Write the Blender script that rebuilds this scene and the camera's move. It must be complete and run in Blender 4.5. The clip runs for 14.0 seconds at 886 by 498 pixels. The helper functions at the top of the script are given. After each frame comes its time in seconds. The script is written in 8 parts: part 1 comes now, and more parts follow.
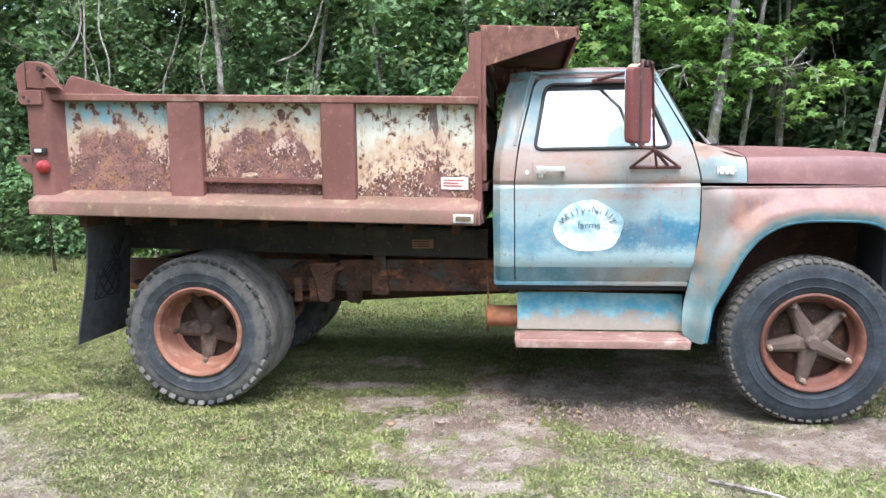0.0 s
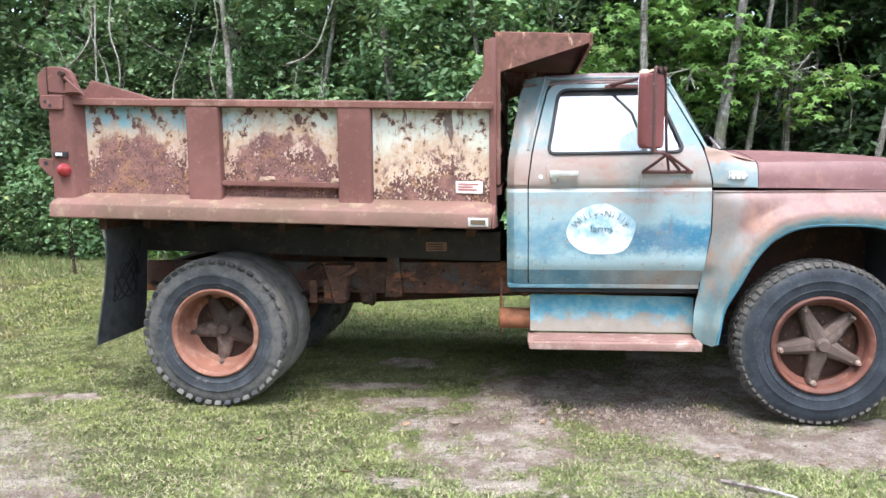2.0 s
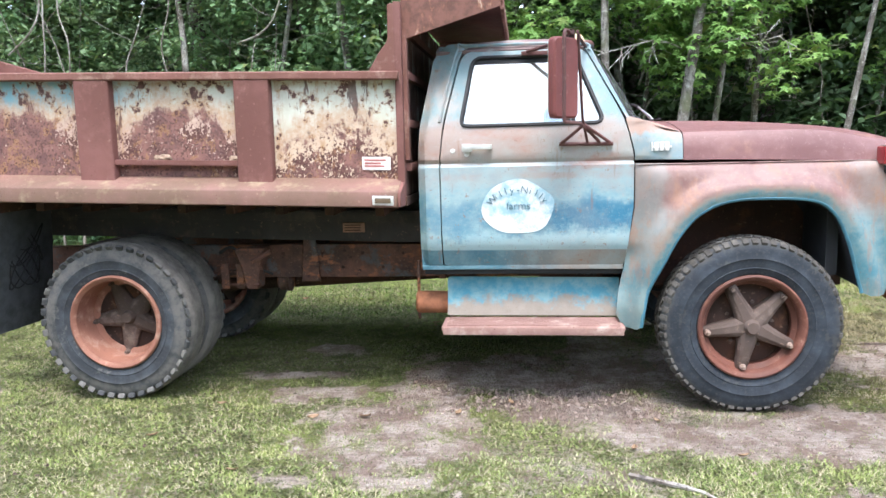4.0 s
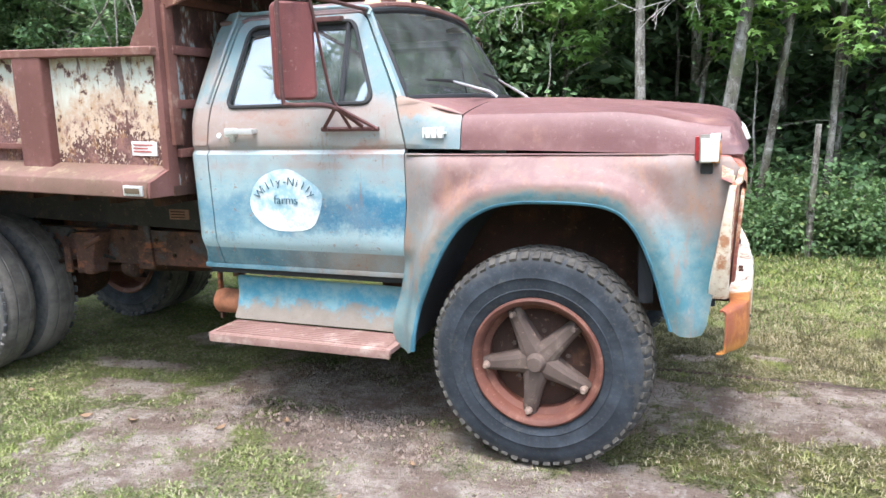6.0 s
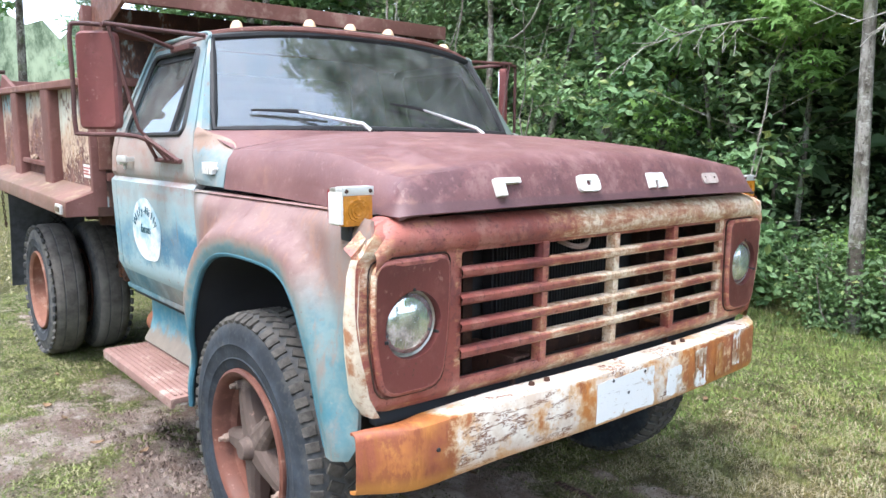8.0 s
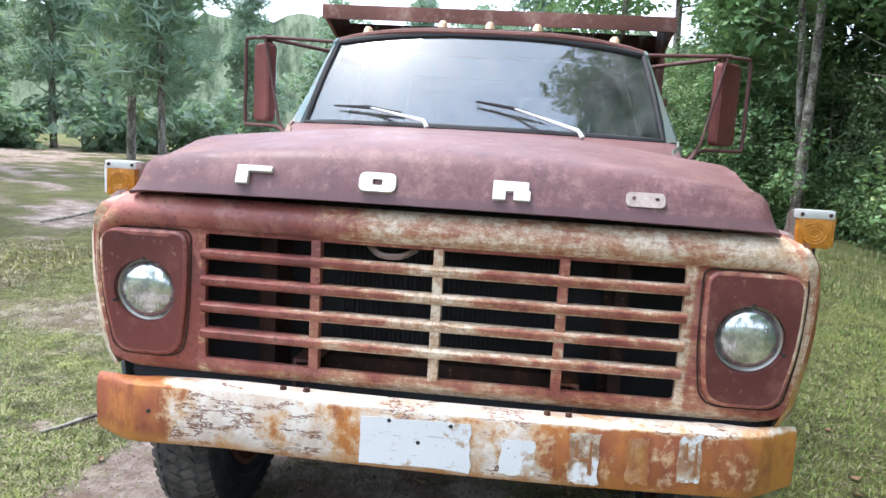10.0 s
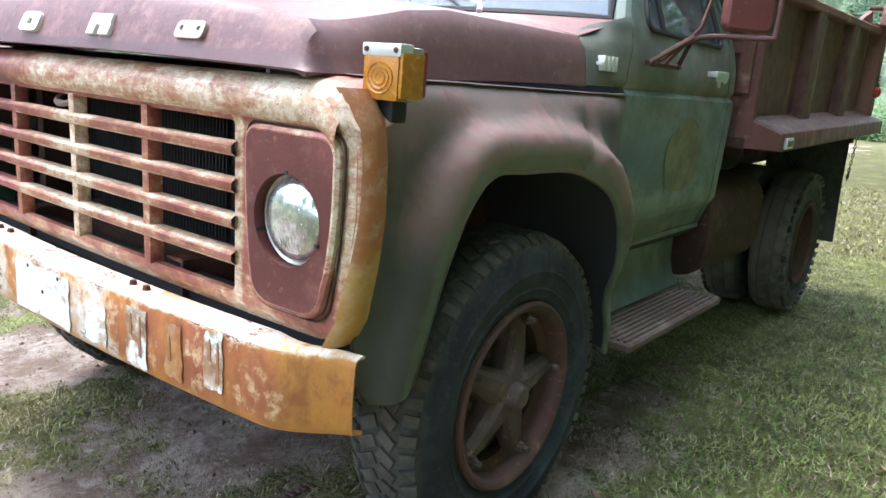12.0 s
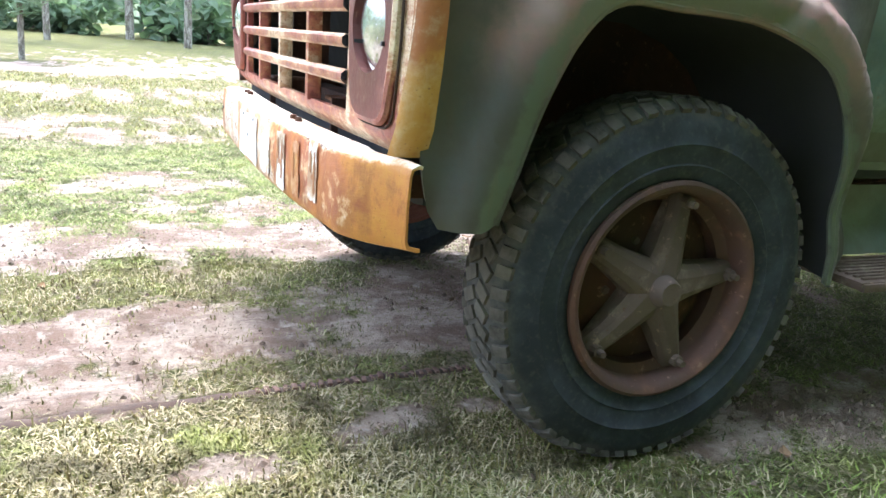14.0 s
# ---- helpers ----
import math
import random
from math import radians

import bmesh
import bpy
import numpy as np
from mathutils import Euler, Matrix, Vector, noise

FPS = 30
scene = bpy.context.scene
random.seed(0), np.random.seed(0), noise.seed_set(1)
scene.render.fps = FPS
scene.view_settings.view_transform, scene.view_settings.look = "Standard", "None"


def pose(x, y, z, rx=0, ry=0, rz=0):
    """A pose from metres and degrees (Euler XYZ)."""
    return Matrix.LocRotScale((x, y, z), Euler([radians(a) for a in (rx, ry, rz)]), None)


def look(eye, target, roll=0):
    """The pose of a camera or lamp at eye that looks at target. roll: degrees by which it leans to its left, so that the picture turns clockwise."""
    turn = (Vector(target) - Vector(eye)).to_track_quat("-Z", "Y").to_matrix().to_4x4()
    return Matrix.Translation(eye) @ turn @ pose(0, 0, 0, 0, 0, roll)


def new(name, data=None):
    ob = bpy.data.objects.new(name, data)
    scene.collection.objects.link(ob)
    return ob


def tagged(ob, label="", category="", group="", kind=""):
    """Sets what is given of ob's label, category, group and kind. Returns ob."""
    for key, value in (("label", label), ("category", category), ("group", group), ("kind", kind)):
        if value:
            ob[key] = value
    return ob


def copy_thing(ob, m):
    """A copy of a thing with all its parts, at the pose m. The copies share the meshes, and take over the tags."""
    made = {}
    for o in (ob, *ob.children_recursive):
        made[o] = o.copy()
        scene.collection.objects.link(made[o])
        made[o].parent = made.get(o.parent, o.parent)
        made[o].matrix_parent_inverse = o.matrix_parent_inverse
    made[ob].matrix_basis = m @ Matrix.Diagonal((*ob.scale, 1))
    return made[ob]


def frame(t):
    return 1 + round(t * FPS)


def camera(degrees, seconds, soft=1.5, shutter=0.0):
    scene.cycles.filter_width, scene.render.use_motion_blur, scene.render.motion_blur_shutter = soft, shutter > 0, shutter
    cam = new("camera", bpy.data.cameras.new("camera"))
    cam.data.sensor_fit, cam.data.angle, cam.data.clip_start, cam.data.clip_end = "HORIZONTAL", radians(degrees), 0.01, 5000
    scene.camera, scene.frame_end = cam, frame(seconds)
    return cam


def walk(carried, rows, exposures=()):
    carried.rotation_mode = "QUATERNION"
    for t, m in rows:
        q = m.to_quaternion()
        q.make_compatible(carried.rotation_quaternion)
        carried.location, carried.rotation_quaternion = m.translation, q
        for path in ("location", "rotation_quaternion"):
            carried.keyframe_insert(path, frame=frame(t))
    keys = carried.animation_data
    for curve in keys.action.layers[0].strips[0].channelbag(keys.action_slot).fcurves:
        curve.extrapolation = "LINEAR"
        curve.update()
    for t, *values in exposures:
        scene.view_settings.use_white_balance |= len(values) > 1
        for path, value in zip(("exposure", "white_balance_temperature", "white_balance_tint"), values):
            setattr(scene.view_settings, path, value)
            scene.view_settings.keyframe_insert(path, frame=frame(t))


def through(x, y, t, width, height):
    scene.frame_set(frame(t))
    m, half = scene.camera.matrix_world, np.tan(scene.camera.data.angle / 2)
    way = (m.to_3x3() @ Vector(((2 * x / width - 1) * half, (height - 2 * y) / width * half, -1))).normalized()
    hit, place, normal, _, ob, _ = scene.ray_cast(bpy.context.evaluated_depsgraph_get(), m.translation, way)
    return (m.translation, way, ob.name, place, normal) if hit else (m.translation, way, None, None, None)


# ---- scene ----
cam = camera(61.6, 14.0)
PATH = [
    (0, (-1.611, -5.277, 1.514), (-1.825, -3.302, 1.279), -0.7),
    (0.5, (-1.602, -5.25, 1.513), (-1.82, -3.276, 1.274), -0.9),
    (1, (-1.606, -5.264, 1.523), (-1.82, -3.29, 1.288), -0.8),
    (1.5, (-1.63, -5.296, 1.54), (-1.85, -3.322, 1.303), -0.7),
    (2, (-1.674, -5.346, 1.533), (-1.895, -3.372, 1.301), -0.6),
    (2.2, (-1.684, -5.369, 1.543), (-1.906, -3.397, 1.307), -0.7),
    (4.3, (-1.012, -4.879, 1.477), (-1.221, -2.913, 1.174), -1.6),
    (4.5, (-0.862, -4.773, 1.492), (-1.047, -2.811, 1.151), -1.7),
    (5, (-0.39, -4.565, 1.458), (-0.704, -2.623, 1.094), -1.6),
    (5.5, (0.173, -4.293, 1.516), (-0.275, -2.384, 1.122), -1.8),
    (6, (0.717, -3.952, 1.536), (0.014, -2.116, 1.17), -1.4),
    (6.5, (1.281, -3.593, 1.594), (0.356, -1.851, 1.262), -1.1),
    (7, (1.69, -3.114, 1.545), (0.556, -1.495, 1.236), -0.6),
    (7.2, (1.841, -2.914, 1.534), (0.642, -1.342, 1.234), -0.4),
    (9.3, (2.798, -0.573, 1.55), (0.843, -0.254, 1.271), 2.3),
    (9.5, (2.822, -0.333, 1.528), (0.848, -0.182, 1.246), 2.8),
    (10, (2.838, 0.239, 1.539), (0.87, 0.025, 1.255), 3.3),
    (10.5, (2.667, 0.795, 1.513), (0.775, 0.222, 1.208), 4.0),
    (11, (2.392, 1.292, 1.491), (0.633, 0.399, 1.163), 4.4),
    (11.5, (2.059, 1.656, 1.449), (0.388, 0.624, 1.072), 4.6),
    (12, (1.748, 2.024, 1.356), (0.198, 0.841, 0.91), 4.7),
    (12.5, (1.447, 2.224, 1.205), (0.115, 0.837, 0.657), 4.7),
    (13, (1.341, 2.339, 1.028), (0.335, 0.725, 0.412), 4.5),
    (13.5, (1.286, 2.359, 0.938), (0.499, 0.622, 0.335), 4.5),
    (14, (1.253, 2.381, 1.025), (0.449, 0.628, 0.496), 5.1),
]
EXPOSURES = [(0.0, 2.02), (2.2, 2.02), (4.5, 2.0), (6.0, 1.99), (7.0, 2.06), (9.5, 1.76), (11.0, 1.78), (12.0, 2.38), (12.5, 3.2), (13.0, 3.2), (13.5, 2.96), (14.0, 2.94)]
walk(cam, [(t, look(eye, target, roll)) for t, eye, target, roll in PATH], EXPOSURES)

# ---- world and light ----
world = bpy.data.worlds.new("sky")
scene.world = world
world.use_nodes = True
wn = world.node_tree
sky = wn.nodes.new("ShaderNodeTexSky")
sky.sky_type = "NISHITA"
sky.sun_disc = False
sky.sun_elevation = radians(66)
sky.sun_rotation = radians(177)
sky.air_density, sky.dust_density, sky.ozone_density = 1.0, 6.0, 1.0
pale = wn.nodes.new("ShaderNodeMix")
pale.data_type = "RGBA"
pale.inputs[0].default_value = 0.62
pale.inputs[7].default_value = (9.1, 10.9, 14.4, 1)
wn.links.new(sky.outputs[0], pale.inputs[6])
wn.links.new(pale.outputs[2], wn.nodes["Background"].inputs[0])
wn.nodes["Background"].inputs[1].default_value = 0.115

sun = new("sun", bpy.data.lights.new("sun", "SUN"))
sun.data.energy = 1.15
sun.data.angle = radians(18)
sun.data.color = (1.0, 0.98, 0.97)
sun.matrix_world = look((0.5, -9.5, 22), (0, 0, 0))


# ---- materials ----
class Nodes:
    """Short names for the nodes of one material."""

    def __init__(self, name):
        self.mat = bpy.data.materials.new(name)
        self.mat.use_nodes = True
        self.t = self.mat.node_tree
        self.bsdf = self.t.nodes["Principled BSDF"]
        self.co = self.t.nodes.new("ShaderNodeTexCoord").outputs["Object"]

    def put(self, socket, value):
        if isinstance(value, bpy.types.NodeSocket):
            self.t.links.new(value, socket)
        elif isinstance(value, tuple) and len(value) == 3 and socket.type == "RGBA":
            socket.default_value = (*value, 1)
        else:
            socket.default_value = value

    def scaled(self, s, vec=None):
        n = self.t.nodes.new("ShaderNodeMapping")
        self.put(n.inputs[0], vec or self.co)
        n.inputs["Scale"].default_value = s
        return n.outputs[0]

    def noise(self, scale, detail=4, rough=0.55, vec=None, warp=0.0):
        n = self.t.nodes.new("ShaderNodeTexNoise")
        self.put(n.inputs["Vector"], vec or self.co)
        n.inputs["Scale"].default_value, n.inputs["Detail"].default_value = scale, detail
        n.inputs["Roughness"].default_value, n.inputs["Distortion"].default_value = rough, warp
        return n.outputs["Fac"]

    def cells(self, scale, vec=None, feature="F1"):
        n = self.t.nodes.new("ShaderNodeTexVoronoi")
        n.feature = feature
        self.put(n.inputs["Vector"], vec or self.co)
        n.inputs["Scale"].default_value = scale
        return n.outputs["Distance"]

    def ramp(self, fac, *stops):
        n = self.t.nodes.new("ShaderNodeValToRGB")
        self.put(n.inputs[0], fac)
        el = n.color_ramp.elements
        while len(el) < len(stops):
            el.new(0.5)
        for e, (p, c) in zip(el, stops):
            e.position = p
            e.color = (c, c, c, 1) if isinstance(c, (int, float)) else (*c, 1)
        return n.outputs[0]

    def step(self, value, a, b, lo=0.0, hi=1.0):
        n = self.t.nodes.new("ShaderNodeMapRange")
        n.interpolation_type = "SMOOTHSTEP"
        self.put(n.inputs[0], value)
        if a > b:
            a, b, lo, hi = b, a, hi, lo
        for i, v in enumerate((a, b, lo, hi)):
            n.inputs[1 + i].default_value = v
        return n.outputs[0]

    def mix(self, fac, a, b, mode="MIX"):
        n = self.t.nodes.new("ShaderNodeMix")
        n.data_type, n.blend_type = "RGBA", mode
        self.put(n.inputs[0], fac)
        self.put(n.inputs[6], a)
        self.put(n.inputs[7], b)
        return n.outputs[2]

    def math(self, op, a, b=0.0):
        n = self.t.nodes.new("ShaderNodeMath")
        n.operation = op
        self.put(n.inputs[0], a)
        self.put(n.inputs[1], b)
        return n.outputs[0]

    def xyz(self):
        n = self.t.nodes.new("ShaderNodeSeparateXYZ")
        self.put(n.inputs[0], self.co)
        return n.outputs[0], n.outputs[1], n.outputs[2]

    def any(self):
        return self.t.nodes.new("ShaderNodeObjectInfo").outputs["Random"]

    def isle(self):
        return self.t.nodes.new("ShaderNodeNewGeometry").outputs["Random Per Island"]

    def done(self, color, rough=0.8, metal=0.0, height=None, bump=0.3, depth=0.01, spec=0.5):
        self.put(self.bsdf.inputs["Base Color"], color)
        self.put(self.bsdf.inputs["Roughness"], rough)
        self.put(self.bsdf.inputs["Metallic"], metal)
        self.bsdf.inputs["Specular IOR Level"].default_value = spec
        if height is not None:
            n = self.t.nodes.new("ShaderNodeBump")
            n.inputs["Strength"].default_value, n.inputs["Distance"].default_value = bump, depth
            self.put(n.inputs["Height"], height)
            self.t.links.new(n.outputs[0], self.bsdf.inputs["Normal"])
        return self.mat


def oxide_paint(name, base, dark, light, wear=0.5, rough=0.62):
    """Sun-bleached red-brown paint with dull patches, thin pale chalking and rust specks."""
    n = Nodes(name)
    big, mid, fine = n.noise(2.2, 5, 0.6), n.noise(9, 6, 0.65), n.noise(90, 4, 0.6)
    c = n.mix(n.step(big, 0.35, 0.68), dark, base)
    c = n.mix(n.math("MULTIPLY", n.step(mid, 0.5, 0.75), wear), c, light)
    streak = n.noise(7, 5, 0.6, n.scaled((3, 3, 0.35)))
    c = n.mix(n.math("MULTIPLY", n.step(streak, 0.56, 0.72), 0.45), c, dark)
    c = n.mix(n.step(fine, 0.62, 0.74), c, (0.10, 0.045, 0.03))
    c = n.mix(n.math("MULTIPLY", n.step(n.noise(34, 5, 0.7), 0.6, 0.7), 0.35), c, (0.42, 0.27, 0.2))
    return n.done(c, n.step(mid, 0.3, 0.7, rough, rough + 0.2), 0.0, fine, 0.25, 0.004, 0.35)


def cab_paint(name, green=0.0):
    """Old two-tone blue paint, bleached to pink oxide over the shoulders."""
    n = Nodes(name)
    x, y, z = n.xyz()
    big, mid, fine = n.noise(2.6, 5, 0.6), n.noise(8, 6, 0.65), n.noise(110, 3, 0.6)
    small = n.noise(32, 6, 0.72)
    lift = n.math("ADD", z, n.math("MULTIPLY", n.math("SUBTRACT", mid, 0.5), 0.06))
    blur = n.math("ADD", z, n.math("MULTIPLY", n.math("SUBTRACT", big, 0.5), 0.22))
    blur = n.math("ADD", blur, n.math("ADD", n.math("MULTIPLY", n.math("SUBTRACT", mid, 0.5), 0.16), n.math("MULTIPLY", n.math("SUBTRACT", small, 0.5), 0.07)))
    # chalked pale blue, palest along the foot of the door, greyer under the belt
    c = n.mix(n.step(n.noise(4.0, 6, 0.66, n.scaled((0.8, 1, 1.4))), 0.38, 0.62), (0.30, 0.415, 0.43), (0.165, 0.315, 0.375))
    c = n.mix(n.math("MULTIPLY", n.step(blur, 0.99, 0.94), n.step(mid, 0.3, 0.6, 0.5, 0.9)), c, (0.33, 0.46, 0.49))
    c = n.mix(n.math("MULTIPLY", n.step(blur, 1.18, 1.27), 0.65), c, n.mix(n.step(mid, 0.4, 0.62), (0.33, 0.40, 0.405), (0.33, 0.345, 0.33)))
    # the darker band that kept its colour, and the bottom stripe
    band = n.math("MULTIPLY", n.step(blur, 0.955, 1.03), n.step(blur, 1.20, 1.12))
    band = n.math("MULTIPLY", band, n.step(n.noise(3.6, 6, 0.68, n.scaled((0.8, 1, 1.2))), 0.36, 0.52, 0.25, 1.0))
    band = n.math("MULTIPLY", band, n.step(x, -1.70, -1.0, 0.55, 1.0))
    band = n.math("MULTIPLY", band, n.step(small, 0.25, 0.55, 0.6, 1.0))
    c = n.mix(n.math("MULTIPLY", band, 0.92), c, (0.020, 0.150, 0.255))
    low = n.mix(n.step(n.math("ADD", x, n.math("MULTIPLY", big, 0.8)), -1.0, -0.5), (0.035, 0.13, 0.18), (0.20, 0.165, 0.14))
    c = n.mix(n.math("MULTIPLY", n.step(z, 0.892, 0.884), n.step(mid, 0.3, 0.6, 0.55, 0.9)), c, low)
    # a brown water line below the belt and dull grime in broad clouds
    line = n.math("MULTIPLY", n.step(lift, 1.268, 1.295), n.step(lift, 1.33, 1.305))
    c = n.mix(n.math("MULTIPLY", line, n.step(big, 0.42, 0.6, 0.0, 0.6)), c, (0.37, 0.25, 0.20))
    c = n.mix(n.step(n.noise(1.6, 6, 0.7), 0.47, 0.66, 0.0, 0.28), c, (0.33, 0.28, 0.235))
    # shoulders bleached to primer, the window frame to blue-grey
    grey = n.mix(n.step(big, 0.36, 0.62), (0.33, 0.255, 0.225), (0.31, 0.325, 0.31))
    grey = n.mix(n.step(z, 1.54, 1.64), grey, n.mix(n.step(n.noise(5, 5, 0.65, n.scaled((1, 1, 0.5))), 0.42, 0.62), (0.165, 0.255, 0.275), (0.285, 0.275, 0.255)))
    c = n.mix(n.step(lift, 1.355, 1.385), c, grey)
    c = n.mix(n.math("MULTIPLY", n.step(n.noise(3.2, 5, 0.65, n.scaled((1, 1, 2.2))), 0.50, 0.66), n.math("MULTIPLY", n.step(lift, 1.30, 1.36), n.step(z, 1.66, 1.54, 0.12, 0.85))), c, (0.33, 0.19, 0.155))
    # rust runs below the seams, long scratches and rub marks
    run = n.noise(14, 5, 0.6, n.scaled((2.4, 2.4, 0.28)))
    c = n.mix(n.math("MULTIPLY", n.step(run, 0.6, 0.74), 0.55), c, (0.24, 0.11, 0.06))
    scratch = n.noise(26, 5, 0.7, n.scaled((0.4, 1, 4.0)))
    c = n.mix(n.math("MULTIPLY", n.step(scratch, 0.60, 0.66), n.math("MULTIPLY", n.step(mid, 0.5, 0.6, 0.0, 0.75), n.step(blur, 1.12, 0.98, 0.3, 1.0))), c, (0.22, 0.14, 0.10))
    c = n.mix(n.step(small, 0.56, 0.72, 0.0, 0.45), c, (0.40, 0.39, 0.36))
    c = n.mix(n.step(small, 0.40, 0.30, 0.0, 0.4), c, (0.17, 0.15, 0.13))
    c = n.mix(n.step(n.noise(21, 5, 0.7), 0.63, 0.68, 0.0, 0.7), c, (0.25, 0.13, 0.08))
    c = n.mix(n.step(fine, 0.66, 0.76), c, (0.16, 0.08, 0.05))
    # far-side copy: greener and darker, the woods' shade put into the colour
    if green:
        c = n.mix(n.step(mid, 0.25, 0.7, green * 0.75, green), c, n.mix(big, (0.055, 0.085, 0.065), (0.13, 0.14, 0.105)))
    return n.done(c, n.step(mid, 0.3, 0.7, 0.42, 0.65), 0.0, fine, 0.12, 0.003, 0.4)


def fender_paint(name, green=0.0):
    """Blue paint that has bleached to pink oxide over the crown of the wheel arch."""
    n = Nodes(name)
    x, y, z = n.xyz()
    big, mid, fine = n.noise(2.6, 5, 0.6), n.noise(8, 6, 0.65), n.noise(110, 3, 0.6)
    small = n.noise(34, 6, 0.72)
    at = n.t.nodes.new("ShaderNodeAttribute")
    at.attribute_name = "arch"
    ragged = n.math("ADD", n.math("MULTIPLY", n.math("SUBTRACT", mid, 0.5), 0.08), n.math("MULTIPLY", n.math("SUBTRACT", small, 0.5), 0.035))
    gap = n.math("ADD", at.outputs["Fac"], ragged)
    zz = n.math("ADD", z, n.math("MULTIPLY", n.math("SUBTRACT", big, 0.5), 0.26))
    xx = n.math("ADD", x, n.math("MULTIPLY", n.math("SUBTRACT", n.noise(3.4, 5, 0.62), 0.5), 0.24))
    c = n.mix(n.step(mid, 0.35, 0.62), (0.060, 0.175, 0.215), (0.155, 0.235, 0.245))
    # the flat rear corner is bleached to blue-grey
    rear = n.math("MULTIPLY", n.step(xx, -0.42, -0.50), n.step(zz, 0.92, 1.05))
    c = n.mix(n.math("MULTIPLY", rear, 0.8), c, n.mix(n.step(mid, 0.4, 0.6), (0.23, 0.29, 0.29), (0.28, 0.255, 0.235)))
    tan = n.mix(n.step(mid, 0.4, 0.6), (0.25, 0.195, 0.160), (0.235, 0.225, 0.205))
    body = n.math("MULTIPLY", n.step(gap, 0.018, 0.05), n.step(zz, 0.74, 0.94))
    body = n.math("MULTIPLY", body, n.step(rear, 0, 1, 1.0, 0.35))
    body = n.math("MULTIPLY", body, n.math("MAXIMUM", n.step(xx, 0.47, 0.36), n.step(zz, 0.98, 1.16)))
    c = n.mix(body, c, tan)
    pink = n.math("MULTIPLY", n.math("MULTIPLY", body, n.step(gap, 0.03, 0.07)), n.step(zz, 1.00, 1.16))
    pink = n.math("MULTIPLY", pink, n.step(xx, 0.62, 0.30, 0.42, 1.0))
    c = n.mix(pink, c, n.mix(n.step(mid, 0.4, 0.62), (0.180, 0.096, 0.087), (0.232, 0.143, 0.129)))
    # warm rust stains down both legs of the flare
    stain = n.math("MULTIPLY", n.step(n.noise(4.5, 6, 0.7, n.scaled((1.6, 1, 0.8))), 0.50, 0.64), n.math("MULTIPLY", n.step(gap, 0.02, 0.06), n.step(zz, 0.62, 0.80)))
    c = n.mix(n.math("MULTIPLY", stain, 0.55), c, (0.31, 0.165, 0.105))
    c = n.mix(n.math("MULTIPLY", n.step(z, 0.78, 0.6), 0.6), c, (0.165, 0.195, 0.175))
    run = n.noise(12, 5, 0.6, n.scaled((2.2, 2.2, 0.4)))
    c = n.mix(n.math("MULTIPLY", n.step(run, 0.56, 0.72), 0.5), c, (0.28, 0.15, 0.10))
    c = n.mix(n.step(small, 0.54, 0.72, 0.0, 0.32), c, (0.34, 0.285, 0.255))
    c = n.mix(n.step(small, 0.42, 0.30, 0.0, 0.45), c, (0.17, 0.13, 0.11))
    c = n.mix(n.step(fine, 0.66, 0.76), c, (0.16, 0.08, 0.05))
    # far-side copy: the woods' shade put in as dull dark tones
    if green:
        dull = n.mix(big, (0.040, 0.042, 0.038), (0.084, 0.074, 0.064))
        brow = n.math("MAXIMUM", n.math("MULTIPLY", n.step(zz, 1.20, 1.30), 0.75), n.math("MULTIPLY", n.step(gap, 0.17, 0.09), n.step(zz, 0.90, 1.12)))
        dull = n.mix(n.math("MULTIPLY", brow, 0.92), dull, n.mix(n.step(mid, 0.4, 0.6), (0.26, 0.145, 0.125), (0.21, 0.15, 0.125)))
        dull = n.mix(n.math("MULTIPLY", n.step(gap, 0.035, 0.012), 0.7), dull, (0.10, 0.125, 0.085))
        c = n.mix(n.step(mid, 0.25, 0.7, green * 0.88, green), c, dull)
    return n.done(c, n.step(mid, 0.3, 0.7, 0.42, 0.66), 0.0, fine, 0.12, 0.003, 0.4)


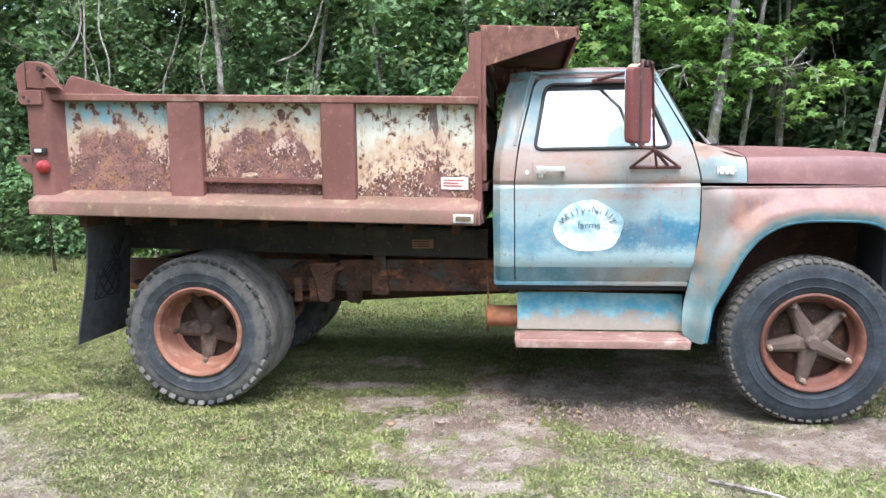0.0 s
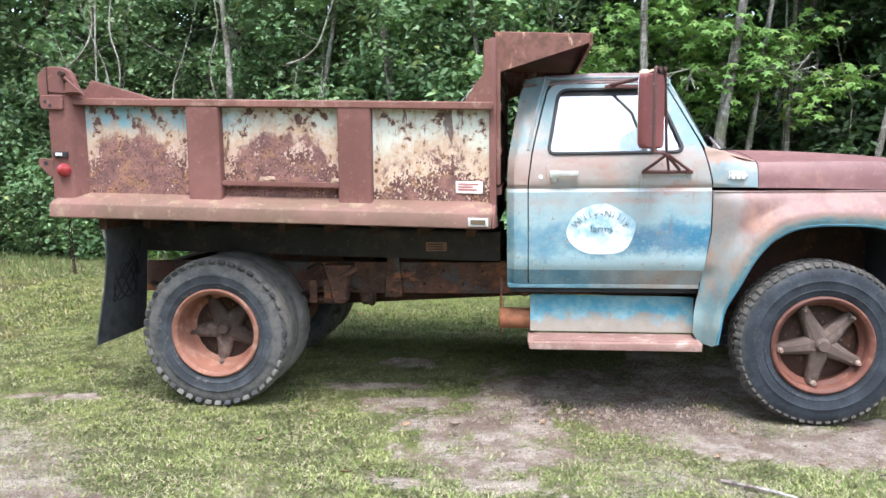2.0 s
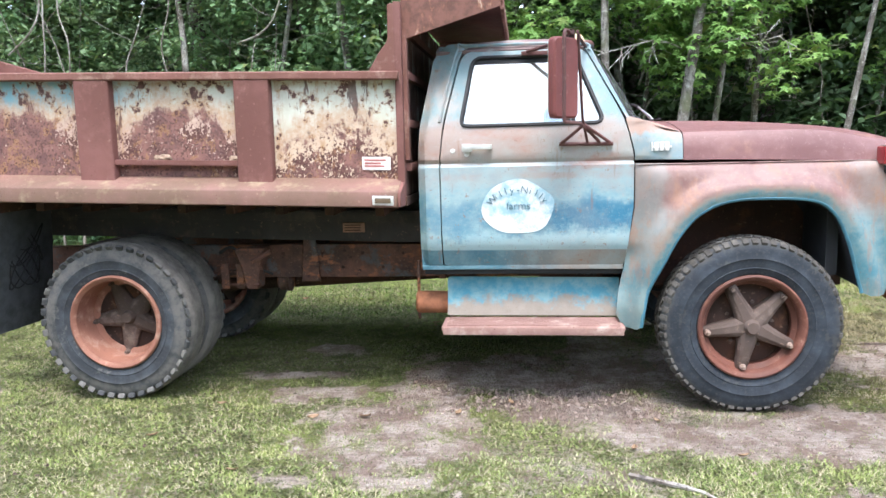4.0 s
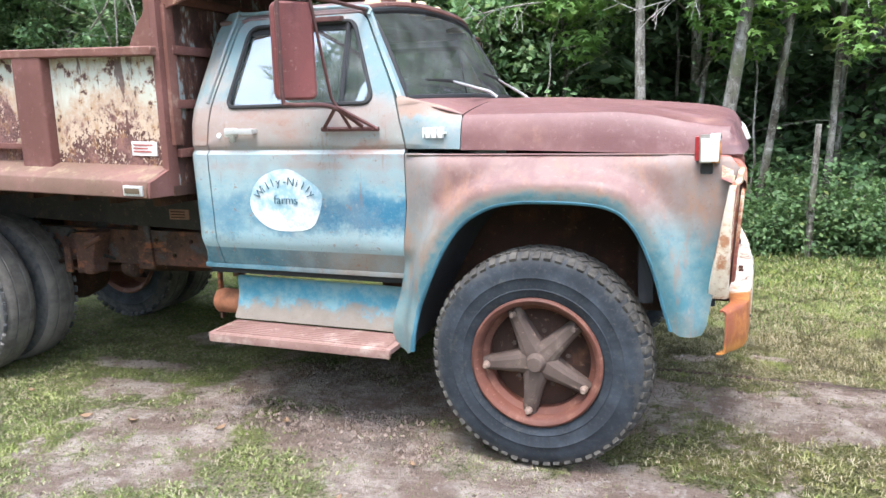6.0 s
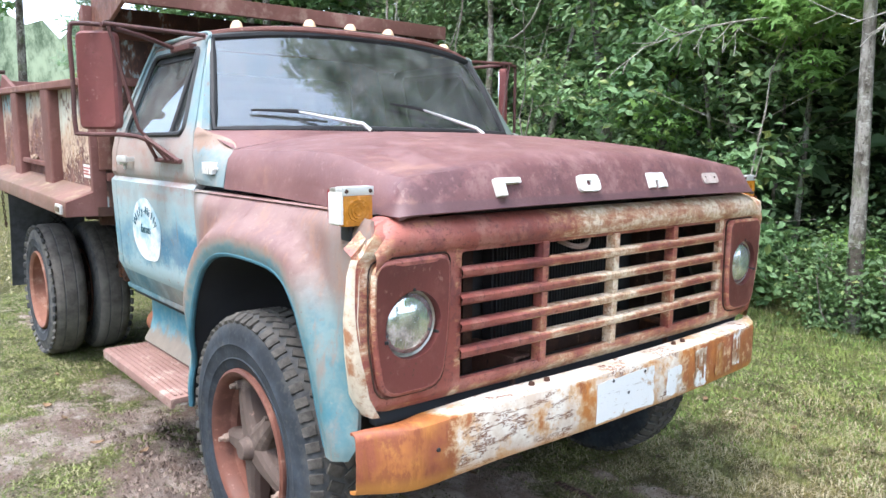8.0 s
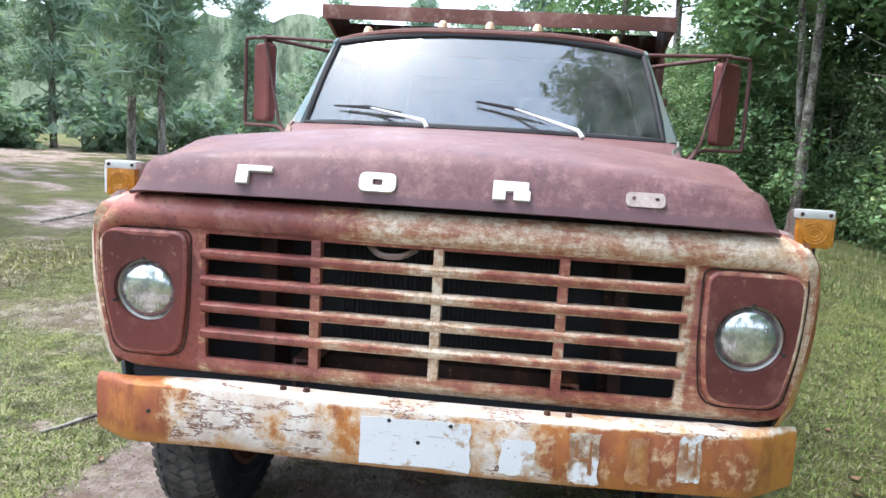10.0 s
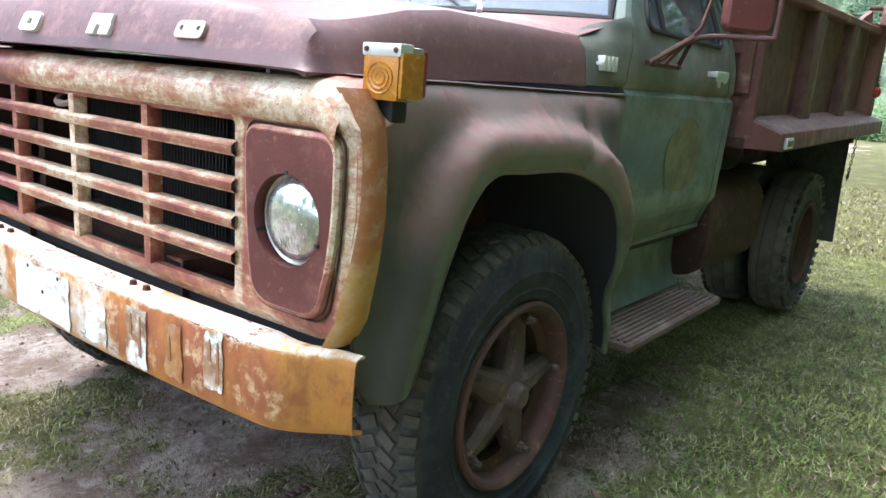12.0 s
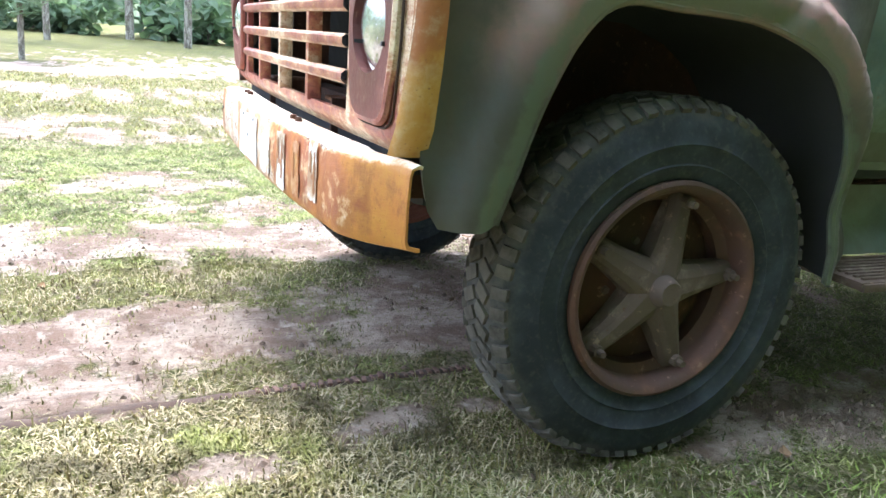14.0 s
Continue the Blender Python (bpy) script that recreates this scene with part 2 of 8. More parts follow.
def bed_panel_paint(name):
    """White paint eaten away from the middle of each bay: solid purple-brown rust, pitting round it, torn drips above."""
    n = Nodes(name)
    x, y, z = n.xyz()
    level = n.math("ADD", z, n.math("MULTIPLY", n.math("ADD", x, 1.86), 0.028))
    big, mid, small = n.noise(3.1, 5, 0.6), n.noise(11, 7, 0.72), n.noise(38, 5, 0.7)
    hang = n.noise(13, 6, 0.7, n.scaled((1, 1, 0.26)))
    bay = n.math("SUBTRACT", n.math("FRACT", n.math("MULTIPLY", n.math("ADD", x, 4.51), 1.087)), 0.5)
    bay = n.math("MULTIPLY", bay, bay)
    front = n.step(x, -2.75, -2.55)
    paint = n.mix(n.step(mid, 0.3, 0.7), (0.62, 0.65, 0.59), (0.52, 0.52, 0.43))
    blue = n.math("MULTIPLY", n.step(n.math("ADD", x, n.math("MULTIPLY", big, 1.2)), -2.3, -3.3), n.step(level, 1.58, 1.72))
    paint = n.mix(n.math("MULTIPLY", blue, n.step(mid, 0.25, 0.55, 0.45, 1.0)), paint, (0.21, 0.40, 0.46))
    # how deep each place lies below the ragged edge of the paint
    sink = n.math("ADD", n.math("ADD", level, n.math("MULTIPLY", bay, 0.75)), n.math("MULTIPLY", n.math("SUBTRACT", big, 0.5), 0.34))
    sink = n.math("ADD", sink, n.math("MULTIPLY", n.math("SUBTRACT", mid, 0.5), 0.24))
    sink = n.math("ADD", sink, n.math("MULTIPLY", n.math("SUBTRACT", hang, 0.5), 0.26))
    sink = n.math("ADD", sink, n.math("MULTIPLY", front, 0.10))
    eaten = n.step(sink, 1.78, 1.60)
    deep = n.step(sink, 1.70, 1.50)
    # tan and orange stain along the edge, running down in streaks
    tan = n.mix(n.step(small, 0.35, 0.65), (0.48, 0.37, 0.28), (0.42, 0.25, 0.15))
    c = n.mix(n.step(sink, 1.84, 1.72, 0.0, 0.85), paint, tan)
    flesh = n.mix(n.step(small, 0.4, 0.65), (0.42, 0.28, 0.23), (0.54, 0.40, 0.33))
    flesh = n.mix(front, flesh, n.mix(small, (0.60, 0.49, 0.38), (0.47, 0.32, 0.22)))
    c = n.mix(n.step(sink, 1.72, 1.62, 0.0, 0.92), c, flesh)
    runs = n.math("MULTIPLY", n.step(n.noise(24, 4, 0.6, n.scaled((1, 1, 0.08))), 0.54, 0.66), n.step(mid, 0.4, 0.62))
    c = n.mix(n.math("MULTIPLY", runs, 0.65), c, (0.37, 0.21, 0.10))
    rust = n.mix(n.step(small, 0.3, 0.7), (0.060, 0.028, 0.024), (0.150, 0.072, 0.062))
    scale_ = n.mix(n.step(n.noise(9, 6, 0.7), 0.36, 0.62), (0.135, 0.070, 0.066), (0.235, 0.120, 0.098))
    scale_ = n.mix(n.step(n.noise(70, 3, 0.6), 0.52, 0.64, 0.0, 0.8), scale_, (0.075, 0.038, 0.036))
    # pitting at two sizes that closes up with depth
    grain = n.noise(105, 3, 0.55, n.scaled((1, 1, 0.8)))
    coarse = n.noise(44, 5, 0.66, n.scaled((1, 1, 0.75)))
    pit = n.math("ADD", n.math("MULTIPLY", grain, 0.5), n.math("MULTIPLY", coarse, 0.5))
    pit = n.step(n.math("ADD", pit, n.math("MULTIPLY", deep, n.step(front, 0, 1, 0.19, 0.17))), 0.605, 0.635)
    c = n.mix(n.math("MULTIPLY", pit, n.step(eaten, 0.0, 0.4)), c, rust)
    # whole patches where no paint is left
    patch = n.math("ADD", n.noise(4.2, 6, 0.7), n.math("MULTIPLY", n.math("SUBTRACT", coarse, 0.5), 0.30))
    patch = n.math("ADD", patch, n.math("MULTIPLY", front, -0.06))
    patch = n.math("ADD", patch, n.math("MULTIPLY", bay, -0.8))
    c = n.mix(n.math("MULTIPLY", n.step(patch, 0.37, 0.45), n.step(eaten, 0.3, 0.8)), c, scale_)
    # round blisters and torn drips in the sound paint
    torn = n.math("ADD", n.noise(14, 7, 0.7), n.math("MULTIPLY", n.step(level, 1.56, 1.80), 0.055))
    blister = n.cells(10.5, n.scaled((1, 1, 0.85)))
    dot = n.step(n.math("ADD", blister, n.math("MULTIPLY", n.math("SUBTRACT", small, 0.5), 0.30)), 0.17, 0.11)
    dot = n.math("MULTIPLY", dot, n.step(n.noise(6, 3, 0.5), 0.47, 0.55))
    drops = n.math("MAXIMUM", n.step(torn, 0.615, 0.645), dot)
    drip = n.math("ADD", n.noise(16, 5, 0.7, n.scaled((1, 1, 0.2))), n.math("MULTIPLY", front, 0.04))
    drops = n.math("MAXIMUM", drops, n.math("MULTIPLY", n.step(drip, 0.625, 0.67), 0.85))
    c = n.mix(n.math("MULTIPLY", n.step(torn, 0.55, 0.61), 0.5), c, (0.38, 0.21, 0.09))
    c = n.mix(n.math("MULTIPLY", n.step(blister, 0.24, 0.14), n.math("MULTIPLY", n.step(n.noise(6, 3, 0.5), 0.46, 0.55), 0.4)), c, (0.36, 0.20, 0.10))
    c = n.mix(drops, c, rust)
    return n.done(c, n.step(pit, 0, 1, 0.5, 0.9), 0.0, n.math("SUBTRACT", grain, n.math("MULTIPLY", pit, 0.7)), 0.25, 0.003, 0.35)


def bumper_paint(name):
    """Thick cream paint cracking off red primer in the middle, bare orange rust at the ends."""
    n = Nodes(name)
    x, y, z = n.xyz()
    big, mid, fine = n.noise(3.6, 5, 0.6), n.noise(15, 7, 0.74), n.noise(120, 4, 0.65)
    c = n.mix(n.step(big, 0.40, 0.6), (0.47, 0.175, 0.045), (0.29, 0.085, 0.045))
    c = n.mix(n.math("MULTIPLY", n.step(mid, 0.5, 0.7), 0.5), c, (0.60, 0.30, 0.07))
    blot = n.noise(7, 6, 0.72, n.scaled((1, 1.7, 0.8)))
    c = n.mix(n.step(blot, 0.50, 0.60, 0.0, 0.75), c, (0.23, 0.066, 0.034))
    c = n.mix(n.math("MULTIPLY", n.step(y, 0.78, 1.0), n.step(mid, 0.35, 0.6, 0.1, 0.7)), c, (0.52, 0.25, 0.05))
    drip = n.noise(16, 5, 0.7, n.scaled((1.4, 1.6, 0.22)))
    c = n.mix(n.step(drip, 0.50, 0.62, 0.0, 0.6), c, (0.30, 0.105, 0.03))
    reach = n.math("MULTIPLY", n.step(y, -0.92, -0.66), n.step(y, 0.52, 0.22))
    far_ = n.math("MULTIPLY", n.step(y, 0.3, 0.5), 0.20)
    m = n.math("ADD", n.math("ADD", n.math("MULTIPLY", reach, 0.46), far_), n.math("ADD", big, n.math("MULTIPLY", n.math("SUBTRACT", mid, 0.5), 1.1)))
    m = n.math("ADD", m, n.step(z, 0.775, 0.795, 0.0, 0.3))
    c = n.mix(n.step(m, 0.76, 0.90), c, (0.58, 0.37, 0.21))
    c = n.mix(n.step(m, 0.87, 1.0), c, n.mix(n.step(n.noise(9, 5, 0.7), 0.4, 0.65), (0.74, 0.68, 0.60), (0.58, 0.46, 0.36)))
    wave = n.noise(6, 7, 0.75, n.scaled((1, 0.55, 2.2)))
    crack = n.step(n.math("ABSOLUTE", n.math("SUBTRACT", wave, 0.5)), 0.024, 0.008)
    c = n.mix(n.math("MULTIPLY", n.math("MULTIPLY", crack, n.step(big, 0.47, 0.55)), n.step(m, 0.82, 0.95)), c, (0.16, 0.06, 0.03))
    c = n.mix(n.step(fine, 0.62, 0.74), c, (0.22, 0.09, 0.04))
    c = n.mix(n.math("MULTIPLY", n.step(z, 0.645, 0.61), 0.7), c, (0.44, 0.19, 0.04))
    return n.done(c, n.step(mid, 0.3, 0.7, 0.38, 0.7), 0.0, n.math("ADD", fine, n.math("MULTIPLY", m, 2)), 0.2, 0.003, 0.45)


def grille_paint(name, cream, bars=False):
    """Chalky rose-red paint rubbed through to orange and cream in fine scratches; cream: how far it has gone."""
    n = Nodes(name)
    x, y, z = n.xyz()
    big, mid, fine = n.noise(3.6, 5, 0.6), n.noise(26, 8, 0.78), n.noise(130, 4, 0.65)
    along = n.noise(30, 7, 0.76, n.scaled((1, 0.35, 1.6)))
    c = n.mix(n.step(big, 0.38, 0.64), (0.25, 0.068, 0.052), (0.40, 0.135, 0.108))
    c = n.mix(n.math("MULTIPLY", n.step(n.noise(9, 6, 0.7), 0.48, 0.66), 0.55), c, (0.42, 0.205, 0.165))
    c = n.mix(n.step(n.noise(6, 6, 0.7), 0.48, 0.36, 0.0, 0.7), c, (0.17, 0.055, 0.055))
    c = n.mix(n.step(n.noise(48, 5, 0.7), 0.46, 0.34, 0.0, 0.7), c, (0.12, 0.04, 0.035))
    # worn most from the middle to the near corner on one side
    run = n.math("MULTIPLY", n.step(n.math("ADD", y, n.math("MULTIPLY", n.math("SUBTRACT", big, 0.5), 0.5)), -0.62, -0.12), n.step(y, 1.12, 0.85))
    m = n.math("ADD", n.math("MULTIPLY", n.math("SUBTRACT", n.math("ADD", n.math("MULTIPLY", mid, 0.5), n.math("MULTIPLY", along, 0.5)), 0.5), 1.3), n.math("ADD", n.math("MULTIPLY", big, 0.7), 0.15))
    m = n.math("ADD", m, n.math("MULTIPLY", run, 0.27 * cream))
    m = n.math("ADD", m, -0.16 + 0.08 * cream)
    if bars:
        off = n.math("SUBTRACT", n.math("FRACT", n.math("ADD", n.math("MULTIPLY", z, 12.5), -14.1875)), 0.5)
        rub = n.math("MULTIPLY", n.step(n.math("ABSOLUTE", off), 0.10, 0.17), n.step(run, 0, 1, 0.13, 0.17))
        m = n.math("ADD", n.math("ADD", m, rub), -0.08)
        m = n.math("ADD", m, n.math("MULTIPLY", n.step(n.math("ABSOLUTE", y), 0.16, 0.03), 0.16))
    elif cream < 1:
        # the lip below the mouth and the edges round the lamp panels are rubbed most
        rub = n.math("MULTIPLY", n.step(n.math("ABSOLUTE", n.math("SUBTRACT", n.math("ABSOLUTE", y), 1.02)), 0.05, 0.01), 0.24)
        rub = n.math("ADD", rub, n.math("MULTIPLY", n.step(z, 0.845, 0.815), 0.16))
        rub = n.math("ADD", rub, n.math("MULTIPLY", n.step(n.math("ABSOLUTE", n.math("SUBTRACT", n.math("ABSOLUTE", y), 0.70)), 0.025, 0.008), 0.18))
        m = n.math("ADD", m, rub)
    c = n.mix(n.math("MULTIPLY", n.step(m, 0.52, 0.66), 0.8), c, (0.44, 0.205, 0.105))
    c = n.mix(n.step(m, 0.61, 0.80), c, n.mix(n.step(n.noise(34, 6, 0.75), 0.38, 0.6), (0.50, 0.33, 0.20), (0.74, 0.62, 0.48)))
    fleck = n.step(n.noise(85, 5, 0.75, n.scaled((1, 0.6, 1))), 0.58, 0.66)
    c = n.mix(n.math("MULTIPLY", fleck, 0.85), c, (0.17, 0.062, 0.042))
    scratch = n.step(n.noise(40, 4, 0.7, n.scaled((0.6, 0.2, 3))), 0.6, 0.68)
    c = n.mix(n.math("MULTIPLY", scratch, 0.4), c, (0.18, 0.06, 0.045))
    c = n.mix(n.step(fine, 0.60, 0.74), c, (0.13, 0.045, 0.035))
    return n.done(c, n.step(mid, 0.3, 0.7, 0.34, 0.62), 0.0, n.math("ADD", fine, mid), 0.18, 0.003, 0.45)


def hood_paint(name):
    """Chalky purple-brown paint: smooth and pinker on top, darker, blotched and speckled down the nose."""
    n = Nodes(name)
    x, y, z = n.xyz()
    big, mid, small, fine = n.noise(2.4, 5, 0.6), n.noise(11, 7, 0.72), n.noise(42, 6, 0.72), n.noise(150, 4, 0.6)
    nose = n.step(n.math("ADD", x, n.math("MULTIPLY", n.math("SUBTRACT", mid, 0.5), 0.05)), 0.67, 0.74)
    c = n.mix(n.step(big, 0.35, 0.68), (0.150, 0.068, 0.066), (0.200, 0.097, 0.091))
    c = n.mix(n.math("MULTIPLY", nose, 0.6), c, n.mix(n.step(mid, 0.4, 0.6), (0.118, 0.052, 0.058), (0.165, 0.076, 0.080)))
    c = n.mix(n.math("MULTIPLY", n.step(mid, 0.46, 0.66), n.step(nose, 0, 1, 0.45, 0.7)), c, (0.25, 0.145, 0.142))
    c = n.mix(n.math("MULTIPLY", n.step(n.noise(6, 7, 0.75), 0.52, 0.62), n.step(nose, 0, 1, 0.15, 0.75)), c, (0.105, 0.050, 0.056))
    c = n.mix(n.math("MULTIPLY", n.step(small, 0.58, 0.66), n.step(nose, 0, 1, 0.1, 0.7)), c, (0.075, 0.036, 0.038))
    c = n.mix(n.math("MULTIPLY", n.step(small, 0.42, 0.34), 0.35), c, (0.33, 0.21, 0.19))
    warm = n.math("MULTIPLY", n.step(n.noise(3.3, 4, 0.6), 0.56, 0.68), n.step(mid, 0.4, 0.6))
    c = n.mix(n.math("MULTIPLY", warm, 0.5), c, (0.30, 0.165, 0.115))
    lip = n.step(n.math("ADD", z, n.math("MULTIPLY", n.math("SUBTRACT", mid, 0.5), 0.02)), 1.388, 1.378)
    c = n.mix(n.math("MULTIPLY", n.math("MULTIPLY", lip, nose), 0.75), c, (0.115, 0.062, 0.068))
    c = n.mix(n.step(fine, 0.62, 0.74, 0.0, 0.7), c, (0.10, 0.05, 0.045))
    return n.done(c, n.step(mid, 0.3, 0.7, 0.40, 0.62), 0.0, n.math("ADD", fine, small), 0.2, 0.003, 0.4)


def edge_paint(name):
    """The grille's side returns: chalky cream on one side of the truck, stained orange-yellow on the other."""
    n = Nodes(name)
    x, y, z = n.xyz()
    big, mid, fine = n.noise(3.5, 5, 0.6), n.noise(16, 6, 0.7), n.noise(110, 4, 0.6)
    left = n.step(y, -0.2, 0.2)
    c = n.mix(n.step(mid, 0.35, 0.65), (0.70, 0.62, 0.50), (0.56, 0.45, 0.33))
    c = n.mix(n.math("MULTIPLY", left, n.step(mid, 0.3, 0.6, 0.7, 1.0)), c, n.mix(n.step(big, 0.40, 0.56), (0.46, 0.235, 0.06), (0.32, 0.105, 0.03)))
    m = n.math("ADD", big, n.math("MULTIPLY", n.math("SUBTRACT", mid, 0.5), 0.8))
    c = n.mix(n.step(m, 0.50, 0.62, 0.0, 0.85), c, (0.34, 0.125, 0.05))
    c = n.mix(n.step(m, 0.66, 0.74), c, (0.16, 0.06, 0.035))
    c = n.mix(n.step(fine, 0.62, 0.74), c, (0.22, 0.10, 0.05))
    return n.done(c, n.step(mid, 0.3, 0.7, 0.35, 0.6), 0.0, n.math("ADD", fine, mid), 0.2, 0.003, 0.45)


def lamp_glass(name):
    """Pressed lamp glass: upright flutes and cross bands over a dulled reflector."""
    n = Nodes(name)
    x, y, z = n.xyz()
    flute = n.math("SINE", n.math("MULTIPLY", y, 640.0))
    band = n.math("SINE", n.math("MULTIPLY", z, 95.0))
    h = n.math("ADD", n.math("MULTIPLY", flute, n.step(band, -0.3, 0.4, 0.25, 1.0)), n.math("MULTIPLY", n.step(band, -0.2, 0.2), 1.2))
    dull = n.noise(24, 5, 0.7)
    c = n.mix(n.step(dull, 0.42, 0.62), (0.80, 0.83, 0.83), (0.42, 0.44, 0.43))
    return n.done(c, n.step(dull, 0.4, 0.7, 0.10, 0.28), 0.8, h, 0.07, 0.003, 0.6)


def patched_paint(name, base, cream, rust, at=0.5, scale=3.0, along=(1, 1, 1)):
    """Layers of cream paint flaking off red primer, with orange rust stains."""
    n = Nodes(name)
    v = n.scaled(along)
    big, mid, fine = n.noise(scale, 5, 0.6, v), n.noise(scale * 5, 6, 0.7, v), n.noise(95, 4, 0.6)
    mask = n.math("ADD", big, n.math("MULTIPLY", n.math("SUBTRACT", mid, 0.5), 0.55))
    c = n.mix(n.step(n.noise(scale * 1.7, 4, 0.6), 0.4, 0.65), base, tuple(0.62 * v for v in base))
    c = n.mix(n.step(mask, at - 0.07, at + 0.01), c, rust)
    c = n.mix(n.step(mask, at, at + 0.06), c, cream)
    scratch = n.noise(30, 4, 0.7, n.scaled((0.6, 0.25, 3)))
    c = n.mix(n.math("MULTIPLY", n.step(scratch, 0.62, 0.7), 0.6), c, tuple(0.45 * v for v in rust))
    c = n.mix(n.step(fine, 0.64, 0.76), c, (0.12, 0.05, 0.03))
    return n.done(c, n.step(mid, 0.3, 0.7, 0.45, 0.75), 0.0, n.math("ADD", fine, mask), 0.22, 0.004, 0.4)


def plain(name, color, rough=0.5, metal=0.0, vary=0.25, scale=20, bump=0.1, spec=0.5):
    n = Nodes(name)
    a = n.noise(scale, 5, 0.65)
    b = n.noise(scale * 0.15, 3, 0.5)
    c = n.mix(n.step(a, 0.3, 0.7), tuple(v * (1 - vary) for v in color), color)
    c = n.mix(n.math("MULTIPLY", n.step(b, 0.45, 0.7), vary), c, tuple(min(1, v * 1.35 + 0.02) for v in color))
    return n.done(c, n.step(a, 0.3, 0.7, rough, min(1, rough + 0.15)), metal, n.noise(scale * 4, 4), bump, 0.003, spec)


def tyre_rubber(name, inner, outer, edge, scuff):
    """Blue-black side wall; from the radius edge outwards the shoulder is scuffed and dusty."""
    n = Nodes(name)
    x, y, z = n.xyz()
    r = n.math("SQRT", n.math("ADD", n.math("MULTIPLY", x, x), n.math("MULTIPLY", z, z)))
    dust, mid, fine = n.noise(7, 5, 0.6), n.noise(17, 6, 0.72), n.noise(60, 4, 0.6)
    r = n.math("ADD", r, n.math("ADD", n.math("MULTIPLY", n.math("SUBTRACT", dust, 0.5), 0.06), n.math("MULTIPLY", n.math("SUBTRACT", mid, 0.5), 0.04)))
    c = n.mix(n.step(dust, 0.4, 0.7), inner, tuple(2.0 * v for v in inner))
    c = n.mix(n.math("MULTIPLY", n.step(fine, 0.5, 0.75), 0.35), c, (0.095, 0.09, 0.085))
    shoulder = n.math("MULTIPLY", n.step(r, edge - 0.02, edge + 0.03), n.step(mid, 0.34, 0.60, 0.25, 1.0))
    c = n.mix(n.math("MULTIPLY", shoulder, 0.85), c, outer)
    c = n.mix(n.step(n.noise(11, 6, 0.72), 0.57, 0.66, 0.0, 0.7), c, scuff)
    return n.done(c, 0.82, 0.0, n.math("ADD", fine, mid), 0.2, 0.003, 0.3)


def pane(name, mirror, rough=0.02):
    """Window glass with a film of dirt; mirror: how much its tint film throws back."""
    n = Nodes(name)
    t = n.t
    out = t.nodes["Material Output"]
    clear = t.nodes.new("ShaderNodeBsdfTransparent")
    clear.inputs[0].default_value = (0.74, 0.80, 0.79, 1)
    gloss = t.nodes.new("ShaderNodeBsdfGlossy")
    gloss.inputs["Roughness"].default_value = rough
    gloss.inputs["Color"].default_value = (0.57, 0.62, 0.65, 1)
    fres = t.nodes.new("ShaderNodeFresnel")
    fres.inputs[0].default_value = 1.6
    amount = n.math("MAXIMUM", fres.outputs[0], mirror)
    mixed = t.nodes.new("ShaderNodeMixShader")
    t.links.new(amount, mixed.inputs[0])
    t.links.new(clear.outputs[0], mixed.inputs[1])
    t.links.new(gloss.outputs[0], mixed.inputs[2])
    film = t.nodes.new("ShaderNodeBsdfDiffuse")
    film.inputs[0].default_value = (0.70, 0.72, 0.71, 1)
    top = t.nodes.new("ShaderNodeMixShader")
    t.links.new(n.step(n.noise(9, 6, 0.7), 0.36, 0.72, 0.03, 0.13), top.inputs[0])
    t.links.new(mixed.outputs[0], top.inputs[1])
    t.links.new(film.outputs[0], top.inputs[2])
    t.links.new(top.outputs[0], out.inputs[0])
    return n.mat


def leaf_green(name, dark, light, yellow=0.1, sheen=0.5, through=0.34):
    """Leaves: each its own green, some of the light passing through."""
    n = Nodes(name)
    r = n.isle()
    c = n.mix(r, dark, light)
    c = n.mix(n.step(r, 1 - yellow, 1.0, 0, 0.8), c, (0.30, 0.31, 0.09))
    c = n.mix(n.math("MULTIPLY", n.step(n.any(), 0, 1), 0.35), c, dark)
    n.done(c, sheen, 0.0, None, spec=0.35)
    t = n.t
    glow = t.nodes.new("ShaderNodeBsdfTranslucent")
    t.links.new(n.mix(0.5, c, (0.18, 0.32, 0.08)), glow.inputs[0])
    m = t.nodes.new("ShaderNodeMixShader")
    m.inputs[0].default_value = through
    t.links.new(n.bsdf.outputs[0], m.inputs[1])
    t.links.new(glow.outputs[0], m.inputs[2])
    t.links.new(m.outputs[0], t.nodes["Material Output"].inputs[0])
    return n.mat


def bark(name, pale, dark, lichen=0.5):
    """Grooved bark blotched with pale lichen and mossy in places."""
    n = Nodes(name)
    v = n.scaled((1, 1, 0.3))
    a, b = n.noise(7, 5, 0.65, v), n.noise(40, 5, 0.7, v)
    c = n.mix(n.step(a, 0.42, 0.6), dark, pale)
    c = n.mix(n.math("MULTIPLY", n.step(b, 0.48, 0.68), 0.7), c, tuple(0.4 * v for v in dark))
    spot = n.noise(13, 6, 0.75, n.scaled((1, 1, 1.6)))
    c = n.mix(n.step(spot, 0.54, 0.62, 0.0, lichen), c, (0.52, 0.52, 0.47))
    c = n.mix(n.step(spot, 0.43, 0.36, 0.0, 0.8), c, tuple(0.35 * v for v in dark))
    c = n.mix(n.math("MULTIPLY", n.step(n.noise(3, 4, 0.6), 0.52, 0.66), 0.55), c, (0.12, 0.14, 0.07))
    return n.done(c, 0.9, 0.0, n.math("ADD", b, spot), 0.6, 0.02, 0.2)


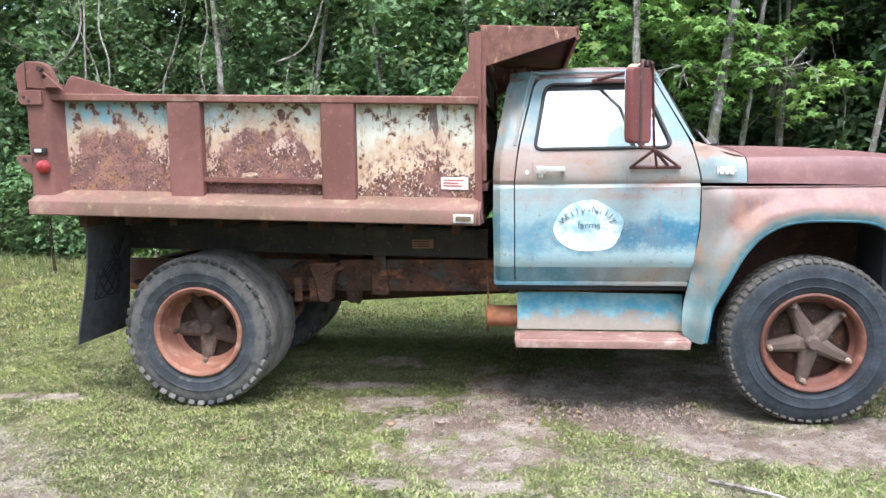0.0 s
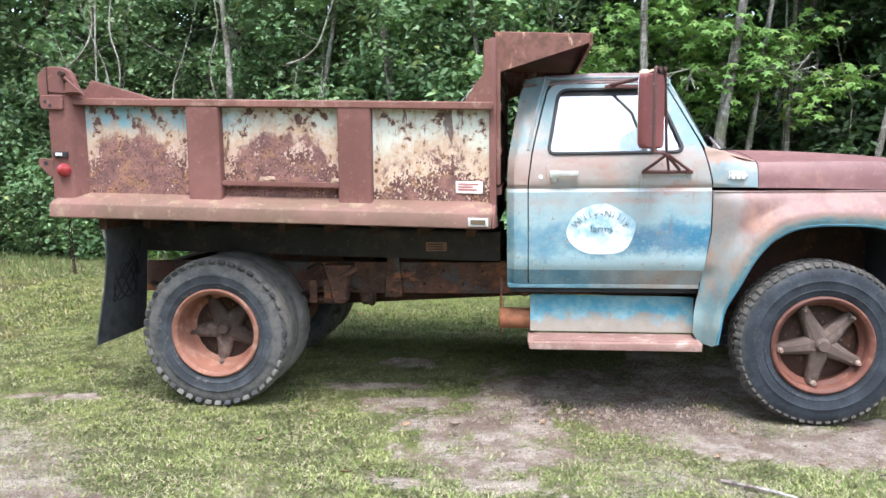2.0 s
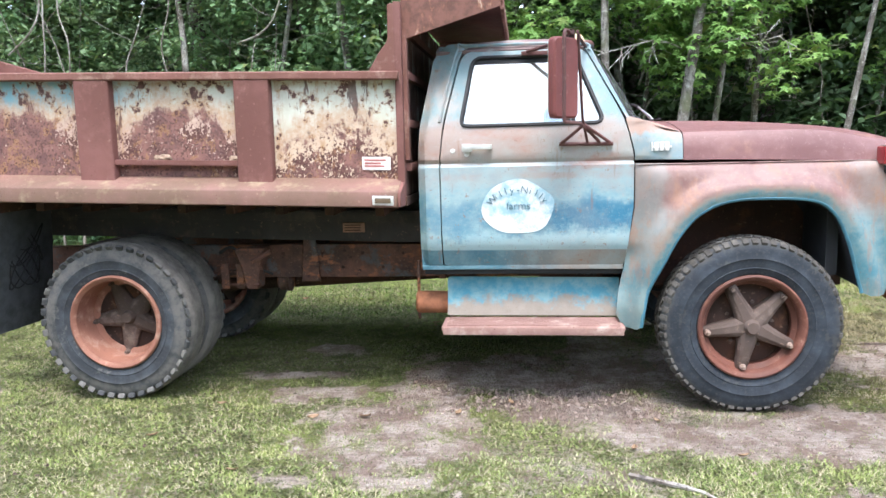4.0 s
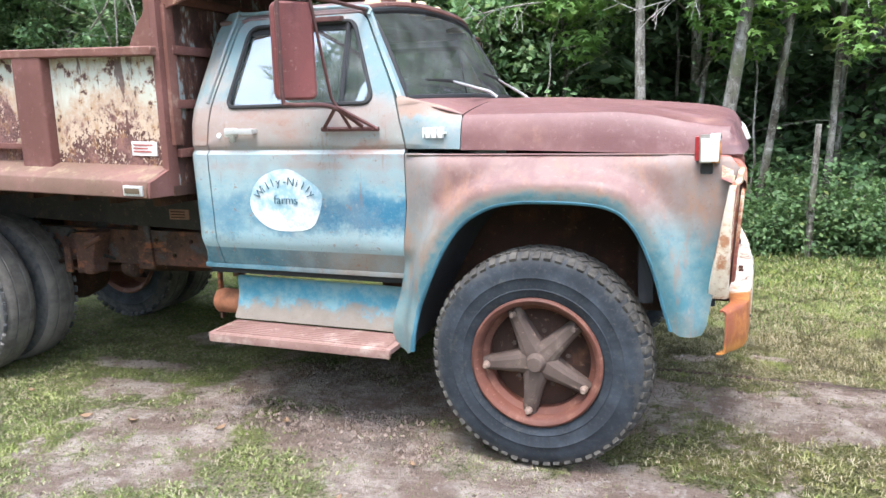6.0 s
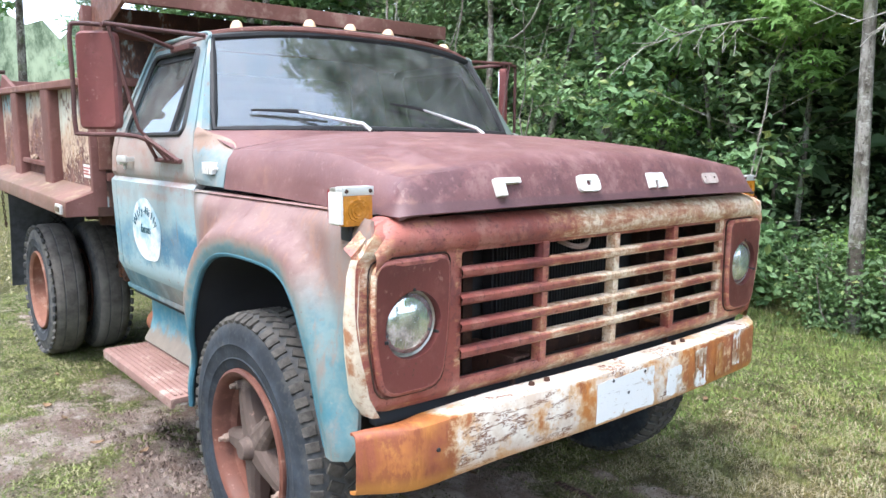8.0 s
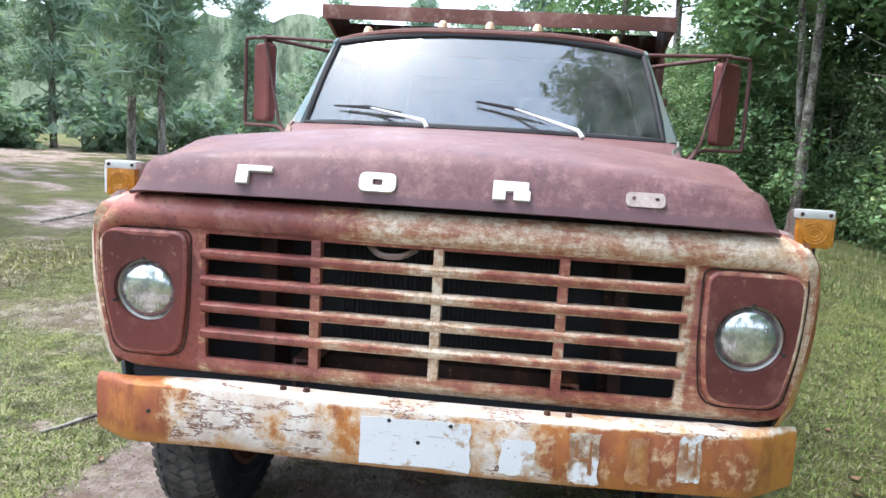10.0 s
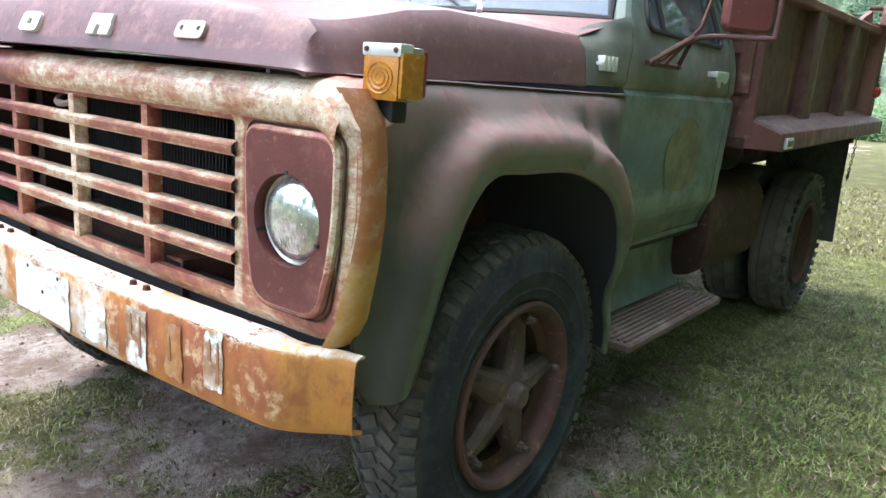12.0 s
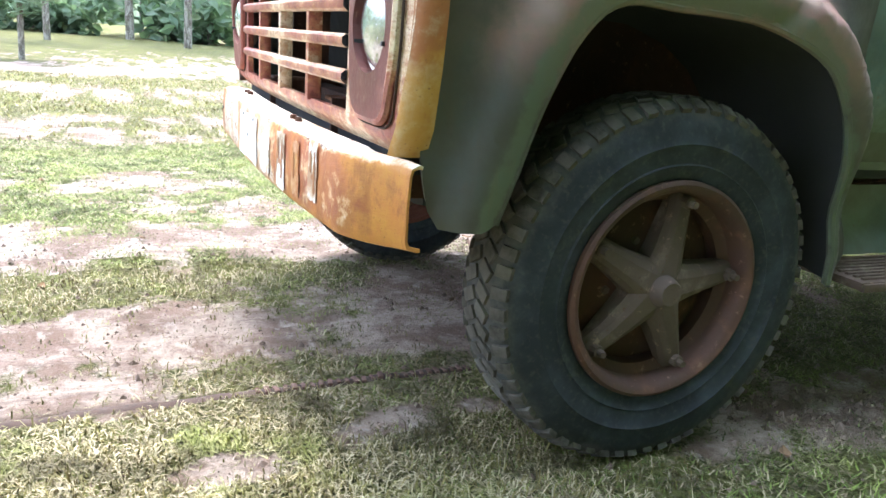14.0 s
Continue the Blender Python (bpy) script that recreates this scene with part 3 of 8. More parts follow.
M_OXIDE = oxide_paint("red_brown_oxide_paint", (0.20, 0.088, 0.075), (0.135, 0.056, 0.045), (0.27, 0.14, 0.12))
M_RAIL = oxide_paint("worn_red_brown_steel", (0.23, 0.105, 0.085), (0.14, 0.06, 0.045), (0.40, 0.28, 0.22), 0.8)
M_HOOD = hood_paint("faded_hood_paint")
M_CAB = cab_paint("faded_blue_paint")
M_CAB_SHADE = cab_paint("shade_toned_green_blue_paint", 0.85)
M_FENDER = fender_paint("faded_blue_and_pink_paint")
M_FENDER_SHADE = fender_paint("shade_toned_fender_paint", 0.98)
M_BED = bed_panel_paint("rust_eaten_white_paint")
M_GRILLE = grille_paint("rubbed_red_grille_paint", 0.75)
M_GRILLE_TOP = grille_paint("rubbed_cream_grille_paint", 1.25)
M_GRILLE_BAR = grille_paint("rubbed_grille_bar_paint", 0.95, True)
M_BEZEL = oxide_paint("dark_red_bezel_paint", (0.165, 0.046, 0.039), (0.105, 0.031, 0.027), (0.28, 0.12, 0.09), 0.7, 0.38)
M_EDGE = edge_paint("yellowed_white_edge_paint")
M_BUMPER = bumper_paint("rusted_cream_bumper_paint")
M_STICKER = patched_paint("peeling_white_sticker", (0.42, 0.24, 0.14), (0.70, 0.71, 0.70), (0.5, 0.4, 0.3), 0.39, 5.0)
M_RIM = oxide_paint("rusty_red_rim_paint", (0.165, 0.060, 0.040), (0.10, 0.040, 0.030), (0.27, 0.14, 0.10), 0.7, 0.55)
M_SPIDER = oxide_paint("dusty_cast_iron_hub", (0.115, 0.083, 0.070), (0.062, 0.043, 0.036), (0.24, 0.185, 0.155), 0.9, 0.75)
# darker copy of the rim paint, holding the far side's shade in its colour
M_RIM_SHADE = oxide_paint("shade_darkened_rim_paint", (0.105, 0.048, 0.036), (0.062, 0.036, 0.030), (0.25, 0.125, 0.08), 0.5, 0.6)
M_NUT = plain("pale_worn_lug_steel", (0.33, 0.24, 0.195), 0.5, 0.2)
M_TYRE = tyre_rubber("dusty_tyre_rubber", (0.020, 0.025, 0.032), (0.085, 0.080, 0.073), 0.435, (0.060, 0.060, 0.058))
M_RUBBER = plain("black_rubber", (0.02, 0.02, 0.022), 0.6)
M_CHASSIS = oxide_paint("dirty_dark_chassis_steel", (0.075, 0.038, 0.028), (0.035, 0.02, 0.016), (0.16, 0.075, 0.045), 0.6, 0.8)
# near-black for recesses and interiors, their bluish shade held in the colour
M_DARK = plain("near_black_interior", (0.030, 0.032, 0.037), 0.8)
M_CHROME = plain("dulled_chrome", (0.72, 0.72, 0.70), 0.3, 0.45, 0.15)
M_WHITE = plain("chalky_white_enamel", (0.72, 0.71, 0.68), 0.45, 0.0, 0.12)
M_AMBER = plain("sun_bleached_amber_plastic", (0.62, 0.42, 0.26), 0.4, 0.0, 0.15)
M_ORANGE = plain("amber_lens", (0.50, 0.20, 0.022), 0.15, 0.0, 0.3, 60, 0.3)
M_RED = plain("red_lens", (0.30, 0.028, 0.032), 0.15, 0.0, 0.2)
M_LENS = lamp_glass("ribbed_lamp_glass")
n = Nodes("hand_painted_white")
sx, sy, sz = n.xyz()
cloud = n.math("ADD", n.noise(7, 6, 0.72), n.step(sz, 1.20, 0.98, 0.10, -0.06))
M_SIGN = n.done(n.mix(n.step(cloud, 0.50, 0.68), (0.68, 0.71, 0.72), (0.30, 0.47, 0.54)), 0.6, 0.0, n.noise(60, 4), 0.15, 0.002)
M_INK = plain("blue_black_brush_paint", (0.05, 0.135, 0.18), 0.6)
M_BARS = plain("faded_red_print", (0.40, 0.12, 0.10), 0.6)
M_FLAP = plain("scuffed_black_mud_flap", (0.072, 0.076, 0.082), 0.7, 0.0, 0.6, 16, 0.4)
M_SIDE_GLASS = pane("mirror_tinted_side_glass", 0.36)
M_FRONT_GLASS = pane("dusty_windscreen_glass", 0.21)
M_SILVER = plain("mirror_glass", (0.85, 0.87, 0.88), 0.03, 1.0, 0.05)
M_BARK = bark("grey_bark", (0.30, 0.28, 0.25), (0.10, 0.085, 0.07))
M_BARK_PALE = bark("pale_lichened_bark", (0.40, 0.38, 0.34), (0.17, 0.145, 0.125))
M_TWIG = bark("dead_grey_twig", (0.34, 0.31, 0.28), (0.18, 0.15, 0.13))
M_LEAF = leaf_green("woodland_leaves", (0.095, 0.19, 0.09), (0.29, 0.45, 0.21))
M_LEAF_BRIGHT = leaf_green("fresh_star_shaped_leaves", (0.13, 0.265, 0.065), (0.275, 0.435, 0.125), 0.15)
# deep woodland shade is put into these leaves as very dark greens
M_LEAF_DARK = leaf_green("shade_toned_inner_leaves", (0.040, 0.080, 0.038), (0.085, 0.145, 0.068), 0.03)
# distance haze is put into these leaves as a paler, greyer green
M_LEAF_HAZE = leaf_green("haze_pale_far_leaves", (0.18, 0.26, 0.20), (0.31, 0.40, 0.31), 0.04, 0.6, 0.5)
M_CAB_ROOF = oxide_paint("bleached_roof_paint", (0.25, 0.185, 0.175), (0.18, 0.12, 0.115), (0.31, 0.32, 0.315), 0.9, 0.5)
M_FENDER_LIP = plain("blue_arch_paint", (0.055, 0.185, 0.25), 0.5, 0.0, 0.5, 9)
n = Nodes("worn_blue_step_paint")
sx, sy, sz = n.xyz()
cloud = n.math("ADD", sz, n.math("ADD", n.math("MULTIPLY", n.math("SUBTRACT", n.noise(4, 6, 0.7), 0.5), 0.30), n.math("MULTIPLY", n.math("SUBTRACT", n.noise(30, 5, 0.7), 0.5), 0.10)))
c = n.mix(n.step(n.noise(9, 6, 0.7), 0.4, 0.6), (0.055, 0.22, 0.30), (0.16, 0.29, 0.32))
c = n.mix(n.step(cloud, 0.60, 0.54), c, n.mix(n.noise(12, 6, 0.7), (0.15, 0.12, 0.095), (0.27, 0.235, 0.20)))
M_STEP_BLUE = n.done(n.mix(n.step(n.noise(110, 3), 0.66, 0.76), c, (0.13, 0.08, 0.06)), 0.6, 0.0, n.noise(90, 4), 0.15, 0.003, 0.35)
M_STEP_RED = oxide_paint("worn_step_paint", (0.30, 0.18, 0.155), (0.22, 0.125, 0.105), (0.44, 0.34, 0.29), 1.0, 0.7)
M_STEP_DIRT = oxide_paint("dirt_covered_step", (0.16, 0.115, 0.095), (0.09, 0.062, 0.05), (0.27, 0.22, 0.18), 1.0, 0.85)
M_GHOST = plain("bleached_badge_trace", (0.40, 0.33, 0.30), 0.7, 0.0, 0.4, 40)
M_CHROME_RUST = plain("tarnished_chrome", (0.45, 0.42, 0.37), 0.3, 0.75, 0.35, 40)
M_RUST_INK = plain("brown_sticker_print", (0.36, 0.16, 0.07), 0.7)
M_MIRROR_ARM = oxide_paint("dark_mirror_arm_paint", (0.12, 0.048, 0.044), (0.075, 0.034, 0.031), (0.19, 0.09, 0.08), 0.5, 0.5)
M_MIRROR_RED = oxide_paint("mirror_housing_paint", (0.20, 0.06, 0.055), (0.14, 0.042, 0.038), (0.27, 0.11, 0.10), 0.5, 0.45)

M_LEDGE = oxide_paint("algae_stained_red_brown_steel", (0.205, 0.105, 0.086), (0.135, 0.082, 0.056), (0.28, 0.215, 0.14), 0.9)

n = Nodes("blue_grey_and_pink_cowl_paint")
cx, cy, cz = n.xyz()
cloud = n.math("ADD", cz, n.math("ADD", n.math("MULTIPLY", n.math("SUBTRACT", n.noise(6, 6, 0.7), 0.5), 0.16), n.math("MULTIPLY", n.math("SUBTRACT", n.noise(34, 5, 0.7), 0.5), 0.05)))
c = n.mix(n.step(n.noise(11, 6, 0.7), 0.4, 0.62), (0.20, 0.27, 0.29), (0.27, 0.29, 0.28))
c = n.mix(n.step(cloud, 1.49, 1.53), c, n.mix(n.noise(20, 5, 0.7), (0.30, 0.165, 0.11), (0.29, 0.24, 0.21)))
M_COWL = n.done(n.mix(n.step(n.noise(110, 3), 0.64, 0.75), c, (0.15, 0.08, 0.05)), 0.6, 0.0, n.noise(90, 4), 0.15, 0.003, 0.35)


# ---- shapes ----
def part(name, bm, mat, parent=None, label="", sharp=38):
    """One mesh object from a bmesh, under a thing or a part."""
    me = bpy.data.meshes.new(name)
    bm.normal_update()
    for f in bm.faces:
        f.smooth = True
    bm.to_mesh(me)
    bm.free()
    me.set_sharp_from_angle(angle=radians(sharp))
    for m in mat if isinstance(mat, (list, tuple)) else (mat,):
        me.materials.append(m)
    ob = new(name, me)
    ob.parent = parent
    return tagged(ob, label)


def thing(name, label, category, group="", at=(0, 0, 0)):
    ob = new(name)
    ob.location = at
    return tagged(ob, label, category, group)


def add_box(bm, a, b, bevel=0.0, m=None):
    made = bmesh.ops.create_cube(bm, size=1)["verts"]
    for v in made:
        v.co = Vector([(a[i] + b[i]) / 2 + v.co[i] * (b[i] - a[i]) for i in range(3)])
    if bevel:
        edges = list({e for v in made for e in v.link_edges})
        out = bmesh.ops.bevel(bm, geom=edges, offset=bevel, segments=2, profile=0.7, affect="EDGES")
        made = list({v for f in out["faces"] for v in f.verts} | {v for v in made if v.is_valid})
    if m is not None:
        bmesh.ops.transform(bm, matrix=m, verts=made)
    return made


def box(a, b, bevel=0.004, m=None):
    bm = bmesh.new()
    add_box(bm, a, b, bevel, m)
    return bm


def add_tube(bm, points, r, n=8, closed=False):
    """A round bar along points; r: one radius or one for each point."""
    pts = [Vector(p) for p in points]
    k = len(pts)
    rs = r if isinstance(r, (list, tuple)) else [r] * k
    rings = []
    up = None
    for i, p in enumerate(pts):
        a = pts[i - 1] if i or closed else p
        b = pts[(i + 1) % k] if i < k - 1 or closed else p
        d = (b - a).normalized()
        if up is None:
            up = d.orthogonal().normalized()
        up = (up - d * up.dot(d)).normalized()
        s = d.cross(up)
        rings.append([bm.verts.new(p + (up * math.cos(q) + s * math.sin(q)) * rs[i]) for q in (2 * math.pi * j / n for j in range(n))])
    for i in range(k if closed else k - 1):
        p, q = rings[i], rings[(i + 1) % k]
        for j in range(n):
            bm.faces.new((p[j], p[(j + 1) % n], q[(j + 1) % n], q[j]))
    if not closed:
        bm.faces.new(rings[0][::-1])
        bm.faces.new(rings[-1])


def tube(points, r, n=8, closed=False):
    bm = bmesh.new()
    add_tube(bm, points, r, n, closed)
    return bm


def smooth_line(points, n=6):
    """A curve through the points."""
    p = [Vector(v) for v in points]
    out = []
    for i in range(len(p) - 1):
        a, b, c, d = p[max(i - 1, 0)], p[i], p[i + 1], p[min(i + 2, len(p) - 1)]
        for j in range(n):
            t = j / n
            out.append(0.5 * (2 * b + (c - a) * t + (2 * a - 5 * b + 4 * c - d) * t * t + (3 * b - a - 3 * c + d) * t**3))
    return out + [p[-1]]


def rounded(corners, n=5):
    """A 2D outline from (x, z, radius) corners."""
    out = []
    k = len(corners)
    for i in range(k):
        x, z, r = corners[i]
        p = Vector((x, z))
        a, b = Vector(corners[i - 1][:2]) - p, Vector(corners[(i + 1) % k][:2]) - p
        if r <= 0:
            out.append(p)
            continue
        r = min(r, a.length * 0.49, b.length * 0.49)
        a, b = p + a.normalized() * r, p + b.normalized() * r
        for j in range(n + 1):
            t = j / n
            out.append(a * (1 - t) ** 2 + p * 2 * t * (1 - t) + b * t * t)
    return out


def sheet(outline, holes=(), cuts_u=(), cuts_v=()):
    """A flat filled outline in u, v (held in x, z), cut into strips so that it can be bent."""
    bm = bmesh.new()
    for loop in (outline, *holes):
        vs = [bm.verts.new((p[0], 0, p[1])) for p in loop]
        for a, b in zip(vs, vs[1:] + vs[:1]):
            bm.edges.new((a, b))
    bmesh.ops.triangle_fill(bm, use_beauty=True, edges=bm.edges[:])
    for axis, cuts in ((0, cuts_u), (2, cuts_v)):
        for c in cuts:
            co, no = [0, 0, 0], [0, 0, 0]
            co[axis], no[axis] = c, 1
            bmesh.ops.bisect_plane(bm, geom=bm.verts[:] + bm.edges[:] + bm.faces[:], plane_co=co, plane_no=no)
    return bm


def bend(bm, place, thick, outward):
    """Moves each vertex by place(u, v), turns the sheet to face outward and gives it thickness on the inner side."""
    for v in bm.verts:
        v.co = place(v.co.x, v.co.z)
    bmesh.ops.recalc_face_normals(bm, faces=bm.faces[:])
    total = Vector()
    for f in bm.faces:
        total += f.normal * f.calc_area()
    if total.dot(Vector(outward)) < 0:
        bmesh.ops.reverse_faces(bm, faces=bm.faces[:])
    if thick:
        bmesh.ops.solidify(bm, geom=bm.faces[:], thickness=thick)
        bmesh.ops.recalc_face_normals(bm, faces=bm.faces[:])
    return bm


def steps(a, b, d):
    n = max(1, round(abs(b - a) / d))
    return [a + (b - a) * i / n for i in range(1, n)]


def prism(outline, axis, a, b, bevel=0.003):
    """A 2D outline pushed along an axis from a to b."""
    bm = bmesh.new()
    order = {"x": lambda u, v, w: (w, u, v), "y": lambda u, v, w: (u, w, v), "z": lambda u, v, w: (u, v, w)}[axis]
    low = [bm.verts.new(order(p[0], p[1], a)) for p in outline]
    high = [bm.verts.new(order(p[0], p[1], b)) for p in outline]
    bm.faces.new(low)
    bm.faces.new(high[::-1])
    for i in range(len(low)):
        j = (i + 1) % len(low)
        bm.faces.new((low[i], high[i], high[j], low[j]))
    bmesh.ops.recalc_face_normals(bm, faces=bm.faces[:])
    if bevel:
        edges = [e for e in bm.edges if e.calc_face_angle(0) > 0.6]
        bmesh.ops.bevel(bm, geom=edges, offset=bevel, segments=1, affect="EDGES")
    return bm


def lathe(profile, n=48, axis="y", at=(0, 0, 0), closed=False):
    """Turns (radius, along) points round an axis through at."""
    bm = bmesh.new()
    rings = []
    for r, w in profile:
        ring = []
        for j in range(n):
            q = 2 * math.pi * j / n
            u, v = r * math.cos(q), r * math.sin(q)
            ring.append(bm.verts.new(Vector(at) + Vector({"y": (u, w, v), "x": (w, u, v), "z": (u, v, w)}[axis])))
        rings.append(ring)
    for i in range(len(rings) if closed else len(rings) - 1):
        p, q = rings[i], rings[(i + 1) % len(rings)]
        for j in range(n):
            bm.faces.new((p[j], p[(j + 1) % n], q[(j + 1) % n], q[j]))
    if not closed:
        for ring in (rings[0], rings[-1]):
            bm.faces.new(ring)
    bmesh.ops.recalc_face_normals(bm, faces=bm.faces[:])
    return bm


def grid(rows):
    """A surface over rows of points."""
    bm = bmesh.new()
    vs = [[bm.verts.new(p) for p in row] for row in rows]
    for a, b in zip(vs, vs[1:]):
        for i in range(len(a) - 1):
            bm.faces.new((a[i], a[i + 1], b[i + 1], b[i]))
    return bm


def moved(bm, m):
    bmesh.ops.transform(bm, matrix=m, verts=bm.verts[:])
    return bm


def flipped(bm):
    """The other side of the truck."""
    for v in bm.verts:
        v.co.y = -v.co.y
    bmesh.ops.reverse_faces(bm, faces=bm.faces[:])
    return bm


def sided(bm, side):
    """Built for the side at negative y; side +1 gives the other one."""
    return bm if side < 0 else flipped(bm)


def smoothstep(a, b, x):
    t = min(1, max(0, (x - a) / (b - a)))
    return t * t * (3 - 2 * t)


# ---- the truck ----
truck = thing("dump_truck", "old faded blue and rust-red dump truck parked on worn grass", "truck")

REAR_X = -3.615
CAB_Z = (0.77, 0.80, 0.90, 0.925, 1.30, 1.352, 1.372, 1.395, 1.50, 1.58, 1.99, 2.06)
CAB_Y = (0.85, 0.868, 0.908, 0.920, 0.936, 0.936, 0.918, 0.930, 0.926, 0.908, 0.748, 0.700)


def cab_y(z):
    return float(np.interp(z, CAB_Z, CAB_Y))


def on_cab(x, z, out=0.0):
    return Vector((x, -cab_y(z) - out, z))


ARCH = [(-0.575, 0.47), (-0.545, 0.65), (-0.47, 0.82), (-0.385, 0.98), (-0.285, 1.09), (-0.14, 1.155), (0.08, 1.168), (0.29, 1.15), (0.392, 1.075), (0.464, 0.93), (0.515, 0.76), (0.545, 0.665)]
ARCH_LINE = [Vector((p.x, p.z)) for p in smooth_line([(x, 0, z) for x, z in ARCH], 4)]


def arch_gap(x, z):
    p = Vector((x, z))
    best = 9.0
    for a, b in zip(ARCH_LINE, ARCH_LINE[1:]):
        t = min(1, max(0, (p - a).dot(b - a) / (b - a).length_squared))
        best = min(best, (p - a - (b - a) * t).length)
    return best


def on_fender(x, z):
    """Fender skin: a flat body with a raised, rounded flare round the wheel arch."""
    base = float(np.interp(z, (0.46, 0.8, 1.0, 1.22, 1.275, 1.31, 1.335, 1.352), (0.945, 0.965, 0.974, 0.978, 0.976, 0.968, 0.954, 0.934)))
    blend = smoothstep(-0.64, -0.46, x)
    y = cab_y(max(z, 0.85)) * (1 - blend) + base * blend
    low = smoothstep(0.72, 0.55, z) * smoothstep(-0.5, -0.6, x)
    y += 0.045 * low
    d = arch_gap(x, z)
    flare = 0.066 * (1 - smoothstep(0.065, 0.135, d)) + 0.010 * smoothstep(0.19, 0.10, d)
    y += flare * smoothstep(-0.665, -0.56, x) * smoothstep(1.35, 1.30, z) * (1 - 0.2 * smoothstep(0.46, 0.60, x))
    y -= 0.010 * smoothstep(0.03, 0.0, d)
    y += 0.034 * smoothstep(0.46, 0.66, x)
    return Vector((x, -y, z))


def leaned(bm, skin=False):
    """The front leans forward at its top, most at the driver's corner; skin: the fender that meets it."""
    for v in bm.verts:
        rise = max(0.0, min(1.0, (v.co.z - 0.82) / 0.45))
        corner = smoothstep(0.80, 1.02, -v.co.y)
        if skin:
            v.co.x += 0.068 * rise * smoothstep(0.52, 0.668, v.co.x)
        else:
            meet = corner * smoothstep(0.72, 0.668, v.co.x) * smoothstep(0.60, 0.65, v.co.x)
            v.co.x += rise * (0.008 + 0.020 * corner) * (1 - meet) + 0.068 * rise * meet
    return bm


def note_arch(ob):
    """Keeps on each vertex how far it lies from the wheel arch, for the paint's wear."""
    me = ob.data
    gaps = [arch_gap(v.co.x, v.co.z) for v in me.vertices]
    me.attributes.new("arch", "FLOAT", "POINT").data.foreach_set("value", gaps)
    return ob


def pushed_in(bm):
    """One arch is set back in front and bulged at the rear to fit the camera's view, and creased over the crown."""
    for v in bm.verts:
        x, z = v.co.x, v.co.z
        near = smoothstep(0.20, 0.0, arch_gap(x, z))
        v.co.x -= 0.03 * near * smoothstep(0.10, 0.34, x)
        bulge = smoothstep(0.22, 0.04, arch_gap(x, z)) * smoothstep(-0.12, -0.34, x) * smoothstep(0.60, 0.95, z)
        v.co.y -= 0.030 * bulge
        v.co.x -= 0.022 * bulge
        v.co.z -= 0.022 * near * smoothstep(-0.45, -0.2, x) * smoothstep(0.35, 0.1, x)
        fold = abs((x + 0.22) + 0.8 * (z - 1.22))
        v.co.y += 0.016 * smoothstep(0.045, 0.0, fold) * smoothstep(1.12, 1.18, z) * smoothstep(1.34, 1.26, z)
        fold = abs((x + 0.27) - 0.9 * (z - 1.22))
        v.co.y += 0.012 * smoothstep(0.04, 0.0, fold) * smoothstep(1.16, 1.20, z) * smoothstep(1.34, 1.26, z)


def build_cab():
    cab = part("cab_shell", box((-1.77, -0.84, 0.74), (-0.62, 0.84, 0.79), 0.01), M_DARK, truck, "near-black cab floor and inner shell")
    # back wall with its rear window
    wall = rounded([(-0.84, 0.78, 0.02), (0.84, 0.78, 0.02), (0.88, 1.40, 0.05), (0.70, 2.04, 0.09), (-0.70, 2.04, 0.09), (-0.88, 1.40, 0.05)])
    hole = rounded([(-0.55, 1.58, 0.05), (0.55, 1.58, 0.05), (0.50, 1.92, 0.05), (-0.50, 1.92, 0.05)])
    bm = bend(sheet(wall, [hole], (), steps(0.78, 2.04, 0.1)), lambda u, v: Vector((-1.785 + 0.11 * smoothstep(1.45, 2.05, v), u, v)), 0.02, (-1, 0, 0))
    part("back_wall", bm, M_CAB, cab)
    bm = bend(sheet(hole), lambda u, v: Vector((-1.765 + 0.11 * smoothstep(1.45, 2.05, v), u, v)), 0.005, (-1, 0, 0))
    part("rear_glass", bm, M_FRONT_GLASS, cab).visible_shadow = False
    # roof
    rows = []
    for i in range(15):
        t = i / 14
        row = []
        for j in range(25):
            v = -1 + j / 12
            w = 0.752 - 0.03 * smoothstep(0.75, 1, t)
            a = abs(v)
            front = -0.772 - 0.098 * a**2.4
            x = front + (-1.69 - front) * t
            z = 1.995 + 0.105 * (1 - a**3.4) ** 0.8 * (0.62 + 0.38 * math.sin(math.pi * min(1, 0.16 + t * 0.78)))
            row.append((x, v * w, z))
        rows.append(row)
    bm = grid(rows)
    bmesh.ops.recalc_face_normals(bm, faces=bm.faces[:])
    if sum((f.normal.z * f.calc_area() for f in bm.faces)) < 0:
        bmesh.ops.reverse_faces(bm, faces=bm.faces[:])
    bmesh.ops.solidify(bm, geom=bm.faces[:], thickness=0.018)
    part("roof", bm, M_CAB_ROOF, cab, "cab roof bleached to pink and grey")
    # visor lip over the windscreen
    lip = [(-0.778 - 0.098 * abs(v) ** 2.4 + 0.006, v * 0.735, 2.058 - 0.05 * abs(v) ** 3.4) for v in (-1 + k / 10 for k in range(21))]
    part("roof_lip", tube(lip, 0.016, 8), M_OXIDE, cab)
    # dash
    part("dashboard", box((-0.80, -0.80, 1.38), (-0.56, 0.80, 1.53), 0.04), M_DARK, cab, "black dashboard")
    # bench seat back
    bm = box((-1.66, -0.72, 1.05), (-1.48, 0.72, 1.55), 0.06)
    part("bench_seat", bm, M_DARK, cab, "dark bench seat")


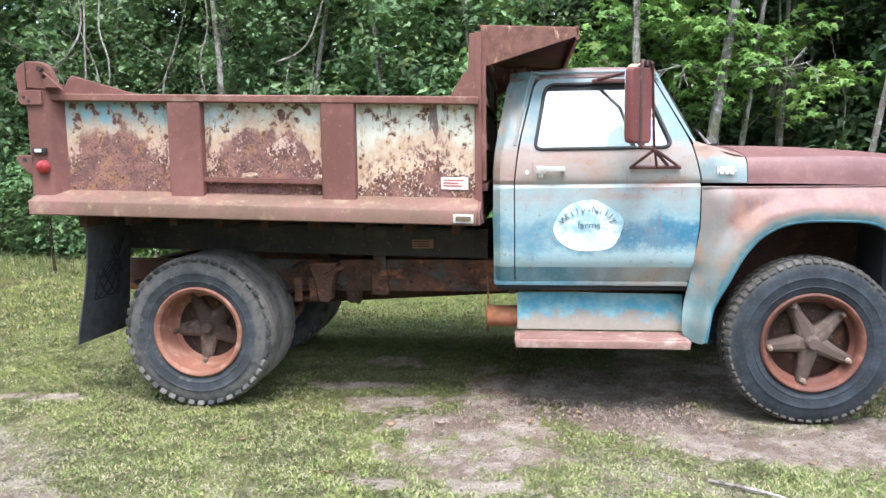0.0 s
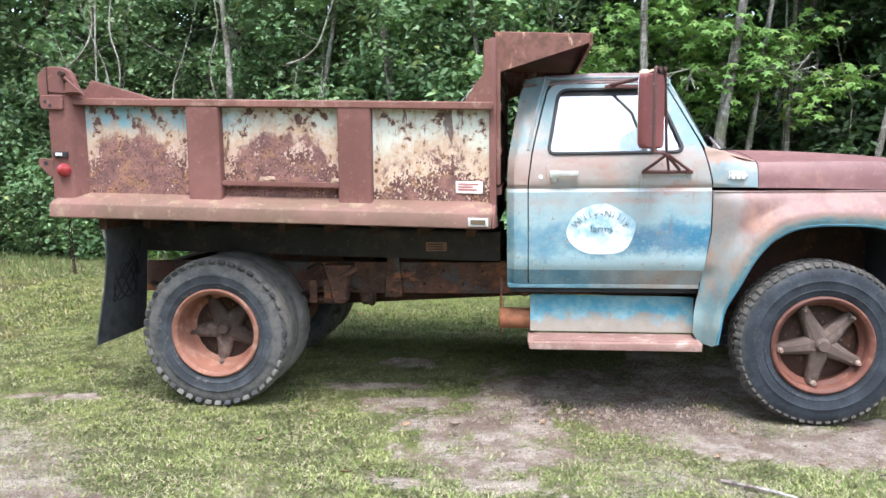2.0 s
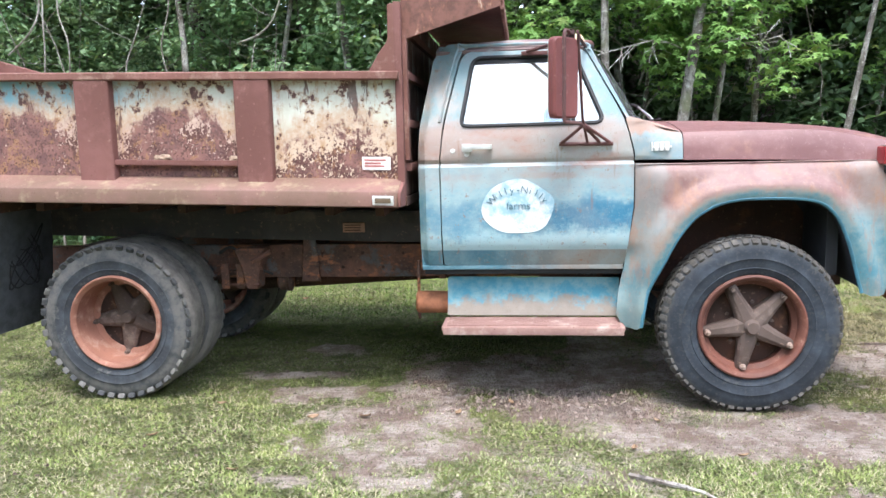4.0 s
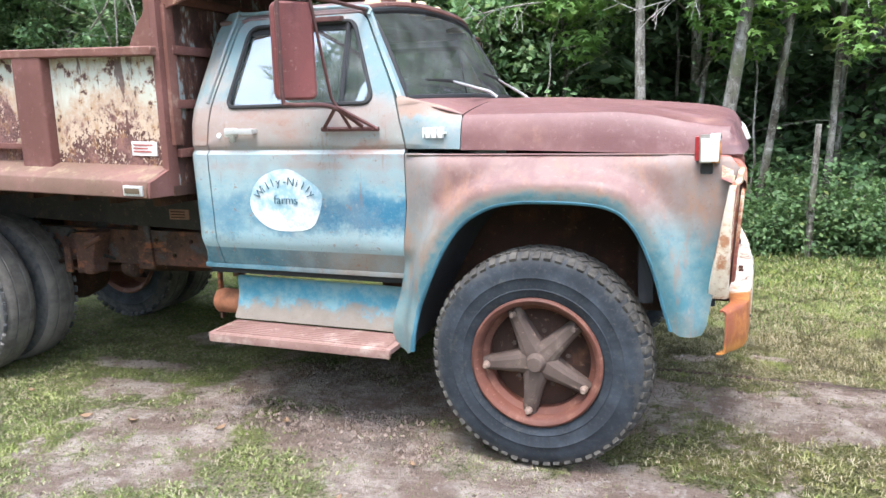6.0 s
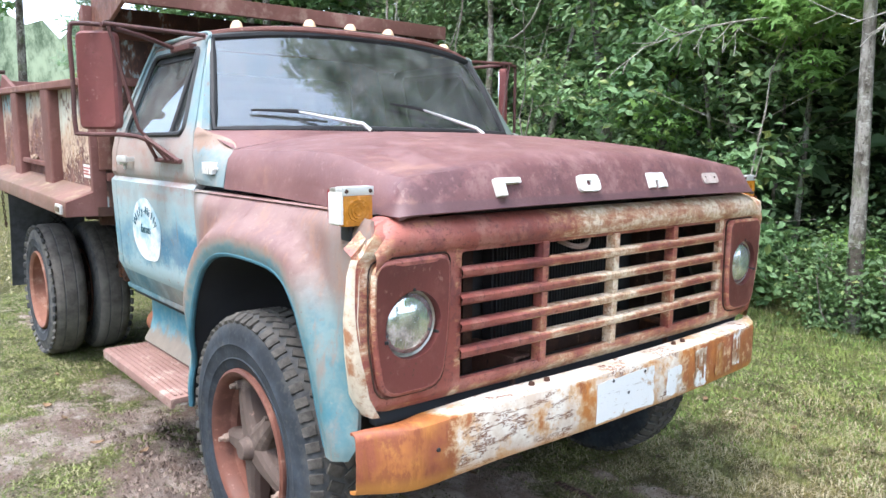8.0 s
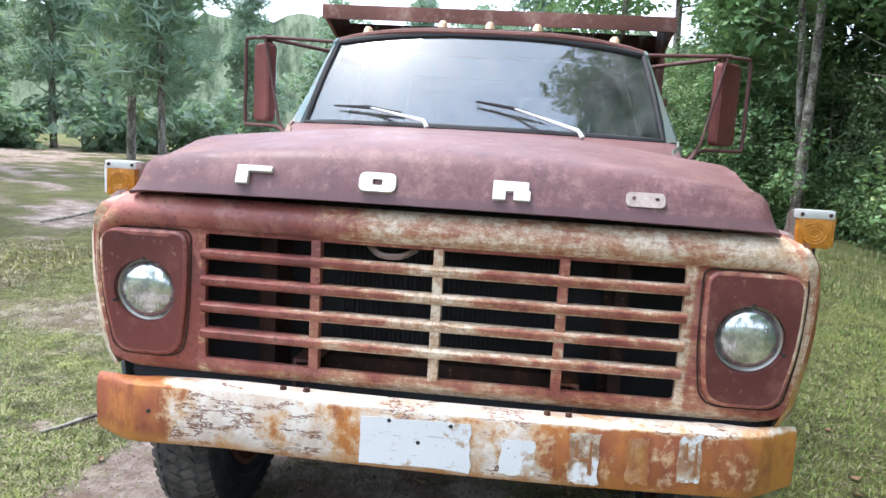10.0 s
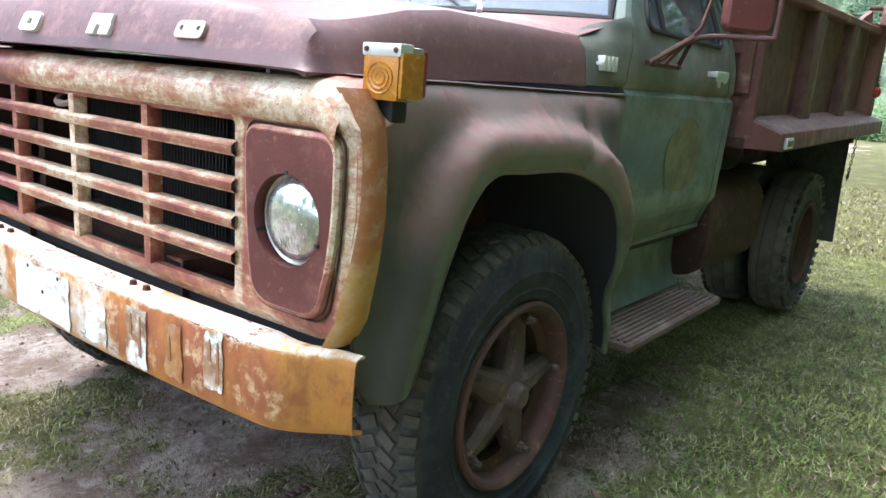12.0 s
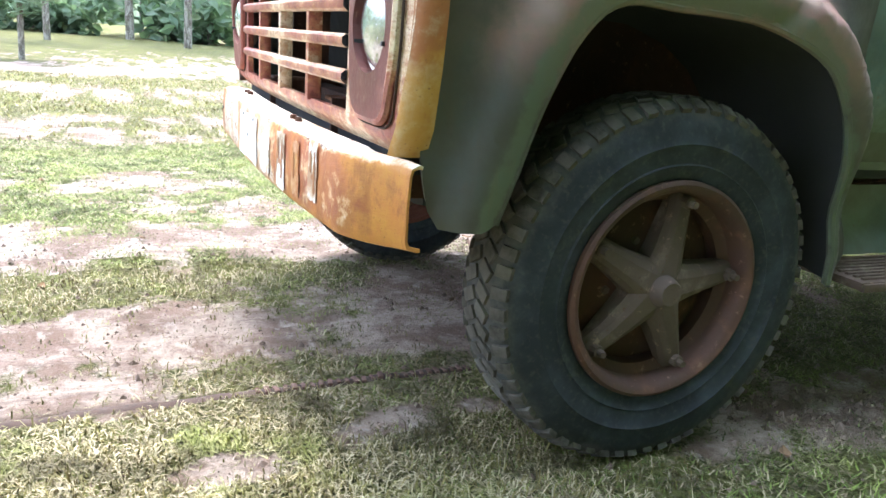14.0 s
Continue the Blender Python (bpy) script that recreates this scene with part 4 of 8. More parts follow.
def cowl_y(x, z):
    """The cowl side runs from the door line into the section of the hood."""
    f = smoothstep(-0.60, -0.36, x)
    return cab_y(z) * (1 - f) + f * float(np.interp(z, (1.368, 1.42, 1.478, 1.515, 1.56, 1.60), (0.920, 0.912, 0.898, 0.870, 0.80, 0.70)))


def build_side(side):
    far_side = side > 0
    # the far side's paint carries its shade in darker colours
    paint = M_CAB_SHADE if far_side else M_CAB
    # door with its window opening
    edge = [(-1.655, 0.80, 0.02), (-0.652, 0.795, 0.02), (-0.612, 1.12, 0), (-0.612, 1.40, 0.05), (-0.662, 1.60, 0.08), (-0.868, 1.99, 0.05), (-1.535, 1.992, 0.07), (-1.632, 1.60, 0.1), (-1.657, 1.40, 0.05)]
    win = rounded([(-1.545, 1.575, 0.045), (-0.765, 1.578, 0.06), (-0.915, 1.955, 0.04), (-1.478, 1.955, 0.06)], 7)
    cuts = [0.83, 0.87, 0.9, 0.925, 0.97, 1.1, 1.3, 1.34, 1.352, 1.362, 1.372, 1.384, 1.395, 1.43, 1.5, 1.54, 1.58, 1.7, 1.85]
    bm = bend(sheet(rounded(edge, 6), [win], (), cuts), on_cab, 0.03, (0, -1, 0))
    door = part("door", sided(bm, side), paint, truck, "dented dull green door, its side's shade put in the paint" if far_side else "faded blue and pink door with a hand-painted white oval")
    # window rubber, vent bar, panes
    loop = [on_cab(p.x, p.y, 0.002) for p in win]
    part("window_rubber", sided(tube(loop, 0.0105, 6, True), side), M_RUBBER, door)
    bm = bend(sheet([Vector(p) for p in ((-1.487, 1.918), (-0.9, 1.918), (-0.915, 1.958), (-1.478, 1.958))]), lambda u, v: on_cab(u, v, -0.010), 0.006, (0, -1, 0))
    part("glass_channel", sided(bm, side), M_RUBBER, door, "black felt channel over the window glass")
    part("vent_bar", sided(tube([on_cab(-0.93, 1.57, -0.004), on_cab(-0.945, 1.96, -0.004)], 0.011, 6), side), M_RUBBER, door)
    glass = [(-1.54, 1.578), (-0.932, 1.578), (-0.945, 1.922), (-1.482, 1.922)]
    vent = [(-0.926, 1.58), (-0.77, 1.582), (-0.905, 1.922), (-0.938, 1.922)]
    for loop2, name in ((glass, "side_glass"), (vent, "vent_glass")):
        bm = bend(sheet([Vector(p) for p in loop2]), lambda u, v: on_cab(u, v, -0.014), 0.004, (0, -1, 0))
        ob = part(name, sided(bm, side), M_SIDE_GLASS, door, "reflective window glass")
        ob.visible_shadow = False
    # drip rail over the door
    rail = [on_cab(-1.66, 1.60, 0.004), on_cab(-1.57, 2.0, 0.006), on_cab(-1.49, 2.022, 0.01), on_cab(-0.90, 2.018, 0.01), on_cab(-0.84, 1.975, 0.008)]
    part("drip_rail", sided(tube(smooth_line(rail, 4), 0.009, 6), side), paint, truck)
    # handle and lock
    bm = bmesh.new()
    add_box(bm, (-1.525, -0.968, 1.448), (-1.372, -0.950, 1.474), 0.006)
    add_box(bm, (-1.535, -0.962, 1.435), (-1.48, -0.925, 1.478), 0.008)
    add_box(bm, (-1.395, -0.962, 1.450), (-1.372, -0.925, 1.472), 0.005)
    part("door_handle", sided(bm, side), M_CHROME, door, "worn chrome door handle")
    bm = lathe([(0.0001, -0.93), (0.016, -0.93), (0.016, -0.936), (0.010, -0.938), (0.0001, -0.938)], 14, "y", (-1.51, 0, 1.425))
    part("push_button", sided(bm, side), M_CHROME, door)
    bm = lathe([(0.0001, -0.92), (0.013, -0.92), (0.013, -0.934), (0.0001, -0.936)], 12, "y", (-1.587, 0, 1.442))
    part("lock", sided(bm, side), M_WHITE, door)
    # rear corner of the cab
    edge = [(-1.785, 0.80, 0.03), (-1.662, 0.80, 0.0), (-1.664, 1.40, 0.03), (-1.640, 1.60, 0.05), (-1.55, 1.985, 0.06), (-1.50, 2.03, 0.02), (-1.62, 2.045, 0.05), (-1.70, 1.98, 0.05), (-1.778, 1.56, 0.1), (-1.785, 1.40, 0.05)]
    bm = bend(sheet(rounded(edge), [], steps(-1.785, -1.66, 0.02), cuts), lambda u, v: on_cab(u, v, -0.045 * smoothstep(0.05, 0, u + 1.785 - 0.11 * smoothstep(1.45, 2.05, v))), 0.02, (0, -1, 0))
    part("cab_corner", sided(bm, side), paint, truck)
    # sill under the door
    part("door_sill", sided(box((-1.78, -0.868, 0.772), (-0.655, -0.80, 0.797), 0.006), side), paint, truck)
    # cowl side with its model badge
    edge = [(-0.606, 1.375, 0.0), (-0.356, 1.372, 0.0), (-0.356, 1.50, 0.0), (-0.362, 1.522, 0.01), (-0.47, 1.562, 0.03), (-0.632, 1.605, 0.0), (-0.655, 1.60, 0.02), (-0.606, 1.41, 0.04)]
    bm = bend(sheet(rounded(edge), [], steps(-0.6, -0.35, 0.06), [1.39, 1.42, 1.45, 1.478, 1.50, 1.515, 1.53, 1.545, 1.56, 1.58]), lambda u, v: Vector((u, -cowl_y(u, v), v)), 0.012, (0, -1, 0))
    cowl = part("cowl_side", sided(bm, side), M_CAB_SHADE if far_side else M_COWL, truck, "blue-grey cowl panel with a rust-pink stain")
    bm = bmesh.new()
    for k, (w, h) in enumerate(((0.006, 0.046), (0.022, 0.046), (0.022, 0.046), (0.022, 0.046))):
        x = -0.522 + (0.0, 0.014, 0.042, 0.070)[k]
        add_box(bm, (x, -0.934, 1.42), (x + w, -0.90, 1.42 + h), 0.003)
    add_box(bm, (-0.522, -0.931, 1.436), (-0.418, -0.90, 1.446), 0.002)
    part("model_badge", sided(bm, side), M_WHITE, cowl, "small white badge bars")
    # windscreen pillar
    rows = []
    for k in range(9):
        t = k / 8
        a = on_cab(-0.650 - 0.222 * t, 1.60 + 0.415 * t)
        b = Vector((-0.640 - 0.205 * t, -0.835 + 0.095 * t, 1.592 + 0.408 * t))
        rows.append([a + Vector((0, 0.012, 0)), a, a.lerp(b, 0.4) + Vector((0.016, -0.012, 0)), a.lerp(b, 0.8) + Vector((0.016, -0.006, 0)), b, b + Vector((-0.02, 0.0, -0.01))])
    bm = grid(rows)
    bmesh.ops.recalc_face_normals(bm, faces=bm.faces[:])
    part("windscreen_pillar", sided(bm, side), paint, truck)
    # fender
    rim = [(-0.606, 1.356)] + [(x, 1.352) for x in (-0.4, 0, 0.4)] + [(0.665, 1.342), (0.70, 1.30), (0.705, 1.10), (0.695, 0.85), (0.672, 0.69), (0.655, 0.655), (0.58, 0.65)]
    rim += [(p.x, p.y) for p in reversed(ARCH_LINE)] + [(-0.60, 0.455), (-0.665, 0.462), (-0.70, 0.53), (-0.688, 0.64), (-0.652, 0.80), (-0.606, 1.12)]
    bm = bend(sheet([Vector(p) for p in rim], [], steps(-0.7, 0.7, 0.026), steps(0.46, 1.35, 0.024)), on_fender, 0.012, (0, -1, 0))
    if far_side:
        pushed_in(bm)
    else:
        leaned(bm, True)
    fender = part("front_fender", sided(bm, side), M_FENDER_SHADE if far_side else M_FENDER, truck, "front fender bleached to pink over the wheel arch" if not far_side else "dull dark front fender with a creased arch, shade put in its paint", 50)
    note_arch(fender)
    lip = [on_fender(p.x, p.y) + Vector((0, 0.01, 0)) for p in ARCH_LINE]
    bm = tube(lip, 0.012, 8)
    if far_side:
        pushed_in(bm)
    note_arch(part("arch_lip", sided(bm, side), M_FENDER_SHADE if far_side else M_FENDER_LIP, fender))
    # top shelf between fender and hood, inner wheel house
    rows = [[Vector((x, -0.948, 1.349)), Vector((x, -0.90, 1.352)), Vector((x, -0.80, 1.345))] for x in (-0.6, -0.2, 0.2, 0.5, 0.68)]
    note_arch(part("fender_shelf", sided(grid(rows), side), M_FENDER_SHADE if far_side else M_FENDER, fender))
    rows = []
    for p in ARCH_LINE[::3] + [ARCH_LINE[-1]]:
        rows.append([on_fender(p.x, p.y) + Vector((p.x * 0.01, 0.016, 0.006)), Vector((p.x * 1.02, -0.90, p.y + 0.02)), Vector((p.x * 1.02, -0.62, p.y + 0.03)), Vector((p.x * 1.0, -0.52, max(0.7, p.y - 0.05)))])
    bm = grid(rows)
    if far_side:
        pushed_in(bm)
    part("wheel_house", sided(bm, side), M_DARK, fender, "near-black wheel house, its shade put in the colour")
    bm = box((-0.56, -0.56, 0.62), (0.62, -0.52, 1.32), 0.0)
    part("apron", sided(bm, side), M_CHASSIS, fender)
    # step: riser and ribbed tread
    bm = bend(sheet(rounded([(-1.645, 0.50, 0.01), (-0.668, 0.50, 0.01), (-0.668, 0.71, 0.01), (-1.645, 0.72, 0.02)]), [], (), [0.52, 0.56, 0.62, 0.68]), lambda u, v: Vector((u, -0.79 - 0.05 * smoothstep(0.60, 0.49, v), v)), 0.008, (0, -1, 0))
    board = part("running_board", sided(bm, side), M_CAB_SHADE if far_side else M_STEP_BLUE, truck, "blue painted step box under the door")
    bm = box((-1.66, -1.042, 0.456), (-0.662, -0.80, 0.482), 0.010)
    add_box(bm, (-1.652, -1.048, 0.452 if far_side else 0.436), (-0.668, -1.028, 0.478), 0.008)
    for k in range(8):
        y = -1.018 + k * 0.026
        add_box(bm, (-1.63, y - 0.006, 0.480), (-0.69, y + 0.006, 0.489), 0.003)
    part("tread", sided(bm, side), M_STEP_RED if not far_side else M_STEP_DIRT, board, "worn red ribbed step tread" if not far_side else "dirt-covered ribbed step tread")


def glass_point(u, v, out=0.0):
    """On the windscreen: u from -1 to 1 across, v from 0 at the cowl to 1 at the roof."""
    a = abs(u) ** 2.3
    low = Vector((-0.485 - 0.155 * a, 0.828 * u, 1.602 - 0.008 * a))
    top = Vector((-0.775 - 0.075 * a, 0.735 * u, 2.045 - 0.052 * a))
    p = low.lerp(top, v)
    return p + Vector((0.83, 0.25 * u, 0.55)).normalized() * (out + 0.012 * math.sin(math.pi * v))


def build_front():
    # windscreen
    rows = [[glass_point(-1 + j / 10, i / 6) for j in range(21)] for i in range(7)]
    bm = grid(rows)
    bmesh.ops.recalc_face_normals(bm, faces=bm.faces[:])
    glass = part("windscreen", bm, M_FRONT_GLASS, truck, "dusty curved windscreen reflecting the sky")
    glass.visible_shadow = False
    loop = [glass_point(-1 + j / 10, 0.0) for j in range(21)] + [glass_point(1, i / 6) for i in range(1, 7)]
    loop += [glass_point(1 - j / 10, 1.0) for j in range(1, 21)] + [glass_point(-1, 1 - i / 6) for i in range(1, 6)]
    part("windscreen_rubber", tube(loop, 0.017, 8, True), M_RUBBER, glass)
    # wipers
    for base, u0, v0, u1, v1 in (((-0.40, -0.215, 1.597), -0.83, 0.16, -0.42, 0.10), ((-0.40, 0.455, 1.59), -0.02, 0.24, 0.36, 0.12)):
        a, b = glass_point(u0, v0, 0.025), glass_point(u1, v1, 0.025)
        m = a.lerp(b, 0.52) + Vector((0.012, 0, 0.008))
        bm = tube([base, Vector(base) + Vector((-0.03, -0.02, 0.03)), m], [0.011, 0.009, 0.005], 6)
        wiper = part("wiper_arm", bm, M_CHROME, truck, "bright metal windscreen wiper")
        part("wiper_blade", tube([a, m, b], [0.005, 0.009, 0.005], 5), M_RUBBER, wiper)
    # hood
    xs = [-0.352, -0.25, -0.1, 0.1, 0.3, 0.45, 0.575, 0.66, 0.708, 0.734, 0.751, 0.763, 0.777, 0.790, 0.801, 0.807]
    crown = [1.594, 1.593, 1.590, 1.580, 1.566, 1.553, 1.541, 1.529, 1.517, 1.506, 1.492, 1.474, 1.446, 1.411, 1.382, 1.360]
    rows = []
    for x, zc in zip(xs, crown):
        f = smoothstep(0.3, 0.75, x)
        low = 1.368 - 0.020 * smoothstep(-0.3, 0.7, x)
        w = 0.918 + 0.004 * f
        zs = max(low + 0.004, min(zc - 0.006, 1.515 - 0.065 * f - max(0, 1.49 - zc) * 0.8))
        row = []
        side = [(w, low), (w - 0.008 - 0.006 * f, low + (zs - low) * 0.35), (w - 0.020 - 0.010 * f, low + (zs - low) * 0.78), (w - 0.046 - 0.010 * f, zs)]
        top = [(side[-1][0] * k, zs + (zc - zs) * (1 - k**2.4)) for k in (0.95, 0.88, 0.78, 0.66, 0.52, 0.36, 0.18)]
        half = side + top
        for y, z in half:
            row.append((x - 0.03 * (y / 0.92) ** 4 * f, -y, z))
        row.append((x, 0, zc))
        for y, z in reversed(half):
            row.append((x - 0.03 * (y / 0.92) ** 4 * f, y, z))
        rows.append(row)
    bm = grid(rows)
    bmesh.ops.recalc_face_normals(bm, faces=bm.faces[:])
    if sum(f.normal.z * f.calc_area() for f in bm.faces) < 0:
        bmesh.ops.reverse_faces(bm, faces=bm.faces[:])
    bmesh.ops.solidify(bm, geom=bm.faces[:], thickness=0.012)
    hood = part("hood", bm, M_HOOD, truck, "long hood in dull faded red-brown paint", 30)
    # letters on the nose as plain raised shapes
    for k, y in enumerate((-0.535, -0.177, 0.197, 0.557)):
        bm = bmesh.new()
        z, h, w = 1.412, 0.028, 0.052
        x0, x1 = 0.733, 0.752
        if k == 0:
            add_box(bm, (x0, y - w, z - h), (x1, y - w * 0.3, z + h), 0.005)
            add_box(bm, (x0, y - w * 0.4, z + h * 0.35), (x1, y + w, z + h), 0.005)
        elif k == 1:
            bm = bend(sheet(rounded([(y - w, z - h, 0.02), (y + w, z - h, 0.02), (y + w, z + h, 0.02), (y - w, z + h, 0.02)]), [rounded([(y - 0.014, z - 0.009, 0.004), (y + 0.014, z - 0.009, 0.004), (y + 0.014, z + 0.009, 0.004), (y - 0.014, z + 0.009, 0.004)])]), lambda u, v: Vector((x1, u, v)), 0.025, (1, 0, 0))
        elif k == 2:
            add_box(bm, (x0, y - w, z - h), (x1, y - w * 0.3, z + h), 0.005)
            add_box(bm, (x0, y - w * 0.4, z - h * 0.1), (x1, y + w * 0.9, z + h), 0.008)
            add_box(bm, (x0, y + w * 0.1, z - h), (x1, y + w, z + h * 0.1), 0.006)
        else:
            pin = [[Vector((y + d + 0.006 * math.cos(q), z + 0.004 + 0.006 * math.sin(q))) for q in (2 * math.pi * j / 10 for j in range(10))] for d in (-0.031, 0.031)]
            bm = bend(sheet(rounded([(y - w, z - h * 0.7, 0.016), (y + w, z - h * 0.7, 0.016), (y + w, z + h * 0.8, 0.016), (y - w, z + h * 0.8, 0.016)]), pin), lambda u, v: Vector((0.7405, u, v)), 0.01, (1, 0, 0))
        moved(bm, Matrix.Translation((0.748, 0, z)) @ Matrix.Rotation(radians(-24), 4, "Y") @ Matrix.Translation((-0.748, 0, -z)))
        moved(bm, Matrix.Translation((0.046, 0, 0.006)))
        part("nose_badge", bm, M_WHITE if k < 3 else M_GHOST, hood, "bright raised badge shape on the nose" if k < 3 else "pale ghost of a lost badge")
    # cowl top with its air slots
    rows = []
    for i in range(5):
        t = i / 4
        row = []
        for j in range(21):
            u = -1 + j / 10
            a = Vector((-0.358, 0.868 * u, 1.592 - 0.075 * abs(u) ** 2.4))
            b = glass_point(u, 0, 0.004) + Vector((0.004, 0.055 * u, -0.006))
            row.append(a.lerp(b, t))
        rows.append(row)
    bm = grid(rows)
    bmesh.ops.recalc_face_normals(bm, faces=bm.faces[:])
    cowl = part("cowl_top", bm, M_HOOD, truck, "cowl with a row of air slots")
    bm = bmesh.new()
    for k in range(26):
        y = -0.55 + k * 0.016
        add_box(bm, (-0.425, y, 1.594), (-0.405, y + 0.008, 1.6015))
    part("air_slot", bm, M_RUBBER, cowl)


def front_x(y):
    """How far forward the front panel stands at y."""
    return 0.765 - 0.022 * (abs(y) / 1.0) ** 2.2 - 0.012 * smoothstep(1.0, 1.06, abs(y))


def build_grille():
    W = 1.046

    def own(name, bm, mat, parent, label="", sharp=38):
        return part(name, leaned(bm), mat, parent, label, sharp)

    outline = rounded([(-0.985, 0.80, 0.07), (0.985, 0.80, 0.07), (W, 1.06, 0.3), (W, 1.25, 0.05), (0.985, 1.335, 0.06), (-0.985, 1.335, 0.06), (-W, 1.25, 0.05), (-W, 1.06, 0.3)], 6)
    mouth = rounded([(-0.69, 0.855, 0.012), (0.69, 0.855, 0.012), (0.69, 1.235, 0.012), (-0.69, 1.235, 0.012)], 3)
    bez = [(-0.965, 0.865, 0.05), (-0.775, 0.865, 0.06), (-0.752, 1.06, 0.1), (-0.752, 1.225, 0.03), (-1.0, 1.225, 0.04), (-1.0, 1.06, 0.1)]
    right = rounded(bez, 5)
    left = [Vector((-p.x, p.y)) for p in right]
    cuts = [-1.04, -1.02, -1.0, -0.98, -0.9, -0.8, -0.6, -0.4, -0.2, 0, 0.2, 0.4, 0.6, 0.8, 0.9, 0.98, 1.0, 1.02, 1.04]

    def lie(u, v):
        x = front_x(u)
        # the upper moulding rolls back under the hood, the lower edge tucks in
        x += 0.012 * smoothstep(1.235, 1.26, v) - 0.045 * smoothstep(1.30, 1.34, v) - 0.03 * smoothstep(0.835, 0.80, v)
        return Vector((x, u, v))

    bm = bend(sheet(outline, [mouth, right, left], cuts, [0.82, 0.84, 1.0, 1.1, 1.24, 1.25, 1.26, 1.28, 1.30, 1.315, 1.328]), lie, 0.02, (1, 0, 0))
    grille = own("grille_panel", bm, M_GRILLE, truck, "rust-red grille panel with flaking cream paint", 50)
    # flaking upper moulding
    rows = []
    for j in range(57):
        y = -1.005 + j * 2.01 / 56
        sag = 0.115 * smoothstep(0.93, 1.075, abs(y)) ** 1.2
        rows.append([Vector((front_x(y) + dx, y, z - sag)) for dx, z in ((0.004, 1.245), (0.018, 1.255), (0.024, 1.28), (0.020, 1.305), (0.0, 1.328), (-0.03, 1.338))])
    bm = grid(rows)
    bmesh.ops.recalc_face_normals(bm, faces=bm.faces[:])
    own("upper_moulding", bm, M_GRILLE_TOP, grille, "upper moulding with cream paint flaking off red primer", 60)
    # bars
    for k in range(4):
        z = 1.175 - k * 0.080
        rows = [Vector((front_x(y) + 0.006, y, z)) for y in (-0.70 + j * 0.1 for j in range(15))]
        bm = grid([[p + Vector((dx, 0, dz)) for dx, dz in ((-0.035, -0.014), (0.002, -0.016), (0.012, -0.007), (0.012, 0.007), (0.002, 0.015), (-0.035, 0.013))] for p in rows])
        bmesh.ops.recalc_face_normals(bm, faces=bm.faces[:])
        own("cross_bar", bm, M_GRILLE_BAR, grille, "flaking horizontal grille bar", 50)
    for y in (-0.352, 0.004, 0.358):
        x = front_x(y)
        own("upright_bar", box((x - 0.03, y - 0.0145, 0.85), (x + 0.009, y + 0.0145, 1.24), 0.006), M_GRILLE_TOP if abs(y) < 0.1 else M_GRILLE, grille, "upright grille bar")
    # returns of the panel round the fender, yellowed white
    for side in (-1, 1):
        line = [(-0.980, 0.800), (-1.013, 0.86), (-1.037, 0.98), (-1.049, 1.08), (-1.047, 1.2), (-1.037, 1.26), (-0.995, 1.325)]
        rows = []
        for y, z in line if side > 0 else line[:5] + [(-1.036, 1.243)]:
            x = front_x(y)
            rows.append([Vector((x + 0.004, y + 0.012, z)), Vector((x - 0.006, y - 0.008, z)), Vector((x - 0.035, y - 0.014, z)), Vector((0.672, y - 0.010, z)), Vector((0.668, y + 0.02, z))])
        bm = grid(rows)
        bmesh.ops.recalc_face_normals(bm, faces=bm.faces[:])
        own("panel_return", sided(bm, side), M_EDGE, grille, "yellowed white side edge of the grille panel", 60)
        # bezel and lamp
        ring = [Vector((-0.873 + 0.096 * math.cos(q), 1.05 + 0.096 * math.sin(q))) for q in (2 * math.pi * k / 30 for k in range(30))]
        bm = bend(sheet(right, [ring], [-0.97, -0.95, -0.9, -0.85, -0.8, -0.78], [0.88, 0.9, 0.95, 1.0, 1.05, 1.1, 1.15, 1.2, 1.21]), lambda u, v: Vector((front_x(u) + 0.020, u, v)), 0.035, (1, 0, 0))
        bezel = own("headlamp_bezel", sided(bm, side), M_BEZEL, grille, "dark red headlamp bezel")
        seam = [Vector((front_x(p.x) + 0.003, p.x + 0.017 * (1 if p.x > -0.873 else -1), p.y + 0.015 * (1 if p.y > 1.05 else -1))) for p in right]
        own("bezel_seam", sided(tube(seam, 0.0028, 6, True), side), M_CHASSIS, bezel)
        edge = [Vector((front_x(p.x) + 0.008, p.x, p.y)) for p in right]
        own("bezel_edge", sided(tube(edge, 0.0125, 8, True), side), M_GRILLE, bezel)
        lamp = lathe([(0.0001, 0.772), (0.03, 0.7705), (0.06, 0.764), (0.08, 0.753), (0.0895, 0.741), (0.0895, 0.70)], 36, "x", (0, -0.873, 1.05))
        for q in (90, 200, 340):
            yy, zz = -0.873 + 0.099 * math.cos(radians(q)), 1.05 + 0.099 * math.sin(radians(q))
            own("ring_notch", sided(box((0.742, yy - 0.0045, zz - 0.0045), (0.7702, yy + 0.0045, zz + 0.0045), 0.001), side), M_RUBBER, bezel)
        lamp = own("headlamp", sided(lamp, side), M_LENS, grille, "round glass headlamp")
        own("lamp_ring", sided(lathe([(0.088, 0.742), (0.094, 0.746), (0.0965, 0.735), (0.095, 0.70), (0.088, 0.70)], 36, "x", (0, -0.873, 1.05), True), side), M_CHROME_RUST, lamp)
        # the fender's nose closes the corner between moulding, hood and fender
        rows = []
        for k in range(13):
            y = -0.78 - 0.27 * k / 12
            sag = 0.115 * smoothstep(0.93, 1.075, abs(y)) ** 1.2
